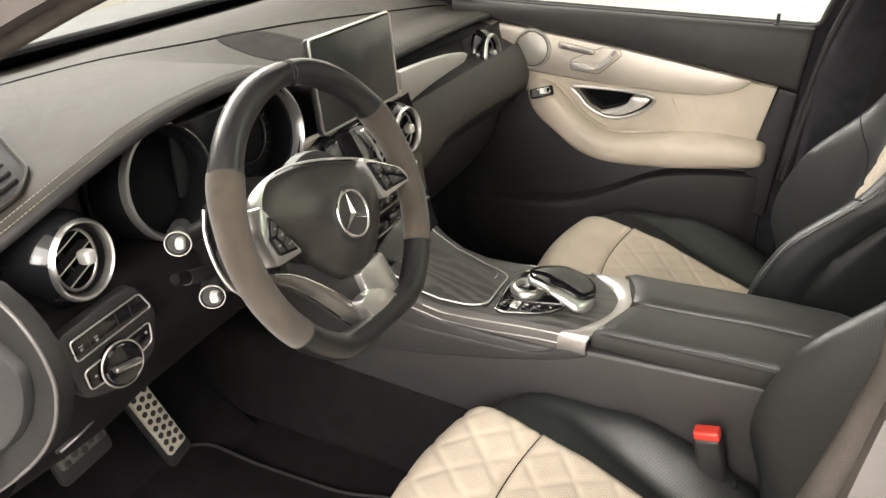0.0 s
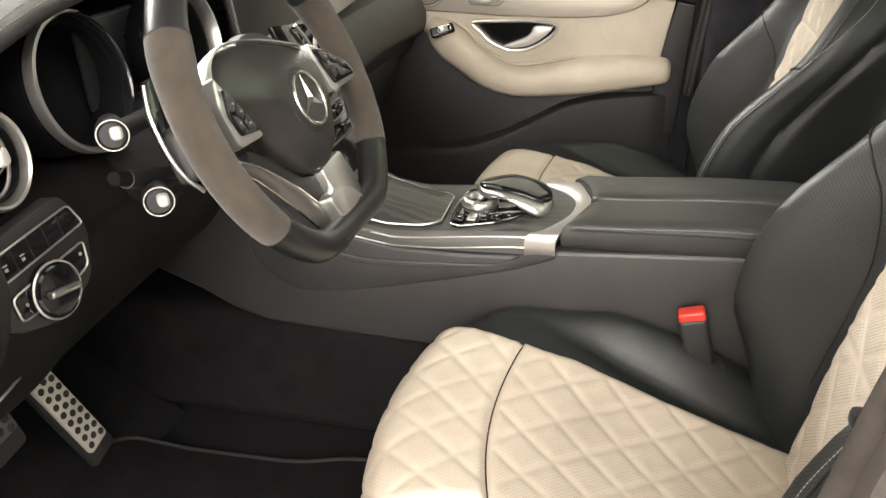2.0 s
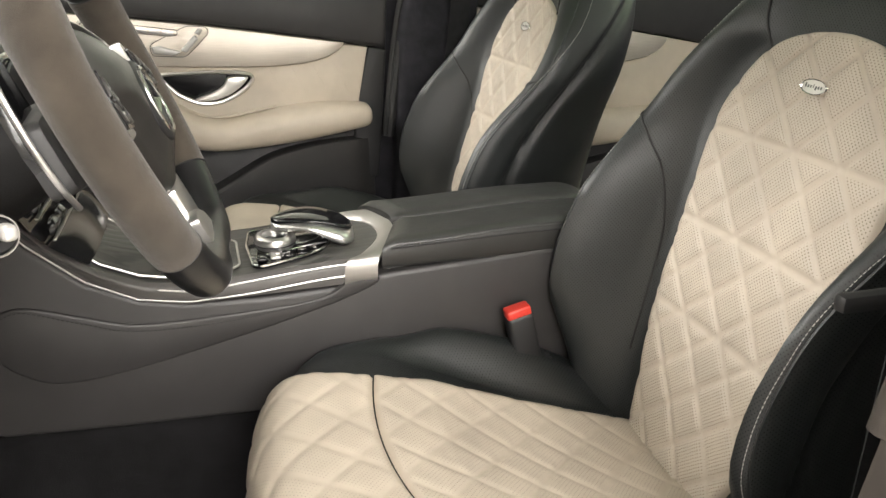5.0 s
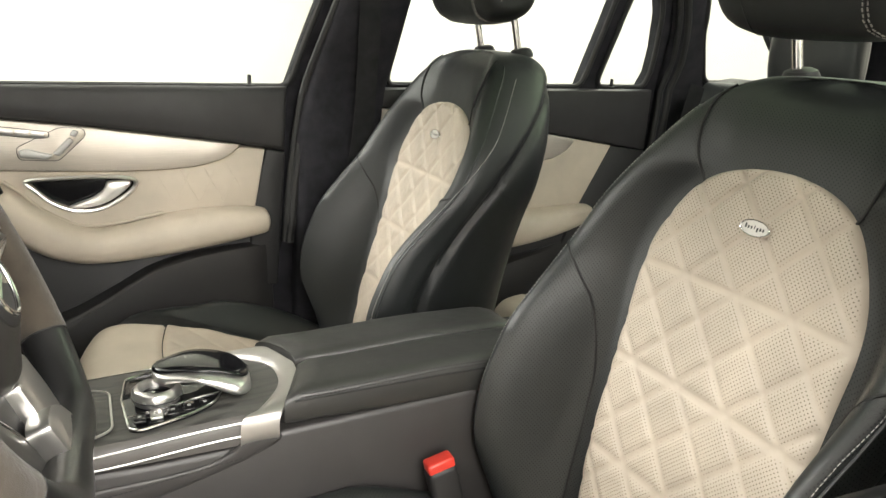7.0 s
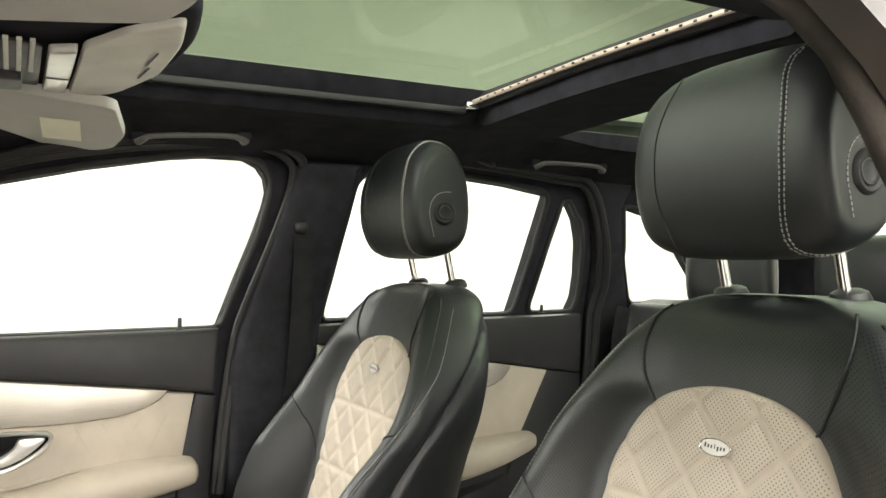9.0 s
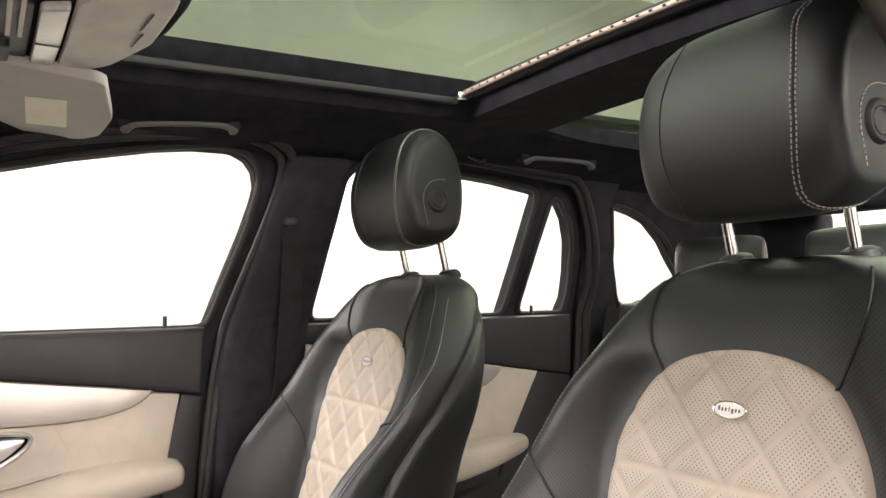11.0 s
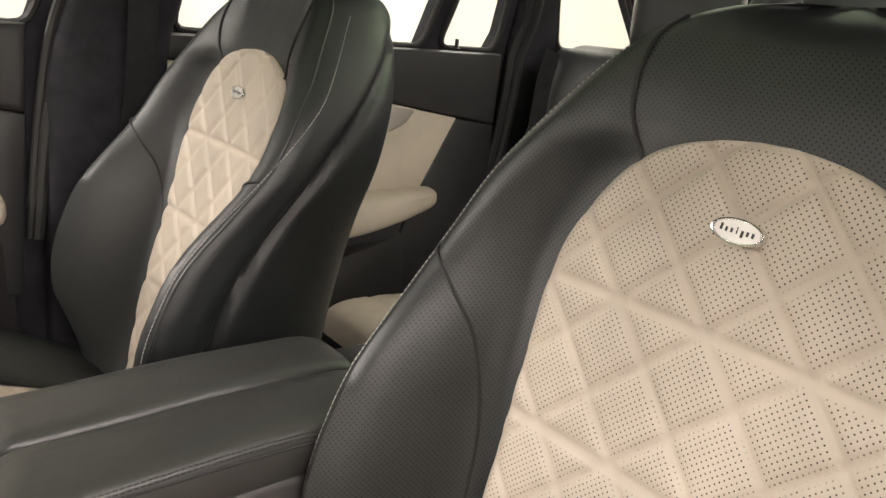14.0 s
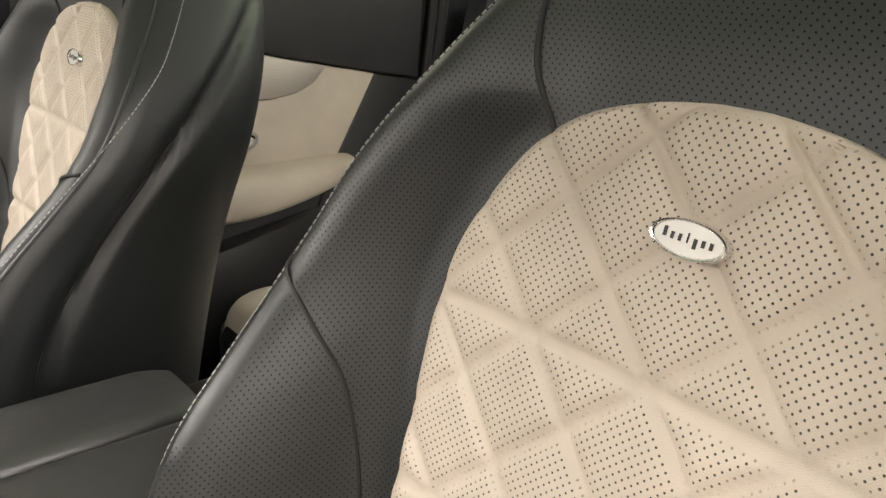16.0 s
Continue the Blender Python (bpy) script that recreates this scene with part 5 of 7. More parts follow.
# ---------- dashboard ----------
HOOD = eased([(-0.755, 1.045), (-0.70, 1.066), (-0.6, 1.10), (-0.5, 1.126), (-0.4, 1.137), (-0.3, 1.137), (-0.22, 1.117), (-0.16, 1.085), (-0.1, 1.062), (0.0, 1.05), (0.2, 1.048), (0.4, 1.046), (0.6, 1.036), (0.72, 1.02)])
HOOD_Y = eased([(-0.755, 0.21), (-0.6, 0.195), (-0.3, 0.19), (-0.2, 0.205), (-0.1, 0.235), (0.0, 0.245), (0.4, 0.255), (0.6, 0.27), (0.72, 0.29)])


def dash_ring(x):
    ze, ye = lerp_table(HOOD, x), lerp_table(HOOD_Y, x)
    cave = smoothstep(-0.56, -0.52, x) * (1 - smoothstep(-0.21, -0.17, x))
    side = smoothstep(0.10, 0.2, x)
    drop = 0.03 * smoothstep(0.55, 0.74, abs(x))
    inner = 0.26 + 0.06 * cave
    pts = [(0.80, 1.06 - drop), (0.62, 1.085 - drop), (0.42, 1.0 + (ze - 1.0) * 0.72 + 0.02), (ye + 0.10, ze - 0.004), (ye + 0.03, ze), (ye + 0.006, ze - 0.003), (ye, ze - 0.010),
           (ye + 0.006, ze - 0.018), (ye + 0.03, ze - 0.024), (inner, ze - 0.035), (inner + 0.005, 1.0), (inner - 0.005, 0.962 - 0.01 * cave),
           (0.235 - 0.02 * side, 0.945), (0.215 - 0.01 * side, 0.92), (0.222 - 0.03 * side, 0.86), (0.25 - 0.03 * side, 0.80), (0.29, 0.74), (0.36, 0.70), (0.55, 0.68), (0.80, 0.68)]
    return [(x, a, b) for a, b in pts]


dash = thing("dashboard", "dark grey stitched leather dashboard with round vents and silver trim", "dashboard")
stations = [-0.755 + k * 1.475 / 118 for k in range(119)]
rings = [dash_ring(x) for x in stations]
full = []
for r in rings:
    full.append([tuple(q) for q in r])
# the padded top and the dark lower body are two skins
hood_lines = [catmull(r[:9], 40) for r in full]
top_pad = part("top_pad", loft([line[:26] for line in hood_lines], False, False), M_DASH, dash, "grey-brown leather top pad", 60)
part("hood_lip", loft([line[25:] for line in hood_lines], False, False), M_SOFT, dash, "black lip under the top pad", 60)
part("lower_body", loft([r[7:] for r in full], False, False), M_LOWER, dash, "black moulded lower body", 50)
for x in (-0.755, 0.72):
    part("end_cap", loft([[Vector(p) for p in dash_ring(x)], [Vector(p) + Vector((math.copysign(0.004, x), 0, 0)) for p in dash_ring(x)]]), M_SOFT, dash)
for d in (-0.004, 0.0075):
    stitches("stitching", [(x, lerp_table(HOOD_Y, x) + 0.012 + d, lerp_table(HOOD, x) + 0.0004 - 0.9 * max(0.0, -0.001 - d)) for x in [-0.75 + 0.0125 * k for k in range(46)]], M_GREY_THREAD, dash, 0.0052, 0.0032, 0.00045)


def top_z(x, y):
    """Height of the dash top at a place."""
    line = catmull(dash_ring(x)[:9], 40)
    for p, q in zip(line, line[1:]):
        if q.y <= y <= p.y:
            return p.z + (q.z - p.z) * (p.y - y) / max(1e-6, p.y - q.y)
    return line[-1].z


slit = catmull([(-0.72, 0.60, 1.075), (-0.55, 0.622, 1.09), (-0.381, 0.619, 1.09), (-0.29, 0.604, 1.09), (-0.137, 0.579, 1.09), (0.045, 0.545, 1.09), (0.212, 0.51, 1.09), (0.392, 0.458, 1.08), (0.55, 0.42, 1.06), (0.69, 0.40, 1.05)], 60)
part("defroster_slit", tube([(p.x, p.y, top_z(p.x, p.y) + 0.0005) for p in slit], 0.0035, 6, False, 0.5), M_DIAL, dash, "black windscreen demister slot")


def air_vent(c, r, aim, label):
    """Round vent: outer ring, inner barrel, cross vanes and a small silver knob."""
    m = frame_to(c, (1, 0, 0), aim)
    v = part("air_vent", lathe([(r * 0.88, 0.002), (r * 0.90, 0.007), (r * 0.95, 0.009), (r, 0.006), (r * 1.02, -0.002), (r * 1.0, -0.02), (r * 0.95, -0.03), (r * 0.84, -0.03), (r * 0.88, 0.002)], 44, m), M_SILVER, dash, label)
    part("vent_bezel", lathe([(r * 1.01, 0.002), (r * 1.12, -0.006), (r * 1.22, -0.02), (r * 1.26, -0.05), (r * 1.0, -0.06), (r * 1.0, -0.0)], 44, m), M_GLOSS, v)
    part("vent_back", lathe([(0, -0.05), (r * 0.82, -0.05), (r * 0.82, 0.0), (r * 0.78, 0.0), (r * 0.78, -0.045), (0, -0.045)], 32, m), M_DIAL, v)
    part("inner_ring", tube([m @ Vector((r * 0.66 * math.cos(a), r * 0.76 * math.sin(a), -0.006)) for a in [2 * math.pi * k / 36 for k in range(36)]], 0.0020, 8, True), M_SILVER, v)
    for k in range(3):
        reach, up = r * 0.70 * (1 - 0.25 * abs(k - 1)), (k - 1) * r * 0.45
        tilt = m @ pose(0, 0, 0, 0, 0, 18)
        vane = part("vane", box(0, up, -0.016, 2 * reach, 0.0016, 0.016, 0.0005, 1, tilt), M_SOFT, v)
        part("vane_edge", tube([tilt @ Vector((-reach, up, -0.008)), tilt @ Vector((reach, up, -0.008))], 0.0009, 6), M_SILVER, vane, "silver vane edge")
    part("cross_vane", box(0, 0, -0.024, 0.0016, r * 1.45, 0.010, 0.0004, 1, m @ pose(0, 0, 0, 0, 0, 18)), M_SOFT, v)
    part("vent_knob", box(0.008, 0, 0.002, 0.015, 0.017, 0.018, 0.005, 3, m), M_BRIGHT, v, "small silver vent knob")


air_vent((-0.626, 0.192, 1.009), 0.0455, (0.16, -1, 0.10), "round satin silver air vent")
air_vent((0.590, 0.230, 0.950), 0.048, (0.05, -1, 0.12), "round satin silver air vent")
for x in (-0.135, -0.033, 0.069):
    air_vent((x, 0.172, 0.938), 0.042, (0, -1, 0.15), "round satin silver centre air vent")
# side demister grille
def grille_at(x, y, h):
    return Vector((x, y, top_z(x, y) + h))


grille_out = rounded([(-0.70, 0.24), (-0.70, 0.40), (-0.60, 0.40), (-0.568, 0.362), (-0.611, 0.260), (-0.648, 0.230)], 0.012)
grille = part("demister_grille", slab(grille_out, 0, 0.004, grille_at, 0.001), M_DIAL, dash, "dark demister grille in the dash top")
part("grille_frame", tube([grille_at(x, y, 0.004) for x, y in grille_out], 0.003, 6, True), M_DASH, grille)
for k in range(6):
    part("slat", tube([grille_at(-0.69, 0.262 + 0.022 * k, 0.005), grille_at(-0.65, 0.258 + 0.022 * k, 0.005), grille_at(-0.630 + 0.0085 * k, 0.255 + 0.022 * k, 0.005)], 0.0024, 6), M_SPEAKER, grille)

patch_line = smooth_outline([(0.018, 0.548), (0.104, 0.538), (0.143, 0.46), (0.130, 0.405), (0.03, 0.385), (-0.004, 0.45)], 40)
patch_rings = []
for k, lift in ((0.02, 0.0012), (0.25, 0.0012), (0.5, 0.0012), (0.75, 0.0012), (0.93, 0.0012), (0.99, 0.0008), (1.0, -0.001)):
    flat = [(0.07 + (x - 0.07) * k, 0.445 + (y - 0.445) * k) for x, y in patch_line]
    patch_rings.append([(x, y, top_z(x, y) + lift) for x, y in flat])
part("speaker_patch", loft(patch_rings), M_SPEAKER, dash, "dark perforated speaker patch", 60)

# instrument binnacle
cluster = thing("instrument_cluster", "unlit black instrument cluster with two silver-rimmed dials", "instrument cluster")
part("backing", box(-0.37, 0.285, 1.02, 0.33, 0.012, 0.13, 0.01), M_DIAL, cluster)
for cx in (-0.461, -0.263):
    m = frame_to((cx, 0.212, 1.033), (1, 0, 0), (0, -1, 0.18))
    tube_ring = part("dial_tube", lathe([(0.0685, 0.000), (0.0705, 0.003), (0.0728, 0.002), (0.0738, -0.002), (0.073, -0.012), (0.068, -0.012), (0.0685, 0.000)], 56, m), M_GLOSS, cluster, "gloss black dial tube")
    turn = 175 if cx < -0.4 else 5
    arc = [radians(turn - 105 + 210 * k / 47) for k in range(48)]
    rows = []
    for k, t in enumerate(arc):
        wide = 0.0012 + (0.0115 if cx < -0.4 else 0.006) * math.sin(math.pi * (k + 0.5) / 48) ** 0.8
        prof = ((0.0742, -0.006), (0.0745, 0.003), (0.0735, 0.0062), (0.0735 - 0.35 * wide, 0.0062), (0.0735 - wide, -0.002 - 0.35 * wide), (0.0735 - wide, -0.012))
        rows.append([m @ Vector((a * math.cos(t), a * math.sin(t), b)) for a, b in prof])
    part("dial_rim", loft(rows), M_SILVER, tube_ring, "tapered satin silver dial rim", 40)
    part("dial_well", lathe([(0.0735, -0.012), (0.0735, -0.06), (0.068, -0.06), (0.062, -0.012), (0.0735, -0.012)], 48, m), M_DIAL, tube_ring)
    part("dial_face", lathe([(0, -0.052), (0.068, -0.052), (0.068, -0.056), (0, -0.056)], 40, m), M_DIAL, tube_ring, "dark dial face")
    if cx > -0.4:
        part("inner_rim", lathe([(0.042, -0.046), (0.0435, -0.0445), (0.045, -0.048), (0.045, -0.052), (0.042, -0.052)], 40, m), M_HUB, tube_ring)
        marks = bmesh.new()
        for k in range(19):
            a = radians(225 - 15 * k)
            add_box(marks, m @ pose(0.055 * math.cos(a), 0.055 * math.sin(a), -0.0512, 0, 0, math.degrees(a)) @ Matrix.Diagonal((0.006, 0.0009, 0.0006, 1)))
        part("scale_marks", marks, M_GREY, tube_ring)
        needle = m @ pose(0, 0, -0.049, 0, 0, 200)
        part("needle", box(0.044, 0, 0, 0.03, 0.0020, 0.0015, 0.0005, 1, needle), M_RED, tube_ring, "slim red needle")
part("display", box(-0.362, 0.250, 1.035, 0.11, 0.006, 0.10, 0.004), M_SCREEN, cluster, "dark centre display")
part("display_edge", box(-0.362, 0.246, 1.083, 0.11, 0.003, 0.0014, 0.0005), M_GREY, cluster)

# free-standing screen
screen = thing("touch_screen", "free-standing dark tablet screen with slim silver edge", "screen", pose(-0.029, 0.207, 1.068, -6))
part("casing", box(0, 0.006, 0, 0.242, 0.014, 0.150, 0.006, 3), M_SOFT, screen)
part("edge_trim", tube([(a, -0.001, b) for a, b in rounded([(-0.12, -0.074), (0.12, -0.074), (0.12, 0.074), (-0.12, 0.074)], 0.01)], 0.0022, 8, True), M_SILVER, screen, "thin silver edge")
part("display", box(0, -0.0005, 0, 0.234, 0.004, 0.142, 0.002), M_SCREEN, screen, "dark glossy display")
part("foot", box(0, 0.03, -0.06, 0.12, 0.05, 0.06, 0.01), M_SOFT, screen)

# passenger-side trim blade
blade_line = [(0.14, 1.022), (0.25, 1.016), (0.35, 1.006), (0.427, 0.993), (0.44, 0.985), (0.42, 0.972), (0.35, 0.970), (0.25, 0.963), (0.14, 0.950)]
part("trim_blade", slab(rounded(blade_line, 0.006, 2), 0, 0.012, lambda x, z, h: Vector((x, 0.232 - h, z)), 0.003), M_SATIN, dash, "brushed aluminium trim blade")
part("trim_blade", slab(rounded([(-0.2, 0.99), (-0.1, 0.985), (0.1, 0.985), (0.14, 0.99), (0.14, 0.975), (-0.2, 0.975)], 0.004, 2), 0, 0.010, lambda x, z, h: Vector((x, 0.228 - h, z)), 0.003), M_ALU, dash)

# leather pad on the passenger's side, from the trim blade down to a stitched edge
def pad_low(x):
    return lerp_table(PAD_LOW, x)


PAD_LOW = eased([(0.13, 0.80), (0.214, 0.82), (0.25, 0.836), (0.32, 0.842), (0.46, 0.842), (0.635, 0.829), (0.72, 0.82)])


def pad_at(u, v):
    x = 0.135 + 0.575 * v
    z = 0.955 + (pad_low(x) - 0.955) * u
    y = 0.222 - 0.045 * math.sin(math.pi * min(1.0, u * 0.75 + 0.05)) ** 0.8 + 0.02 * smoothstep(0.85, 1.0, u)
    return (x, y, z, x, z, 0.0)


part("passenger_pad", sheet(20, 60, pad_at), M_PAD, dash, "grey leather pad on the passenger side", 70)
stitches("stitching", [Vector(pad_at(0.93, k / 40)[:3]) + Vector((0, -0.0008, 0)) for k in range(41)], M_GREY_THREAD, dash, 0.0052, 0.0032, 0.00045)

# glove box
glove = catmull_rows([[(x, 0.235 + k, 0.855), (x, 0.215 + k, 0.835), (x, 0.212 + k, 0.79), (x, 0.235 + k, 0.72), (x, 0.30 + k, 0.64), (x, 0.42, 0.58)] for x, k in ((0.17, 0.02), (0.22, 0.0), (0.4, 0.0), (0.6, 0.01), (0.70, 0.04))], 30)
part("glove_box", loft([catmull(r, 24) for r in glove], False), M_LOWER, dash, "black soft-grain glove box", 60)
knee = catmull_rows([[(x, 0.225, 0.90), (x, 0.20 + k, 0.87), (x, 0.22 + k, 0.80), (x, 0.30 + k, 0.70), (x, 0.45, 0.64)] for x, k in ((-0.74, 0.0), (-0.6, -0.005), (-0.5, 0.01), (-0.3, 0.02), (-0.16, 0.02))], 30)
part("knee_panel", loft([catmull(r, 24) for r in knee], False), M_LOWER, dash, "black driver knee panel", 60)

# light switch panel
m = frame_to((-0.625, 0.168, 0.912), (1, 0, 0.04), (-0.06, -1, 0.14))


def on_panel(a, b, h):
    return m @ Vector((a, b, h))


lights = part("light_switch_panel", slab(rounded([(-0.066, 0.040), (-0.062, -0.042), (-0.01, -0.060), (0.040, -0.042), (0.060, 0.006), (0.043, 0.049)], 0.014), -0.012, 0.016, on_panel, 0.003), M_SOFT, dash, "black light switch panel")
row_line = rounded([(-0.054, 0.005), (-0.054, 0.030), (0.043, 0.036), (0.052, 0.013)], 0.005)
row = part("button_strip", slab(row_line, 0.003, 0.004, on_panel, 0.001), M_GLOSS, lights)
part("strip_frame", tube([on_panel(a, b, 0.007) for a, b in row_line], 0.0011, 6, True), M_SILVER, row)
for k in range(4):
    part("divider", box(-0.033 + 0.0195 * k, 0.0195 + 0.001 * k, 0.0073, 0.0008, 0.022, 0.0008, 0, 1, m), M_SOFT, row)
for dx in (-0.044, -0.024):
    part("mark", box(dx, 0.0195, 0.0074, 0.005, 0.0014, 0.0006, 0, 1, m), M_WHITE_MARK, row, "pale printed mark")
    part("mark", box(dx, 0.0155, 0.0074, 0.0034, 0.003, 0.0006, 0, 1, m), M_WHITE_MARK, row)
low_line = rounded([(-0.052, -0.034), (-0.052, -0.010), (0.043, -0.002), (0.038, -0.026), (0.0, -0.036)], 0.006)
low = part("lower_strip", slab(low_line, 0.003, 0.004, on_panel, 0.001), M_GLOSS, lights)
part("strip_frame", tube([on_panel(a, b, 0.007) for a, b in low_line], 0.0011, 6, True), M_SILVER, low)
knob = part("light_knob", lathe([(0, 0.013), (0.012, 0.013), (0.0225, 0.011), (0.0245, 0.008), (0.026, 0.009), (0.0275, 0.006), (0.0275, -0.004), (0, -0.004)], 36, m @ pose(-0.009, -0.026, 0.004)), M_GLOSS, lights, "rotary light switch")
part("knob_ring", tube([on_panel(-0.009 + 0.027 * math.cos(a), -0.026 + 0.027 * math.sin(a), 0.0115) for a in [2 * math.pi * k / 36 for k in range(36)]], 0.0014, 6, True), M_SILVER, knob)
part("knob_grip", box(0, 0, 0.020, 0.036, 0.007, 0.010, 0.003, 3, m @ pose(-0.009, -0.026, 0, 0, 0, -12)), M_TUBE, knob)
part("knob_mark", box(0.006, 0, 0.0265, 0.012, 0.0014, 0.0008, 0, 1, m @ pose(-0.009, -0.026, 0, 0, 0, -12)), M_WHITE_MARK, knob)
part("mark", box(-0.041, -0.022, 0.0074, 0.003, 0.003, 0.0006, 0, 1, m), M_WHITE_MARK, low)
part("mark", box(0.034, -0.012, 0.0074, 0.003, 0.003, 0.0006, 0, 1, m), M_WHITE_MARK, low)

# door aperture edge at the driver's side: a flange with a pale rim line and a raised panel
CHEEK_EDGE = [(0.168, 1.040), (0.138, 1.022), (0.117, 0.996), (0.107, 0.966), (0.109, 0.935), (0.130, 0.886), (0.170, 0.834), (0.233, 0.773), (0.300, 0.715)]
cheek = [(p.x, p.y) for p in catmull([(a, b, 0) for a, b in CHEEK_EDGE], 48)]
side = part("dash_side", slab(cheek + [(0.42, 0.66), (0.42, 1.05)], 0, 0.020, lambda y, z, h: Vector((-0.726 - h, y, z)), 0.006), M_LOWER)
tagged(side, "dark grey side cover of the dashboard", "dashboard side", kind="structure")
tagged(part("trim", tube([(-0.7455, y + 0.002, z) for y, z in cheek], 0.0022, 8), M_GREY), "thin grey rim of the dashboard's side cover", "dashboard side", kind="structure")
raised = rounded([(0.40, 1.02), (0.21, 1.004), (0.163, 0.979), (0.139, 0.964), (0.142, 0.932), (0.161, 0.890), (0.200, 0.845), (0.275, 0.783), (0.40, 0.69)], 0.018)
tagged(part("trim", slab(raised, 0, 0.014, lambda y, z, h: Vector((-0.745 - h, y, z)), 0.010), M_SOFT), "dark grey raised panel by the door hinge", "dashboard side", kind="structure")


# ---------- steering wheel ----------
def wheel_pose(x, y, z, tilt, yaw, turn):
    t = radians(tilt)
    face = Matrix(((1, 0, 0, 0), (0, math.sin(t), -math.cos(t), 0), (0, math.cos(t), math.sin(t), 0), (0, 0, 0, 1)))
    return pose(x, y, z, 0, 0, yaw) @ face @ pose(0, 0, 0, 0, 0, turn)


wheel = thing("steering_wheel", "flat-bottomed steering wheel in black leather and grey suede", "steering wheel", wheel_pose(-0.3872, 0.0196, 1.0049, 22.9, 0.43, -2.22))


def rim_point(deg):
    a = radians(deg)
    x, y = 0.172 * math.cos(a), 0.172 * math.sin(a)
    low = -0.150
    if y < low:
        y = low - 0.012 * math.tanh((low - y) / 0.012) * 0.6
    return Vector((x, y, 0))


def rim_radius(deg, r):
    """The grip swells at the thumb rests."""
    return r + 0.0022 * smoothstep(0, 20, abs((deg % 180) - 90)) + 0.0018 * math.exp(-(((deg % 360) - 152) / 9) ** 2) + 0.0018 * math.exp(-((((deg + 180) % 360) - 180 - 28) / 9) ** 2)


def rim_piece(a0, a1, r, mat, label):
    n = max(6, int((a1 - a0) / 2.0))
    degs = [a0 + (a1 - a0) * k / n for k in range(n + 1)]
    return part("rim", tube([rim_point(d) for d in degs], [rim_radius(d, r) for d in degs], 24, False, 1.12, (0, 0, 1)), mat, wheel, label)


SEAMS = (32.9, 147.1, 217.1, 322.9)
rim_piece(SEAMS[0], SEAMS[1], 0.0152, M_RIM, "black smooth leather rim top")
rim_piece(SEAMS[1], SEAMS[2], 0.0158, M_ALCANTARA, "grey suede rim grip")
rim_piece(SEAMS[2], SEAMS[3], 0.0150, M_RIM, "black leather flat rim bottom")
rim_piece(SEAMS[3], SEAMS[0] + 360, 0.0158, M_ALCANTARA, "grey suede rim grip")
for d in (86.0, 88.0) + SEAMS:
    p = rim_point(d)
    t = (rim_point(d + 1) - rim_point(d - 1)).normalized()
    side = t.cross(Vector((0, 0, 1)))
    r = rim_radius(d, 0.0154)
    part("rim_seam", tube([p + r * (math.cos(a) * side + 1.12 * math.sin(a) * Vector((0, 0, 1))) for a in [2 * math.pi * k / 24 for k in range(24)]], 0.0009, 5, True), M_DARK_THREAD, wheel)


def flat_at(a, b, h):
    return Vector((a, b, h))


SHIELD = [(-0.131, 0.029), (-0.113, 0.055), (-0.088, 0.068), (-0.053, 0.0705), (0.0, 0.0625), (0.062, 0.0455), (0.096, 0.033), (0.104, 0.008), (0.090, -0.030), (0.070, -0.058), (0.042, -0.082), (0.006, -0.091), (-0.034, -0.080), (-0.065, -0.049), (-0.080, -0.022), (-0.104, 0.004)]


def pad_ring(k):
    """Outline of the airbag cover, shrunk by k towards the emblem."""
    return [(0.0 + (a - 0.0) * k, (b + 0.0127) * k - 0.0127) for a, b in smooth_outline(SHIELD, 72)]


pad_rings = []
for k, h in ((0.985, -0.020), (0.985, -0.008), (0.972, -0.0035), (0.945, 0.0005), (0.90, 0.0040), (0.82, 0.0070), (0.72, 0.0105), (0.62, 0.0150), (0.53, 0.0190), (0.45, 0.0215), (0.38, 0.0225), (0.2, 0.0228), (0.02, 0.0228)):
    pad_rings.append([(a, b, h) for a, b in pad_ring(k)])
hub = part("airbag_cover", loft(pad_rings), M_HUB, wheel, "domed dark grey airbag cover", 60)
part("hub_back", lathe([(0, -0.010), (0.075, -0.010), (0.078, -0.024), (0.06, -0.06), (0.045, -0.075), (0, -0.075)], 36), M_SOFT, wheel)
# silver surround: a wall at the outer left that narrows to a line over the top
wall_line = [(p.x, p.y) for p in catmull([(-0.128, -0.022, 0), (-0.136, 0.004, 0), (-0.133, 0.030, 0), (-0.114, 0.0570, 0), (-0.088, 0.0700, 0), (-0.053, 0.0725, 0), (0.0, 0.0645, 0), (0.062, 0.0475, 0), (0.098, 0.034, 0)], 80)]
rows = []
for k, (x, y) in enumerate(wall_line):
    wide = 0.0022 + 0.0125 * (1 - smoothstep(8, 40, k))
    deep = 0.004 + 0.024 * (1 - smoothstep(10, 50, k))
    n = Vector((x, y + 0.01)).normalized()
    rows.append([(x, y, -deep), (x + 0.001 * n.x, y + 0.001 * n.y, -0.002), (x, y, 0.0015), (x - wide * n.x, y - wide * n.y, 0.0022), (x - wide * n.x, y - wide * n.y, -deep)])
part("shield_trim", loft(rows), M_SILVER, wheel, "satin silver surround", 50)


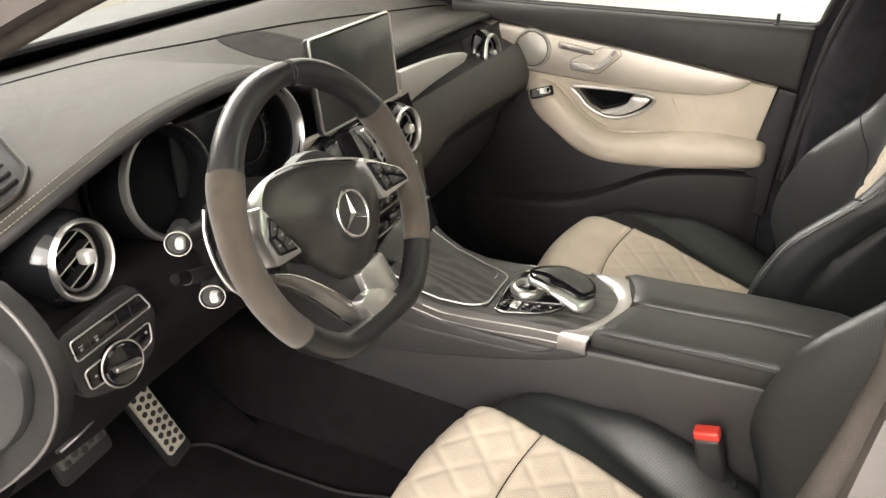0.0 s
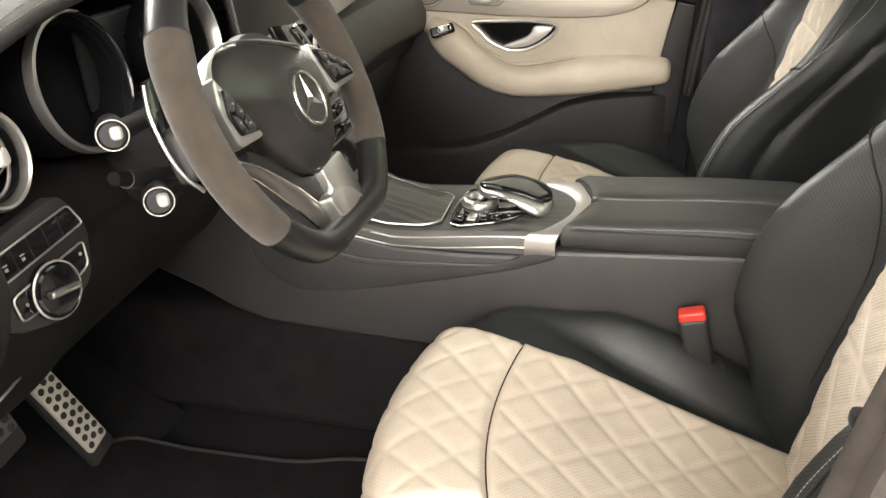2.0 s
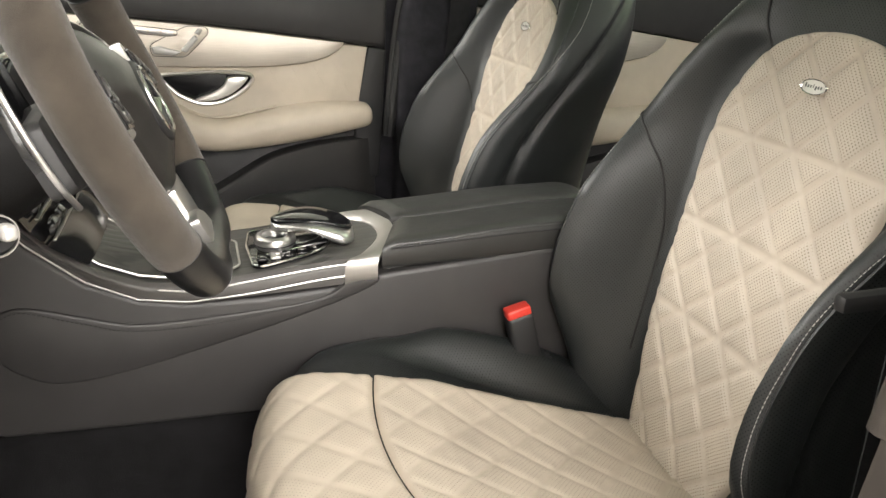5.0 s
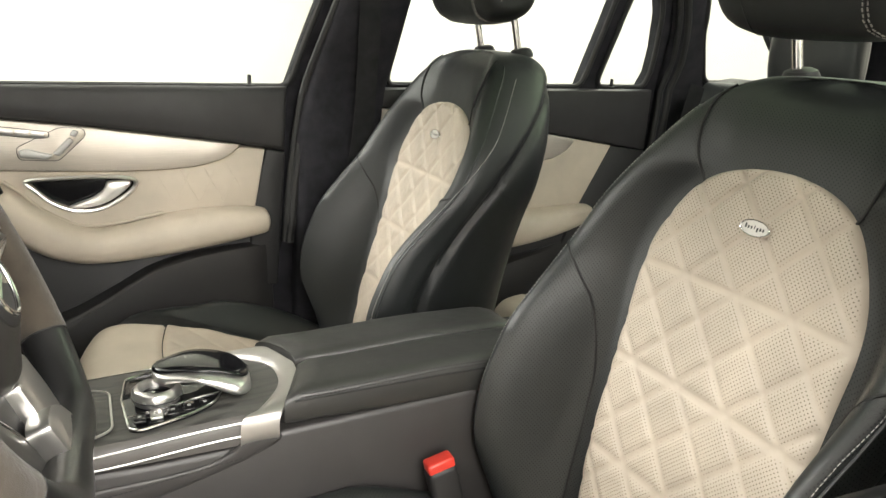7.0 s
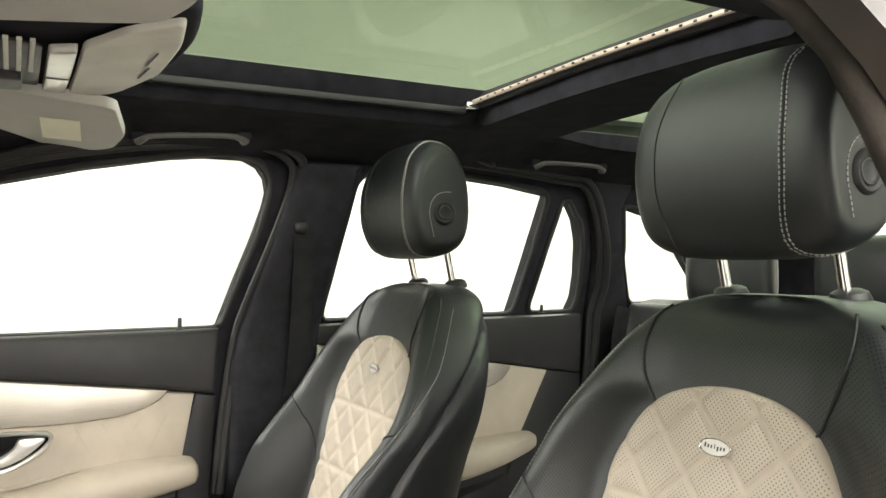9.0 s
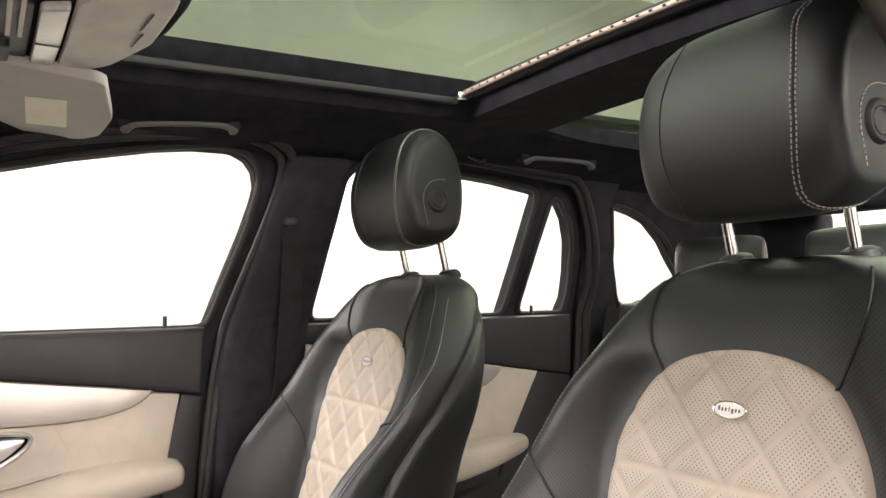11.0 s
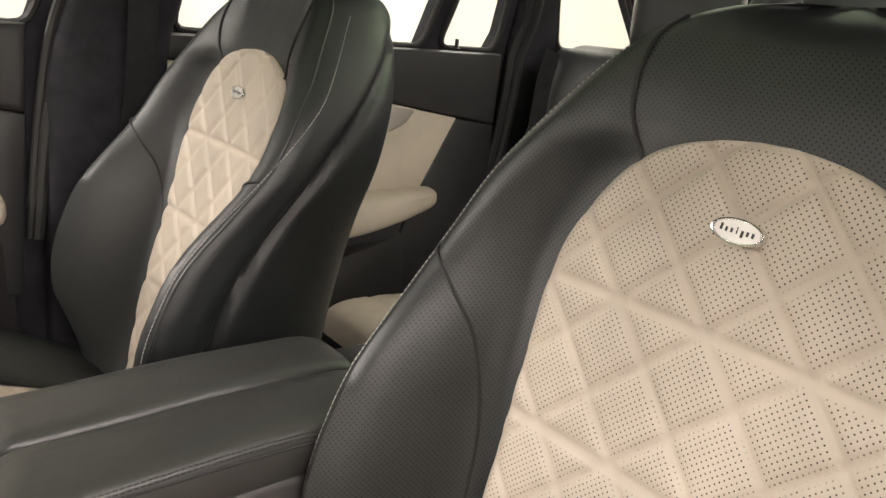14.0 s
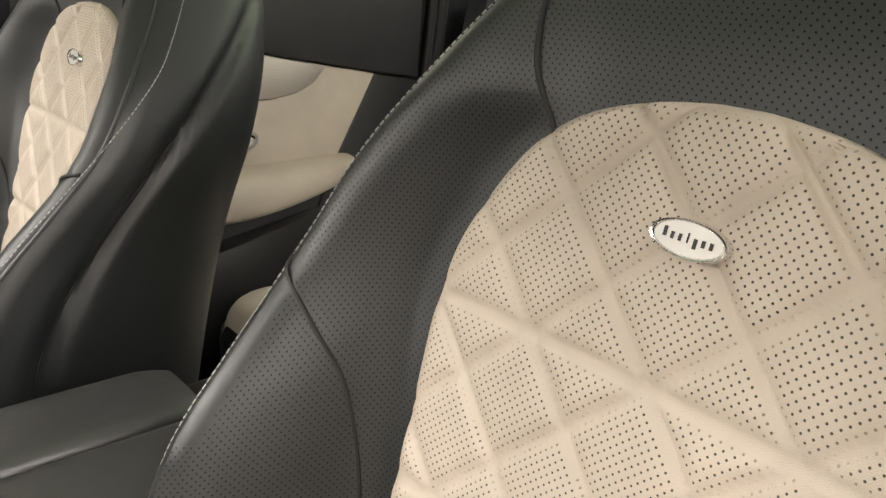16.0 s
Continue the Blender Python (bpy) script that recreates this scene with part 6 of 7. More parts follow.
def pod(outline, face, buttons, lift, sx):
    at = lambda a, b, h: Vector((a, b, h + lift))
    body = part("button_pod", slab(rounded(outline, 0.006), -0.022, 0.024, at, 0.003), M_SILVER, wheel, "satin silver button pod")
    fc = part("button_face", slab(rounded(face, 0.004), 0.0015, 0.0035, at, 0.0012), M_GLOSS, body, "black button face")
    for quad in buttons:
        part("button", slab(rounded(quad, 0.0022), 0.0045, 0.0022, at, 0.0008), M_HUB, fc)
        cx, cy = sum(q[0] for q in quad) / 4, sum(q[1] for q in quad) / 4
        part("mark", box(cx, cy, 0.0072 + lift, 0.0035, 0.0018, 0.0005, 0), M_WHITE_MARK, fc)


pod([(-0.128, 0.050), (-0.142, 0.022), (-0.139, -0.021), (-0.092, -0.0215), (-0.106, 0.004)],
    [(-0.125, 0.036), (-0.137, 0.012), (-0.132, -0.011), (-0.101, -0.015), (-0.113, 0.012)],
    [[(-0.125, 0.030), (-0.1335, 0.014), (-0.1275, 0.012), (-0.1195, 0.022)], [(-0.119, 0.019), (-0.126, 0.010), (-0.120, 0.002), (-0.1135, 0.009)], [(-0.134, 0.010), (-0.1305, -0.007), (-0.1215, -0.009), (-0.1285, 0.008)], [(-0.1190, 0.000), (-0.1125, 0.006), (-0.105, -0.011), (-0.1185, -0.009)]], 0.010, -1)
pod([(0.074, 0.042), (0.094, 0.032), (0.149, 0.004), (0.168, -0.020), (0.088, -0.0225), (0.080, 0.006)],
    [(0.077, 0.033), (0.096, 0.027), (0.138, 0.006), (0.152, -0.0155), (0.094, -0.0145), (0.085, 0.006)],
    [[(0.082, 0.028), (0.099, 0.022), (0.101, 0.012), (0.087, 0.014)], [(0.104, 0.020), (0.121, 0.0115), (0.122, 0.003), (0.106, 0.010)], [(0.125, 0.0095), (0.136, 0.004), (0.142, -0.005), (0.126, 0.000)], [(0.090, 0.008), (0.104, 0.005), (0.107, -0.006), (0.096, -0.009)], [(0.110, 0.003), (0.125, -0.003), (0.144, -0.012), (0.112, -0.010)]], 0.010, 1)
# lower spokes: two silver arms that meet at the plate, with a dark web between
for k, sx in enumerate((-1, 1)):
    part("spoke", slab(rounded([(sx * a, b) for a, b in ((0.085, 0.030), (0.168, 0.022), (0.170, -0.030), (0.085, -0.040))][::sx], 0.010), -0.046, 0.020, flat_at, 0.006), M_SOFT, wheel)
arm_top = catmull([(-0.128, -0.031, 0), (-0.112, -0.039, 0), (-0.094, -0.050, 0), (-0.064, -0.076, 0), (-0.036, -0.107, 0), (-0.018, -0.133, 0), (-0.008, -0.156, 0)], 40)
arm_low = catmull([(-0.130, -0.037, 0), (-0.118, -0.047, 0), (-0.104, -0.058, 0), (-0.082, -0.083, 0), (-0.062, -0.109, 0), (-0.044, -0.135, 0), (-0.026, -0.158, 0)], 40)
rows = []
for p, q in zip(arm_top, arm_low):
    mid = (p + q) / 2
    rows.append([(p.x, p.y, -0.020), (p.x, p.y, -0.010), (0.8 * p.x + 0.2 * q.x, 0.8 * p.y + 0.2 * q.y, -0.0075), (mid.x, mid.y, -0.0085), (q.x, q.y, -0.016), (q.x, q.y, -0.026)])
arm = part("lower_spoke", loft(rows), M_TUBE, wheel, "dark satin silver lower spoke", 50)
part("spoke_edge", tube([(p.x, p.y, -0.0095) for p in arm_top], 0.0016, 6), M_CHROME, arm, "bright spoke edge")
part("spoke_edge", tube([(q.x, q.y, -0.0155) for q in arm_low], 0.0016, 6), M_CHROME, arm, "bright spoke edge")
part("lower_spoke", slab(rounded([(-0.002, -0.088), (0.030, -0.084), (0.056, -0.083), (0.065, -0.118), (0.067, -0.154), (0.036, -0.160), (0.000, -0.122)], 0.006), -0.016, 0.016, flat_at, 0.004), M_SILVER, wheel, "satin silver lower spoke")
part("spoke_web", slab(rounded([(-0.100, -0.026), (-0.060, -0.050), (-0.028, -0.084), (0.020, -0.094), (0.010, -0.130), (-0.010, -0.142), (-0.034, -0.112), (-0.066, -0.078), (-0.104, -0.048)], 0.006), -0.026, 0.014, flat_at, 0.003), M_SOFT, wheel, "black web between the spokes")
pl = part("badge_plate", slab(rounded([(-0.030, -0.1165), (-0.018, -0.1135), (0.004, -0.1145), (0.028, -0.125), (0.051, -0.151), (0.046, -0.156), (-0.016, -0.160)], 0.006), -0.008, 0.017, flat_at, 0.003), M_SILVER, wheel, "silver plate on the lower spoke")
for k in range(7):
    m = pose(-0.006 + 0.0065 * k, -0.1510 + 0.0012 * k, 0.0092, 0, 0, 6)
    part("mark", box(0, 0, 0, 0.0016 if k < 3 else 0.0042, 0.0062, 0.0006, 0, 1, m), M_SOFT, pl)
for sx in (-1, 1):
    part("shift_paddle", slab([(sx * a, b) for a, b in ((0.110, 0.075), (0.150, 0.070), (0.168, 0.040), (0.172, 0.005), (0.166, -0.022), (0.150, -0.040), (0.110, -0.030))][::sx], -0.046, 0.007, flat_at, 0.002), M_GLOSS, wheel, "gloss black shift paddle")
    part("paddle_edge", tube(catmull([(sx * 0.160, 0.066, -0.036), (sx * 0.173, 0.040, -0.036), (sx * 0.177, 0.006, -0.036), (sx * 0.171, -0.022, -0.036), (sx * 0.156, -0.042, -0.037)], 24), 0.0024, 8), M_SILVER, wheel, "silver paddle edge")
# round emblem: ring and three arms
ring = part("emblem", tube([(0.031 * math.cos(a), 0.031 * math.sin(a), 0.0) for a in [2 * math.pi * k / 48 for k in range(48)]], 0.0023, 10, True), M_CHROME, wheel, "round chrome emblem")
ring.matrix_basis = pose(0.0, -0.0122, 0.0246) @ Matrix.Diagonal((0.93, 0.93, 1, 1))
part("emblem_seat", lathe([(0.0335, 0.0), (0.036, -0.0005), (0.040, -0.003), (0.0405, -0.006), (0.0335, -0.006), (0.0335, 0.0)], 40), M_SOFT, ring)
part("emblem_disc", lathe([(0, -0.001), (0.030, -0.001), (0.030, -0.004), (0, -0.004)], 36), M_PLASTIC, ring)
for a in (90, 210, 330):
    bm = bmesh.new()
    v = [bm.verts.new(p) for p in ((-0.0048, 0, 0), (0.0048, 0, 0), (0, 0.030, 0.0005), (0, 0, 0.0045), (0, -0.003, 0.0))]
    for f in ((0, 3, 2), (3, 1, 2), (0, 4, 3), (4, 1, 3), (0, 2, 1, 4)):
        bm.faces.new([v[i] for i in f])
    part("emblem_arm", solid(bm, pose(0, 0, 0, 0, 0, a - 90)), M_CHROME, ring, "", 20)
# column and stalks
column = thing("steering_column", "black steering column cowl with two control stalks", "steering column")
part("cowl", tube([(-0.37, 0.07, 0.985), (-0.37, 0.14, 0.955), (-0.37, 0.30, 0.90)], [0.045, 0.06, 0.075], 24), M_LOWER, column)


def stalk(a, b, label):
    s = part("stalk", tube(catmull([(-0.42, 0.13, a[2] - 0.01), (0.5 * (a[0] - 0.42), 0.13, a[2] - 0.006), a], 14), [0.010] * 14, 12), M_SOFT, column, label)
    d = Vector((-0.75, -0.62, 0.1)).normalized()
    mm = frame_to(a, (0, 0, 1), d) @ Matrix.Diagonal((0.88, 0.88, 0.95, 1))
    part("stalk_barrel", lathe([(0, 0.004), (0.013, 0.004), (0.0165, 0.0), (0.017, -0.02), (0.014, -0.05), (0, -0.05)], 24, mm), M_SOFT, s)
    part("stalk_ring", lathe([(0.0158, 0.0045), (0.0170, 0.0045), (0.0172, 0.002), (0.0156, 0.002), (0.0158, 0.0045)], 36, mm), M_SILVER, s)
    part("stalk_button", box(0.003, -0.004, 0.010, 0.0135, 0.0130, 0.018, 0.0048, 4, mm), M_BRIGHT, s, "silver push button")


stalk((-0.553, 0.119, 1.012), 0, "black control stalk with silver tip")
stalk((-0.538, 0.096, 0.940), 0, "black cruise control stalk with silver tip")

third = part("stalk", tube([(-0.47, 0.13, 0.938), (-0.53, 0.12, 0.958), (-0.555, 0.115, 0.968)], 0.009, 12), M_SOFT, column, "black column adjuster stalk")
part("stalk_barrel", tube([(-0.535, 0.118, 0.960), (-0.555, 0.115, 0.969), (-0.574, 0.112, 0.977)], [0.0075, 0.008, 0.0065], 18), M_CARPET, third, "ribbed black stalk end")
gear = part("selector_stalk", tube(catmull([(-0.33, 0.12, 0.972), (-0.25, 0.125, 0.990), (-0.16, 0.13, 1.004)], 16), [0.014] * 8 + [0.0155, 0.017, 0.018, 0.0185, 0.0185, 0.018, 0.016, 0.012], 14, False, 0.8), M_SOFT, column, "black selector stalk with silver trim")
part("selector_ring", tube([(-0.190 + 0.006 * math.sin(a), 0.128 + 0.0195 * math.cos(a), 1.000 + 0.0185 * math.sin(a)) for a in [2 * math.pi * k / 24 for k in range(24)]], 0.0022, 6, True), M_SILVER, gear)
part("selector_end", solid(dome_block(0.016, 0.017, 0.017), pose(-0.158, 0.124, 1.004)), M_GREY, gear, "grey push button end")
lever = thing("bonnet_release", "black release lever with silver edge under the dashboard", "release lever")
part("grip", tube(catmull([(-0.690, 0.24, 0.768), (-0.665, 0.235, 0.775), (-0.639, 0.24, 0.776)], 12), 0.010, 10, False, 0.6), M_SOFT, lever)
part("edge", tube(catmull([(-0.690, 0.228, 0.771), (-0.665, 0.223, 0.779), (-0.639, 0.228, 0.780)], 12), 0.0016, 6), M_SILVER, lever)

# pedals
def foot_pedal(name, label, c, x_axis, half, cols, rows, mat, arm):
    pedal = thing(name, label, "pedal", None, "foot pedals")
    pm = frame_to(c, x_axis, (0, -0.97, 0.26))
    w, h = half
    plate_ob = part("pedal_plate", solid(slab(rounded([(-w, -h), (w, -h), (w, h), (-w, h)], 0.008), 0, 0.008, lambda a, b, k: pm @ Vector((a, b, k)), 0.003)), mat, pedal, "metal pedal plate")
    for i in range(cols):
        for j in range(rows):
            a, b = (i + 0.5) / cols * 2 - 1, (j + 0.35 + 0.4 * (i % 2)) / rows * 2 - 1
            part("stud", lathe([(0, 0.0095), (0.0046, 0.0095), (0.0060, 0.0088), (0.0060, 0.006), (0, 0.006)], 12, pm @ pose(a * w * 0.92, b * h * 0.92, 0)), M_RUBBER, plate_ob, "round black rubber stud")
    part("pedal_surround", solid(slab(rounded([(-w - 0.006, -h - 0.03), (w + 0.006, -h - 0.03), (w + 0.006, h + 0.005), (-w - 0.006, h + 0.005)], 0.012), -0.012, 0.011, lambda a, b, k: pm @ Vector((a, b, k)), 0.003)), M_RUBBER, pedal, "black rubber pedal body")
    part("pedal_arm", tube(catmull(arm, 12), 0.012, 8), M_SOFT, pedal)


foot_pedal("accelerator_pedal", "metal accelerator pedal with round black studs", (-0.327, 0.52, 0.437), (1, 0, 0.24), (0.024, 0.084), 3, 8, M_STEEL, [(-0.33, 0.55, 0.48), (-0.34, 0.60, 0.58), (-0.34, 0.62, 0.70)])
foot_pedal("brake_pedal", "dark brake pedal with round studs in the footwell", (-0.525, 0.46, 0.565), (1, 0, 0.08), (0.045, 0.026), 5, 3, M_GREY, [(-0.515, 0.49, 0.57), (-0.51, 0.55, 0.64), (-0.50, 0.62, 0.74)])

# ---------- centre console ----------
console = thing("centre_console", "dark centre console with black ash cover and silver trim", "centre console", pose(-0.038, 0, 0) @ Matrix.Diagonal((0.72, 1, 1, 1)))


def deck_z(y):
    """Height of the console's deck along the car."""
    return lerp_table([(-0.32, 0.740), (-0.25, 0.737), (-0.2, 0.733), (-0.1, 0.725), (0.0, 0.719), (0.05, 0.727), (0.10, 0.750), (0.15, 0.79), (0.19, 0.845), (0.22, 0.90)], y)


def deck_half(y):
    return lerp_table([(-0.30, 0.127), (-0.05, 0.128), (0.08, 0.135), (0.2, 0.165)], y)


side_outline = [(-0.66, 0.50), (-0.66, 0.70), (-0.50, 0.724), (-0.255, 0.709), (-0.20, 0.697), (-0.10, 0.692), (0.0, 0.694), (0.06, 0.706), (0.12, 0.735), (0.18, 0.79), (0.23, 0.86), (0.45, 0.86), (0.46, 0.62), (0.355, 0.578), (0.30, 0.548), (0.24, 0.530), (0.10, 0.523), (-0.2, 0.515)]
for sx in (-1, 1):
    part("side_panel", slab(side_outline, 0, 0.03, lambda y, z, h: Vector((sx * (0.106 + h + 0.22 * max(0.0, 0.55 - z) * 0.4), y, z)), 0.008), M_CONSOLE, console, "dark grey side panel", 50)
    pad = smooth_outline([(0.247, 0.675), (0.235, 0.698), (0.196, 0.711), (0.13, 0.692), (0.063, 0.673), (-0.046, 0.674), (-0.149, 0.680), (-0.19, 0.692), (-0.206, 0.706), (-0.230, 0.709), (-0.250, 0.704), (-0.240, 0.693), (-0.174, 0.669), (-0.044, 0.635), (0.084, 0.607), (0.167, 0.600), (0.214, 0.622), (0.236, 0.650)], 110)
    part("knee_pad", slab(pad, 0.027, 0.007, lambda y, z, h: Vector((sx * (0.106 + h), y, z)), 0.004), M_CONSOLE, console, "padded grey knee rest", 50)
    part("pad_seam", tube([(sx * 0.1335, y, z) for y, z in pad], 0.0022, 6, True), M_DARK_THREAD, console)
    stitches("stitching", [(sx * 0.1445, y, z) for y, z in [(p.x, p.y) for p in catmull([(0.225, 0.699, 0), (0.193, 0.706, 0), (0.13, 0.684, 0), (0.064, 0.665, 0), (-0.05, 0.666, 0), (-0.15, 0.679, 0), (-0.205, 0.686, 0)], 60)]], M_DARK_THREAD, console)
    # upper flank, between the two bright strips
    flank = []
    for k in range(41):
        y = -0.235 + 0.475 * k / 40
        z, hw = deck_z(y), deck_half(y)
        low = lerp_table([(-0.2, 0.700), (0.0, 0.694), (0.06, 0.704), (0.12, 0.735), (0.18, 0.79), (0.24, 0.87)], y)
        flank.append([(sx * 0.137, y, low), (sx * 0.139, y, low + 0.35 * (z - low)), (sx * (hw + 0.008), y, z - 0.006), (sx * (hw - 0.002), y, z + 0.001)])
    part("flank", loft([catmull(r, 10) for r in flank], False), M_GREY, console, "dark grey flank", 60)
    for dz, r in ((0.018, 0.0013), (0.0035, 0.0012)):
        line = []
        for k in range(36):
            y = -0.208 + 0.408 * k / 35
            z, hw = deck_z(y), deck_half(y)
            low = lerp_table([(-0.2, 0.700), (0.0, 0.694), (0.06, 0.704), (0.12, 0.735), (0.18, 0.79), (0.24, 0.87)], y)
            line.append((sx * 0.1395, y, low + dz * (1 + 0.6 * smoothstep(0.0, -0.2, y) * (1 if dz > 0.01 else 0)) + (0.0085 * smoothstep(-0.05, -0.2, y) if dz < 0.01 else 0.0)))
        part("trim_strip", tube(line, r, 8), M_SILVER, console, "polished silver strip")
part("tunnel", box(0, 0.12, 0.41, 0.25, 1.51, 0.24, 0.04, 4), M_CARPET, console, "black carpeted tunnel side")
deck = sheet(60, 24, lambda u, v: ((2 * v - 1) * deck_half(-0.32 + 0.54 * u), -0.32 + 0.54 * u, deck_z(-0.32 + 0.54 * u)))
part("deck", deck, M_WOOD, console, "open-pore black ash deck", 60)


def on_deck(x, y, h):
    return Vector((x, y, deck_z(y) + h))


cover = rounded([(0.115, 0.115), (0.105, 0.02), (0.07, -0.045), (0.05, -0.066), (-0.088, -0.068), (-0.108, -0.045), (-0.120, 0.115)], 0.014)
lid_cover = part("stowage_cover", slab(straight(cover, 3), 0.0005, 0.003, on_deck, 0.001), M_WOOD, console, "black ash stowage cover")
part("cover_trim", tube([on_deck(x, y, 0.0035) for x, y in straight(cover, 3)], 0.0016, 6, True), M_SILVER, lid_cover, "silver cover edging")
part("cover_pull", box(0.0, -0.046, deck_z(-0.046) + 0.004, 0.10, 0.003, 0.003, 0.001), M_SILVER, lid_cover)

# silver cross trim ahead of the armrest: a crescent on top that folds down over both flanks
cross = []
for k in range(97):
    q = radians(-90 + 180 * k / 96)
    x = 0.143 * math.copysign(abs(math.sin(q)) ** 0.55, q)
    z = 0.7075 + 0.0405 * max(0.0, math.cos(q)) ** 0.42
    bow = (abs(x) / 0.143) ** 2.2
    yf, yr = -0.266 + 0.063 * bow + 0.012 * smoothstep(0.02, 0.12, x), -0.289 + 0.041 * bow
    low = 0.009 * (1 - smoothstep(0.115, 0.14, abs(x)))
    cross.append([(x, yf, z - low), (x, 0.7 * yf + 0.3 * yr, z - 0.35 * low), (x, 0.35 * yf + 0.65 * yr, z), (x, yr, z + 0.0005), (x * 0.955, yr, z - 0.008), (x * 0.955, yf, z - 0.014)])
part("cross_trim", loft(cross), M_CROSS, console, "satin silver cross trim", 40)

# rotary controller with hand rest
ctl = thing("controller", "silver rotary controller with gloss black hand rest", "controller")
base = rounded([(0.026, -0.086), (-0.035, -0.079), (-0.112, -0.085), (-0.119, -0.098), (-0.106, -0.153), (-0.090, -0.180), (-0.064, -0.195), (-0.010, -0.195), (0.030, -0.150)], 0.010)
DZ = deck_z(-0.14)
cb = part("base_plate", slab(straight(base, 2), 0.001, 0.004, on_deck, 0.001), M_PIANO, ctl, "gloss black button plate")
part("base_edge", tube([on_deck(x, y, 0.005) for x, y in straight(base, 2)], 0.0017, 6, True), M_CHROME, cb, "bright plate edging")
part("inner_edge", tube(catmull([on_deck(x, y, 0.0055) for x, y in ((-0.083, -0.084), (-0.077, -0.128), (-0.070, -0.162), (-0.066, -0.190))], 16), 0.0014, 6), M_CHROME, cb)
for k in range(5):
    bx, by = -0.099 + 0.004 * k, -0.097 - 0.0185 * k
    button = part("button", box(bx, by, DZ + 0.006, 0.021, 0.014, 0.004, 0.0016, 2), M_SILVER if k == 1 else M_GLOSS, cb)
    part("mark", box(bx, by, DZ + 0.0083, 0.004, 0.004, 0.0005, 0), M_WHITE_MARK, button)
kp = pose(-0.052, -0.119, DZ + 0.004)
knob_ring = part("rotary_knob", lathe([(0.0165, 0.008), (0.0185, 0.0165), (0.021, 0.0185), (0.0255, 0.0175), (0.0280, 0.0145), (0.0290, 0.0095), (0.0280, 0.0045), (0.0265, 0.0), (0.0165, 0.0), (0.0165, 0.008)], 48, kp), M_SILVER, ctl, "satin silver ring of the rotary knob")
part("knob_top", lathe([(0, 0.011), (0.012, 0.0115), (0.0168, 0.0095), (0.0168, 0.006), (0, 0.006)], 36, kp), M_PIANO, knob_ring, "gloss black knob centre")
part("knob_groove", tube([kp @ Vector((0.0288 * math.cos(a), 0.0288 * math.sin(a), 0.0065)) for a in [2 * math.pi * k / 40 for k in range(40)]], 0.0009, 6, True), M_SOFT, knob_ring)
rest, frame_rings = [], []
ring = [(math.copysign(abs(math.cos(a)) ** 0.7, math.cos(a)), math.copysign(abs(math.sin(a)) ** 0.8, math.sin(a))) for a in [2 * math.pi * j / 24 for j in range(24)]]
for k in range(29):
    u = k / 28
    y = -0.116 - 0.114 * u
    z = DZ + 0.030 + 0.012 * math.sin(math.pi * min(1.0, 0.15 + 0.75 * u)) - 0.012 * u ** 3
    round_off = math.sqrt(max(0.03, 1 - max(0.0, (0.14 - u) / 0.14) ** 2)) * math.sqrt(max(0.03, 1 - max(0.0, (u - 0.80) / 0.20) ** 2))
    w = (0.019 + 0.016 * smoothstep(0.0, 0.5, u)) * round_off
    xm = -0.033 - 0.004 * u
    low = DZ + 0.004 + (z - 0.014 - DZ - 0.004) * (1 - smoothstep(0.40, 0.88, u))
    mid, tall = (z - 0.001 + low) / 2, (z - 0.001 - low) / 2
    rest.append([(xm + w * c, y, z + 0.0045 * t) for c, t in ring])
    frame_rings.append([(xm - 0.002 + (w + 0.0055) * c - 0.012 * u * (1 - t) * 0.5, y, mid + tall * t) for c, t in ring])
part("hand_rest", loft(rest), M_PIANO, ctl, "gloss black touch hand rest", 60)
part("hand_rest_frame", loft(frame_rings), M_SILVER, ctl, "satin silver hand rest arm", 60)

# split armrest lid
armrest = thing("armrest", "black leather armrest lid with stitched sides on the console", "armrest", pose(-0.038, 0, 0) @ Matrix.Diagonal((0.72, 1, 1, 1)))


def lid(x0, x1, label):
    rows = []
    for k in range(25):
        y = -0.251 - 0.362 * k / 24
        endf = min(1.0, k / 1.0, (24 - k) / 1.5)
        top = 0.757 + 0.010 * smoothstep(-0.27, -0.5, y) - 0.007 * (1 - endf)
        ring = []
        for j in range(28):
            a = 2 * math.pi * j / 28
            c, s = math.cos(a), math.sin(a)
            c, s = math.copysign(abs(c) ** 0.42, c), math.copysign(abs(s) ** 0.42, s)
            x = (x0 + x1) / 2 + (x1 - x0) / 2 * c * (0.985 + 0.015 * endf)
            front = 0.040 * (1 - min(1.0, abs(x) / 0.14) ** 2.2) * (1 - k / 24)
            z = (top + 0.711) / 2 + (top - 0.711) / 2 * s + 0.004 * (1 - (x / 0.135) ** 2)
            ring.append((x, y - front, z))
        rows.append(ring)
    return part("lid", loft(rows), M_ARMREST, armrest, label, 60)


lid(-0.134, -0.004, "black leather lid half")
lid(0.0, 0.134, "black leather lid half")
for sx, z in ((-0.1345, 0.7525), (-0.1345, 0.7485)):
    stitches("stitching", [(sx, -0.275 - 0.33 * k / 30, z + 0.010 * smoothstep(0, 20, k)) for k in range(31)], M_DARK_THREAD, armrest, 0.005, 0.0036, 0.0008)
part("lid_crease", tube([(-0.1342, -0.268, 0.7445), (-0.1345, -0.45, 0.751), (-0.1342, -0.608, 0.753)], 0.0016, 6), M_DARK_THREAD, armrest)
part("box_body", box(0, -0.45, 0.55, 0.235, 0.40, 0.345, 0.02, 3), M_PLASTIC, console, "dark grey console box")
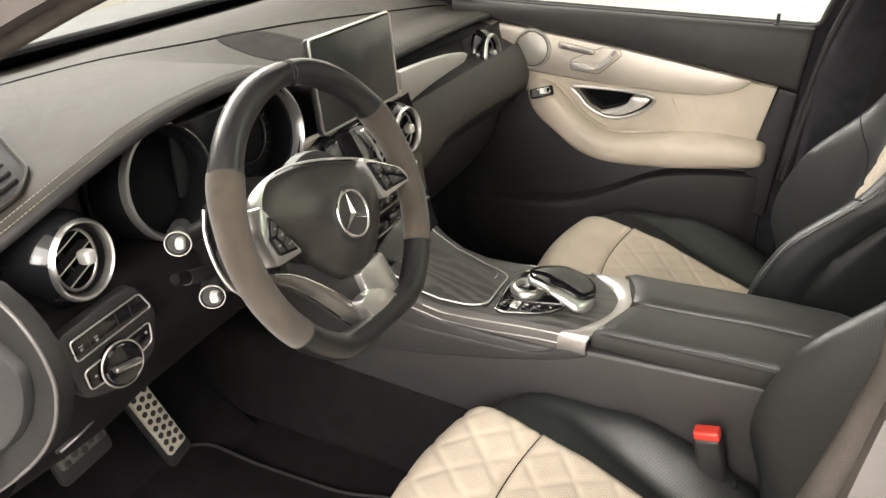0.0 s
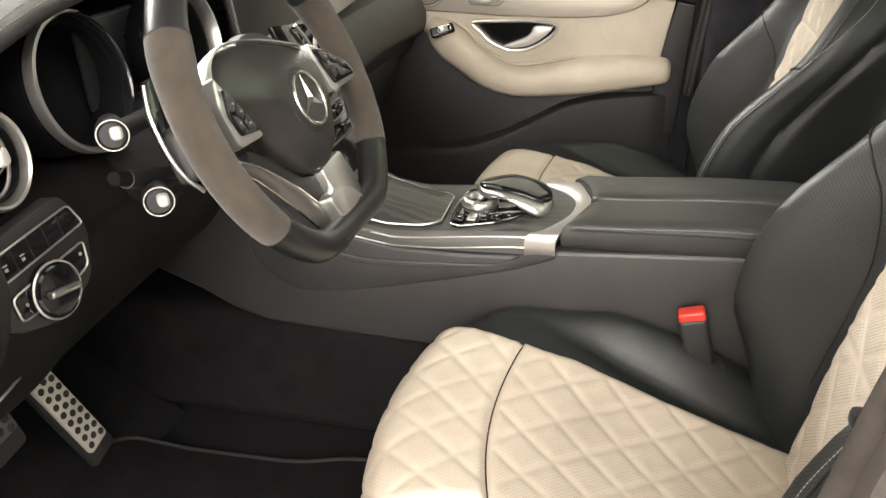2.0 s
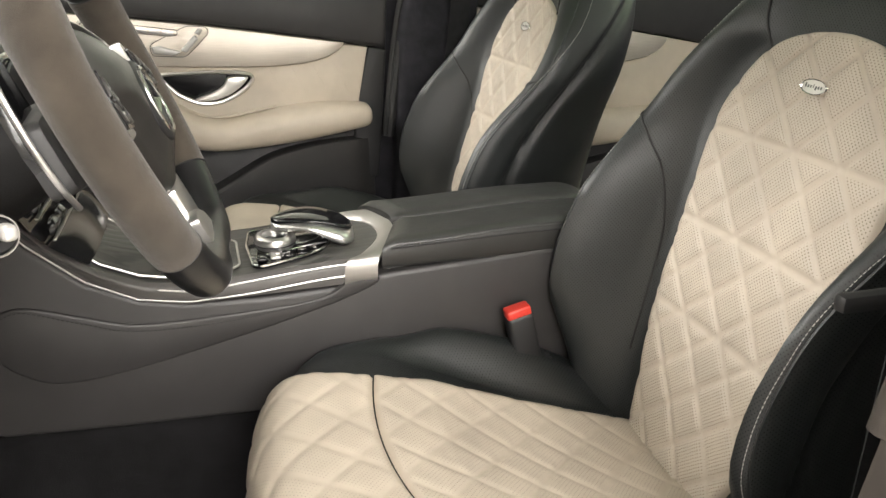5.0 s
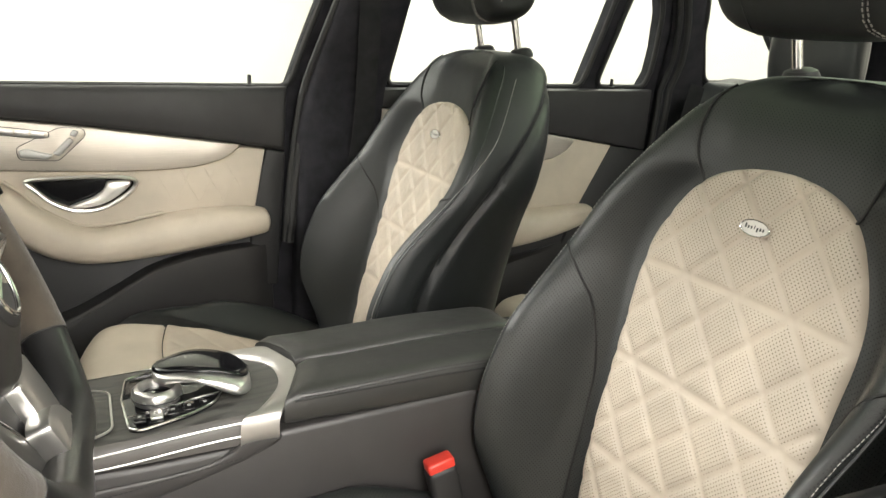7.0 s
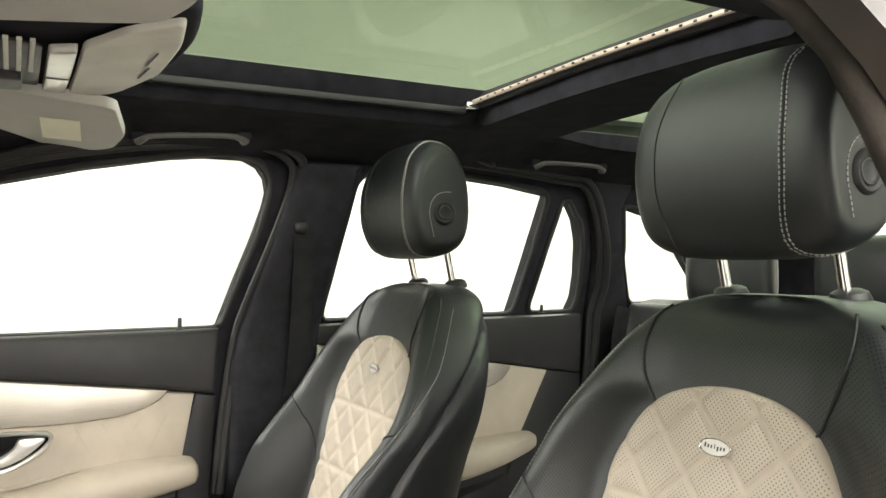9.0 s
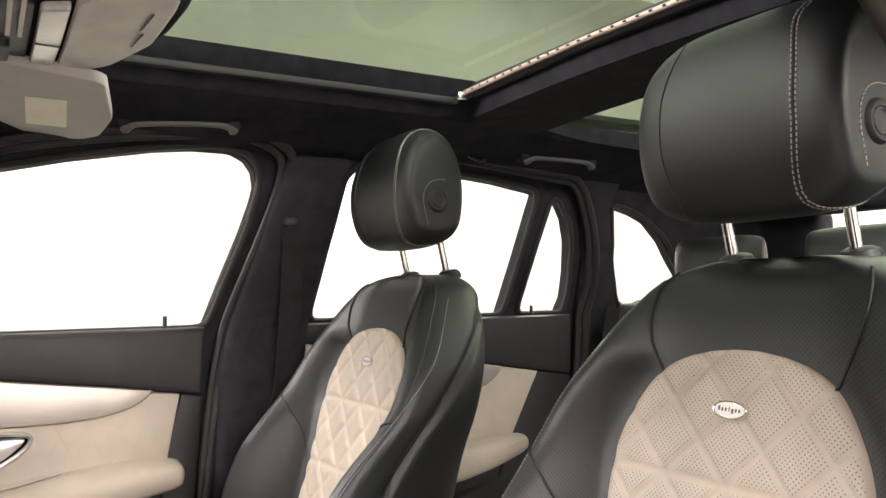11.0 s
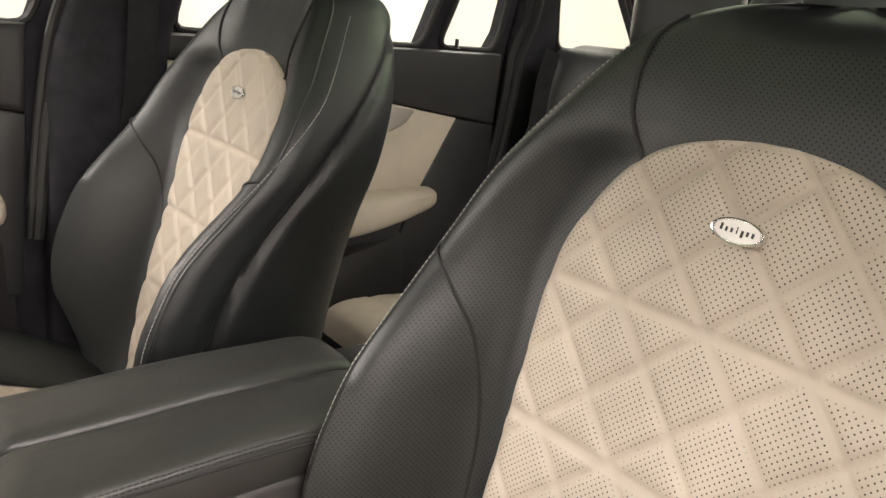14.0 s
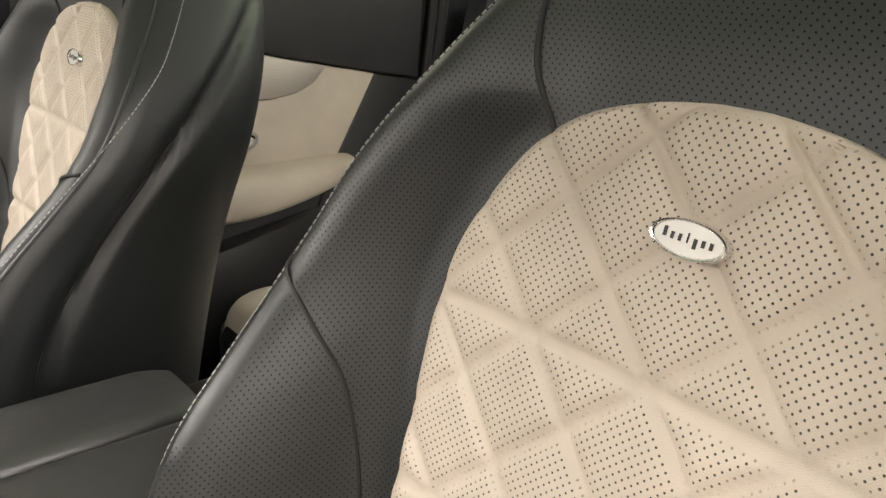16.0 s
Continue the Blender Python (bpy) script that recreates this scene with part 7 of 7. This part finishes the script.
part("rear_trim", box(0, -0.650, 0.722, 0.235, 0.07, 0.05, 0.018, 4), M_SOFT, console, "dark grey rear console cap")
part("rear_vent", box(0, -0.66, 0.58, 0.2, 0.06, 0.26, 0.02, 3), M_SOFT, console)

# centre stack between vents and deck
stack = catmull_rows([[(-w - 0.036, y, z), (-w * 0.6 - 0.036, y - 0.004, z), (-0.036, y - 0.006, z), (w * 0.6 - 0.036, y - 0.004, z), (w - 0.036, y, z)] for w, y, z in ((0.175, 0.205, 0.985), (0.172, 0.185, 0.93), (0.168, 0.176, 0.88), (0.155, 0.165, 0.84), (0.135, 0.145, 0.80), (0.105, 0.11, 0.762))], 24)
part("stack_panel", loft([catmull(r, 16) for r in stack], False), M_PIANO, dash, "gloss black centre stack", 60)
for row_z, row_y, n, w in ((0.868, 0.166, 6, 0.036), (0.842, 0.158, 7, 0.03), (0.815, 0.143, 5, 0.04)):
    for k in range(n):
        x = (k - (n - 1) / 2) * (0.25 / n) - 0.036
        part("stack_button", box(0, 0, 0, w, 0.012, 0.016, 0.003, 2, pose(x, row_y, row_z, 15)), M_SILVER if row_z > 0.86 and k in (0, 5) else M_GLOSS, dash)
    part("stack_strip", box(-0.036, row_y - 0.004, row_z - 0.0115, 0.25, 0.004, 0.0025, 0.001), M_SILVER, dash)

# ---------- rear bench ----------
bench = thing("rear_bench", "black leather rear bench with beige quilted cushions", "rear seat")
for x0, x1 in ((-0.60, -0.14), (0.14, 0.60)):
    xm, hw = (x0 + x1) / 2, (x1 - x0) / 2

    def rc(u, v, xm=xm, hw=hw):
        y = -0.905 - 0.52 * u
        x = xm + hw * (2 * v - 1)
        e = min(1.0, u / 0.10)
        z = 0.515 + 0.055 * math.sqrt(max(0, 1 - (1 - e) ** 2)) - 0.03 * u - 0.03 * max(0.0, 1 - (hw - abs(x - xm)) / 0.03) ** 2 + 0.007 * quilt(x - xm, y + 1.2)[0] * min(1, (hw - abs(x - xm)) / 0.01) * smoothstep(0.05, 0.18, u)
        return (x, y, z, x, y, 0.0)

    part("cushion_centre", sheet(50, 50, rc), M_BEIGE_PUNCHED, bench, "quilted beige leather cushion", 80)
part("cushion", box(0, -1.205, 0.44, 1.30, 0.60, 0.16, 0.05, 5), M_BLACK, bench, "black leather bench cushion")
backs = catmull_rows([[(x, -1.44 + d, 0.58), (x, -1.455 + d, 0.72), (x, -1.51 + d, 0.92), (x, -1.555 + d, 1.045), (x, -1.60 + d, 1.068), (x, -1.66, 1.03), (x, -1.66, 0.58)] for x, d in ((-0.67, 0.03), (-0.5, 0.02), (-0.37, -0.01), (-0.2, 0.02), (0.0, 0.03), (0.2, 0.02), (0.37, -0.01), (0.5, 0.02), (0.67, 0.03))], 50)
part("backrest", loft([catmull(r, 30) for r in backs], False), M_BLACK, bench, "black leather rear backrest", 60)
for x in (-0.39, 0.02, 0.385):
    ring_set = []
    for k in range(15):
        s = -1 + k / 7
        xx = 0.125 * math.copysign(1 - (1 - abs(s)) ** 1.7, s)
        f = (1 - min(1, abs(xx) / 0.1255) ** 4) ** 0.5 * 0.9 + 0.1
        ring_set.append([(x + xx, -1.60 + 0.05 * f * math.copysign(abs(math.cos(a)) ** 0.7, math.cos(a)), 1.150 + 0.082 * (0.8 + 0.2 * f) * math.copysign(abs(math.sin(a)) ** 0.7, math.sin(a))) for a in [2 * math.pi * j / 24 for j in range(24)]])
    part("head_restraint", loft(ring_set), M_BLACK, bench, "black leather rear head restraint", 70)
    for d in (-0.05, 0.05):
        part("post", tube([(x + d, -1.605, 1.05), (x + d, -1.602, 1.10)], 0.006, 10), M_CHROME, bench)
strap([(0.640, -1.49, 1.06), (0.632, -1.465, 0.98), (0.622, -1.45, 0.90), (0.60, -1.42, 0.75), (0.57, -1.40, 0.66)], 0.046, "belt_webbing", bench)
tagged(part("parcel_shelf", box(0, -1.88, 1.02, 1.3, 0.42, 0.012, 0.004), M_CARPET), "black luggage cover behind the rear bench", "luggage cover", kind="structure")

# ---------- showroom round the car ----------
tagged(part("ground", box(0, 0, -0.05, 14, 14, 0.1, 0), M_FLOOR), "grey resin showroom floor", "floor", kind="structure")
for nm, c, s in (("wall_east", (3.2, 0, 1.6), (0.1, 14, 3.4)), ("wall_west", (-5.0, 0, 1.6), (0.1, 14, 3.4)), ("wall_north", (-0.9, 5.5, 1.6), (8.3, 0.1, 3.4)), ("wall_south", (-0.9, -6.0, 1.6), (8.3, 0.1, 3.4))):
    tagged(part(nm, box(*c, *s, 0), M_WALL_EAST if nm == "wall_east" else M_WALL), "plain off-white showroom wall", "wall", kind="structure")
tagged(part("ceiling_room", box(-0.9, 0, 3.25, 8.3, 14, 0.1, 0), M_CEILING), "plain white showroom ceiling with added even glow", "ceiling", kind="structure")
for x, y in ((1.9, -2.1), (1.9, 0.4), (-0.6, -3.2)):
    lp = thing("light_panel", "bright square light panel in the showroom ceiling", "light panel", None, "ceiling light panels")
    part("diffuser", box(x, y, 3.19, 0.55, 0.55, 0.02, 0.005), M_ROOM_LIGHT, lp)
    part("frame", tube([(x + a, y + b, 3.185) for a, b in rounded([(-0.29, -0.29), (0.29, -0.29), (0.29, 0.29), (-0.29, 0.29)], 0.02)], 0.015, 6, True), M_WALL, lp)
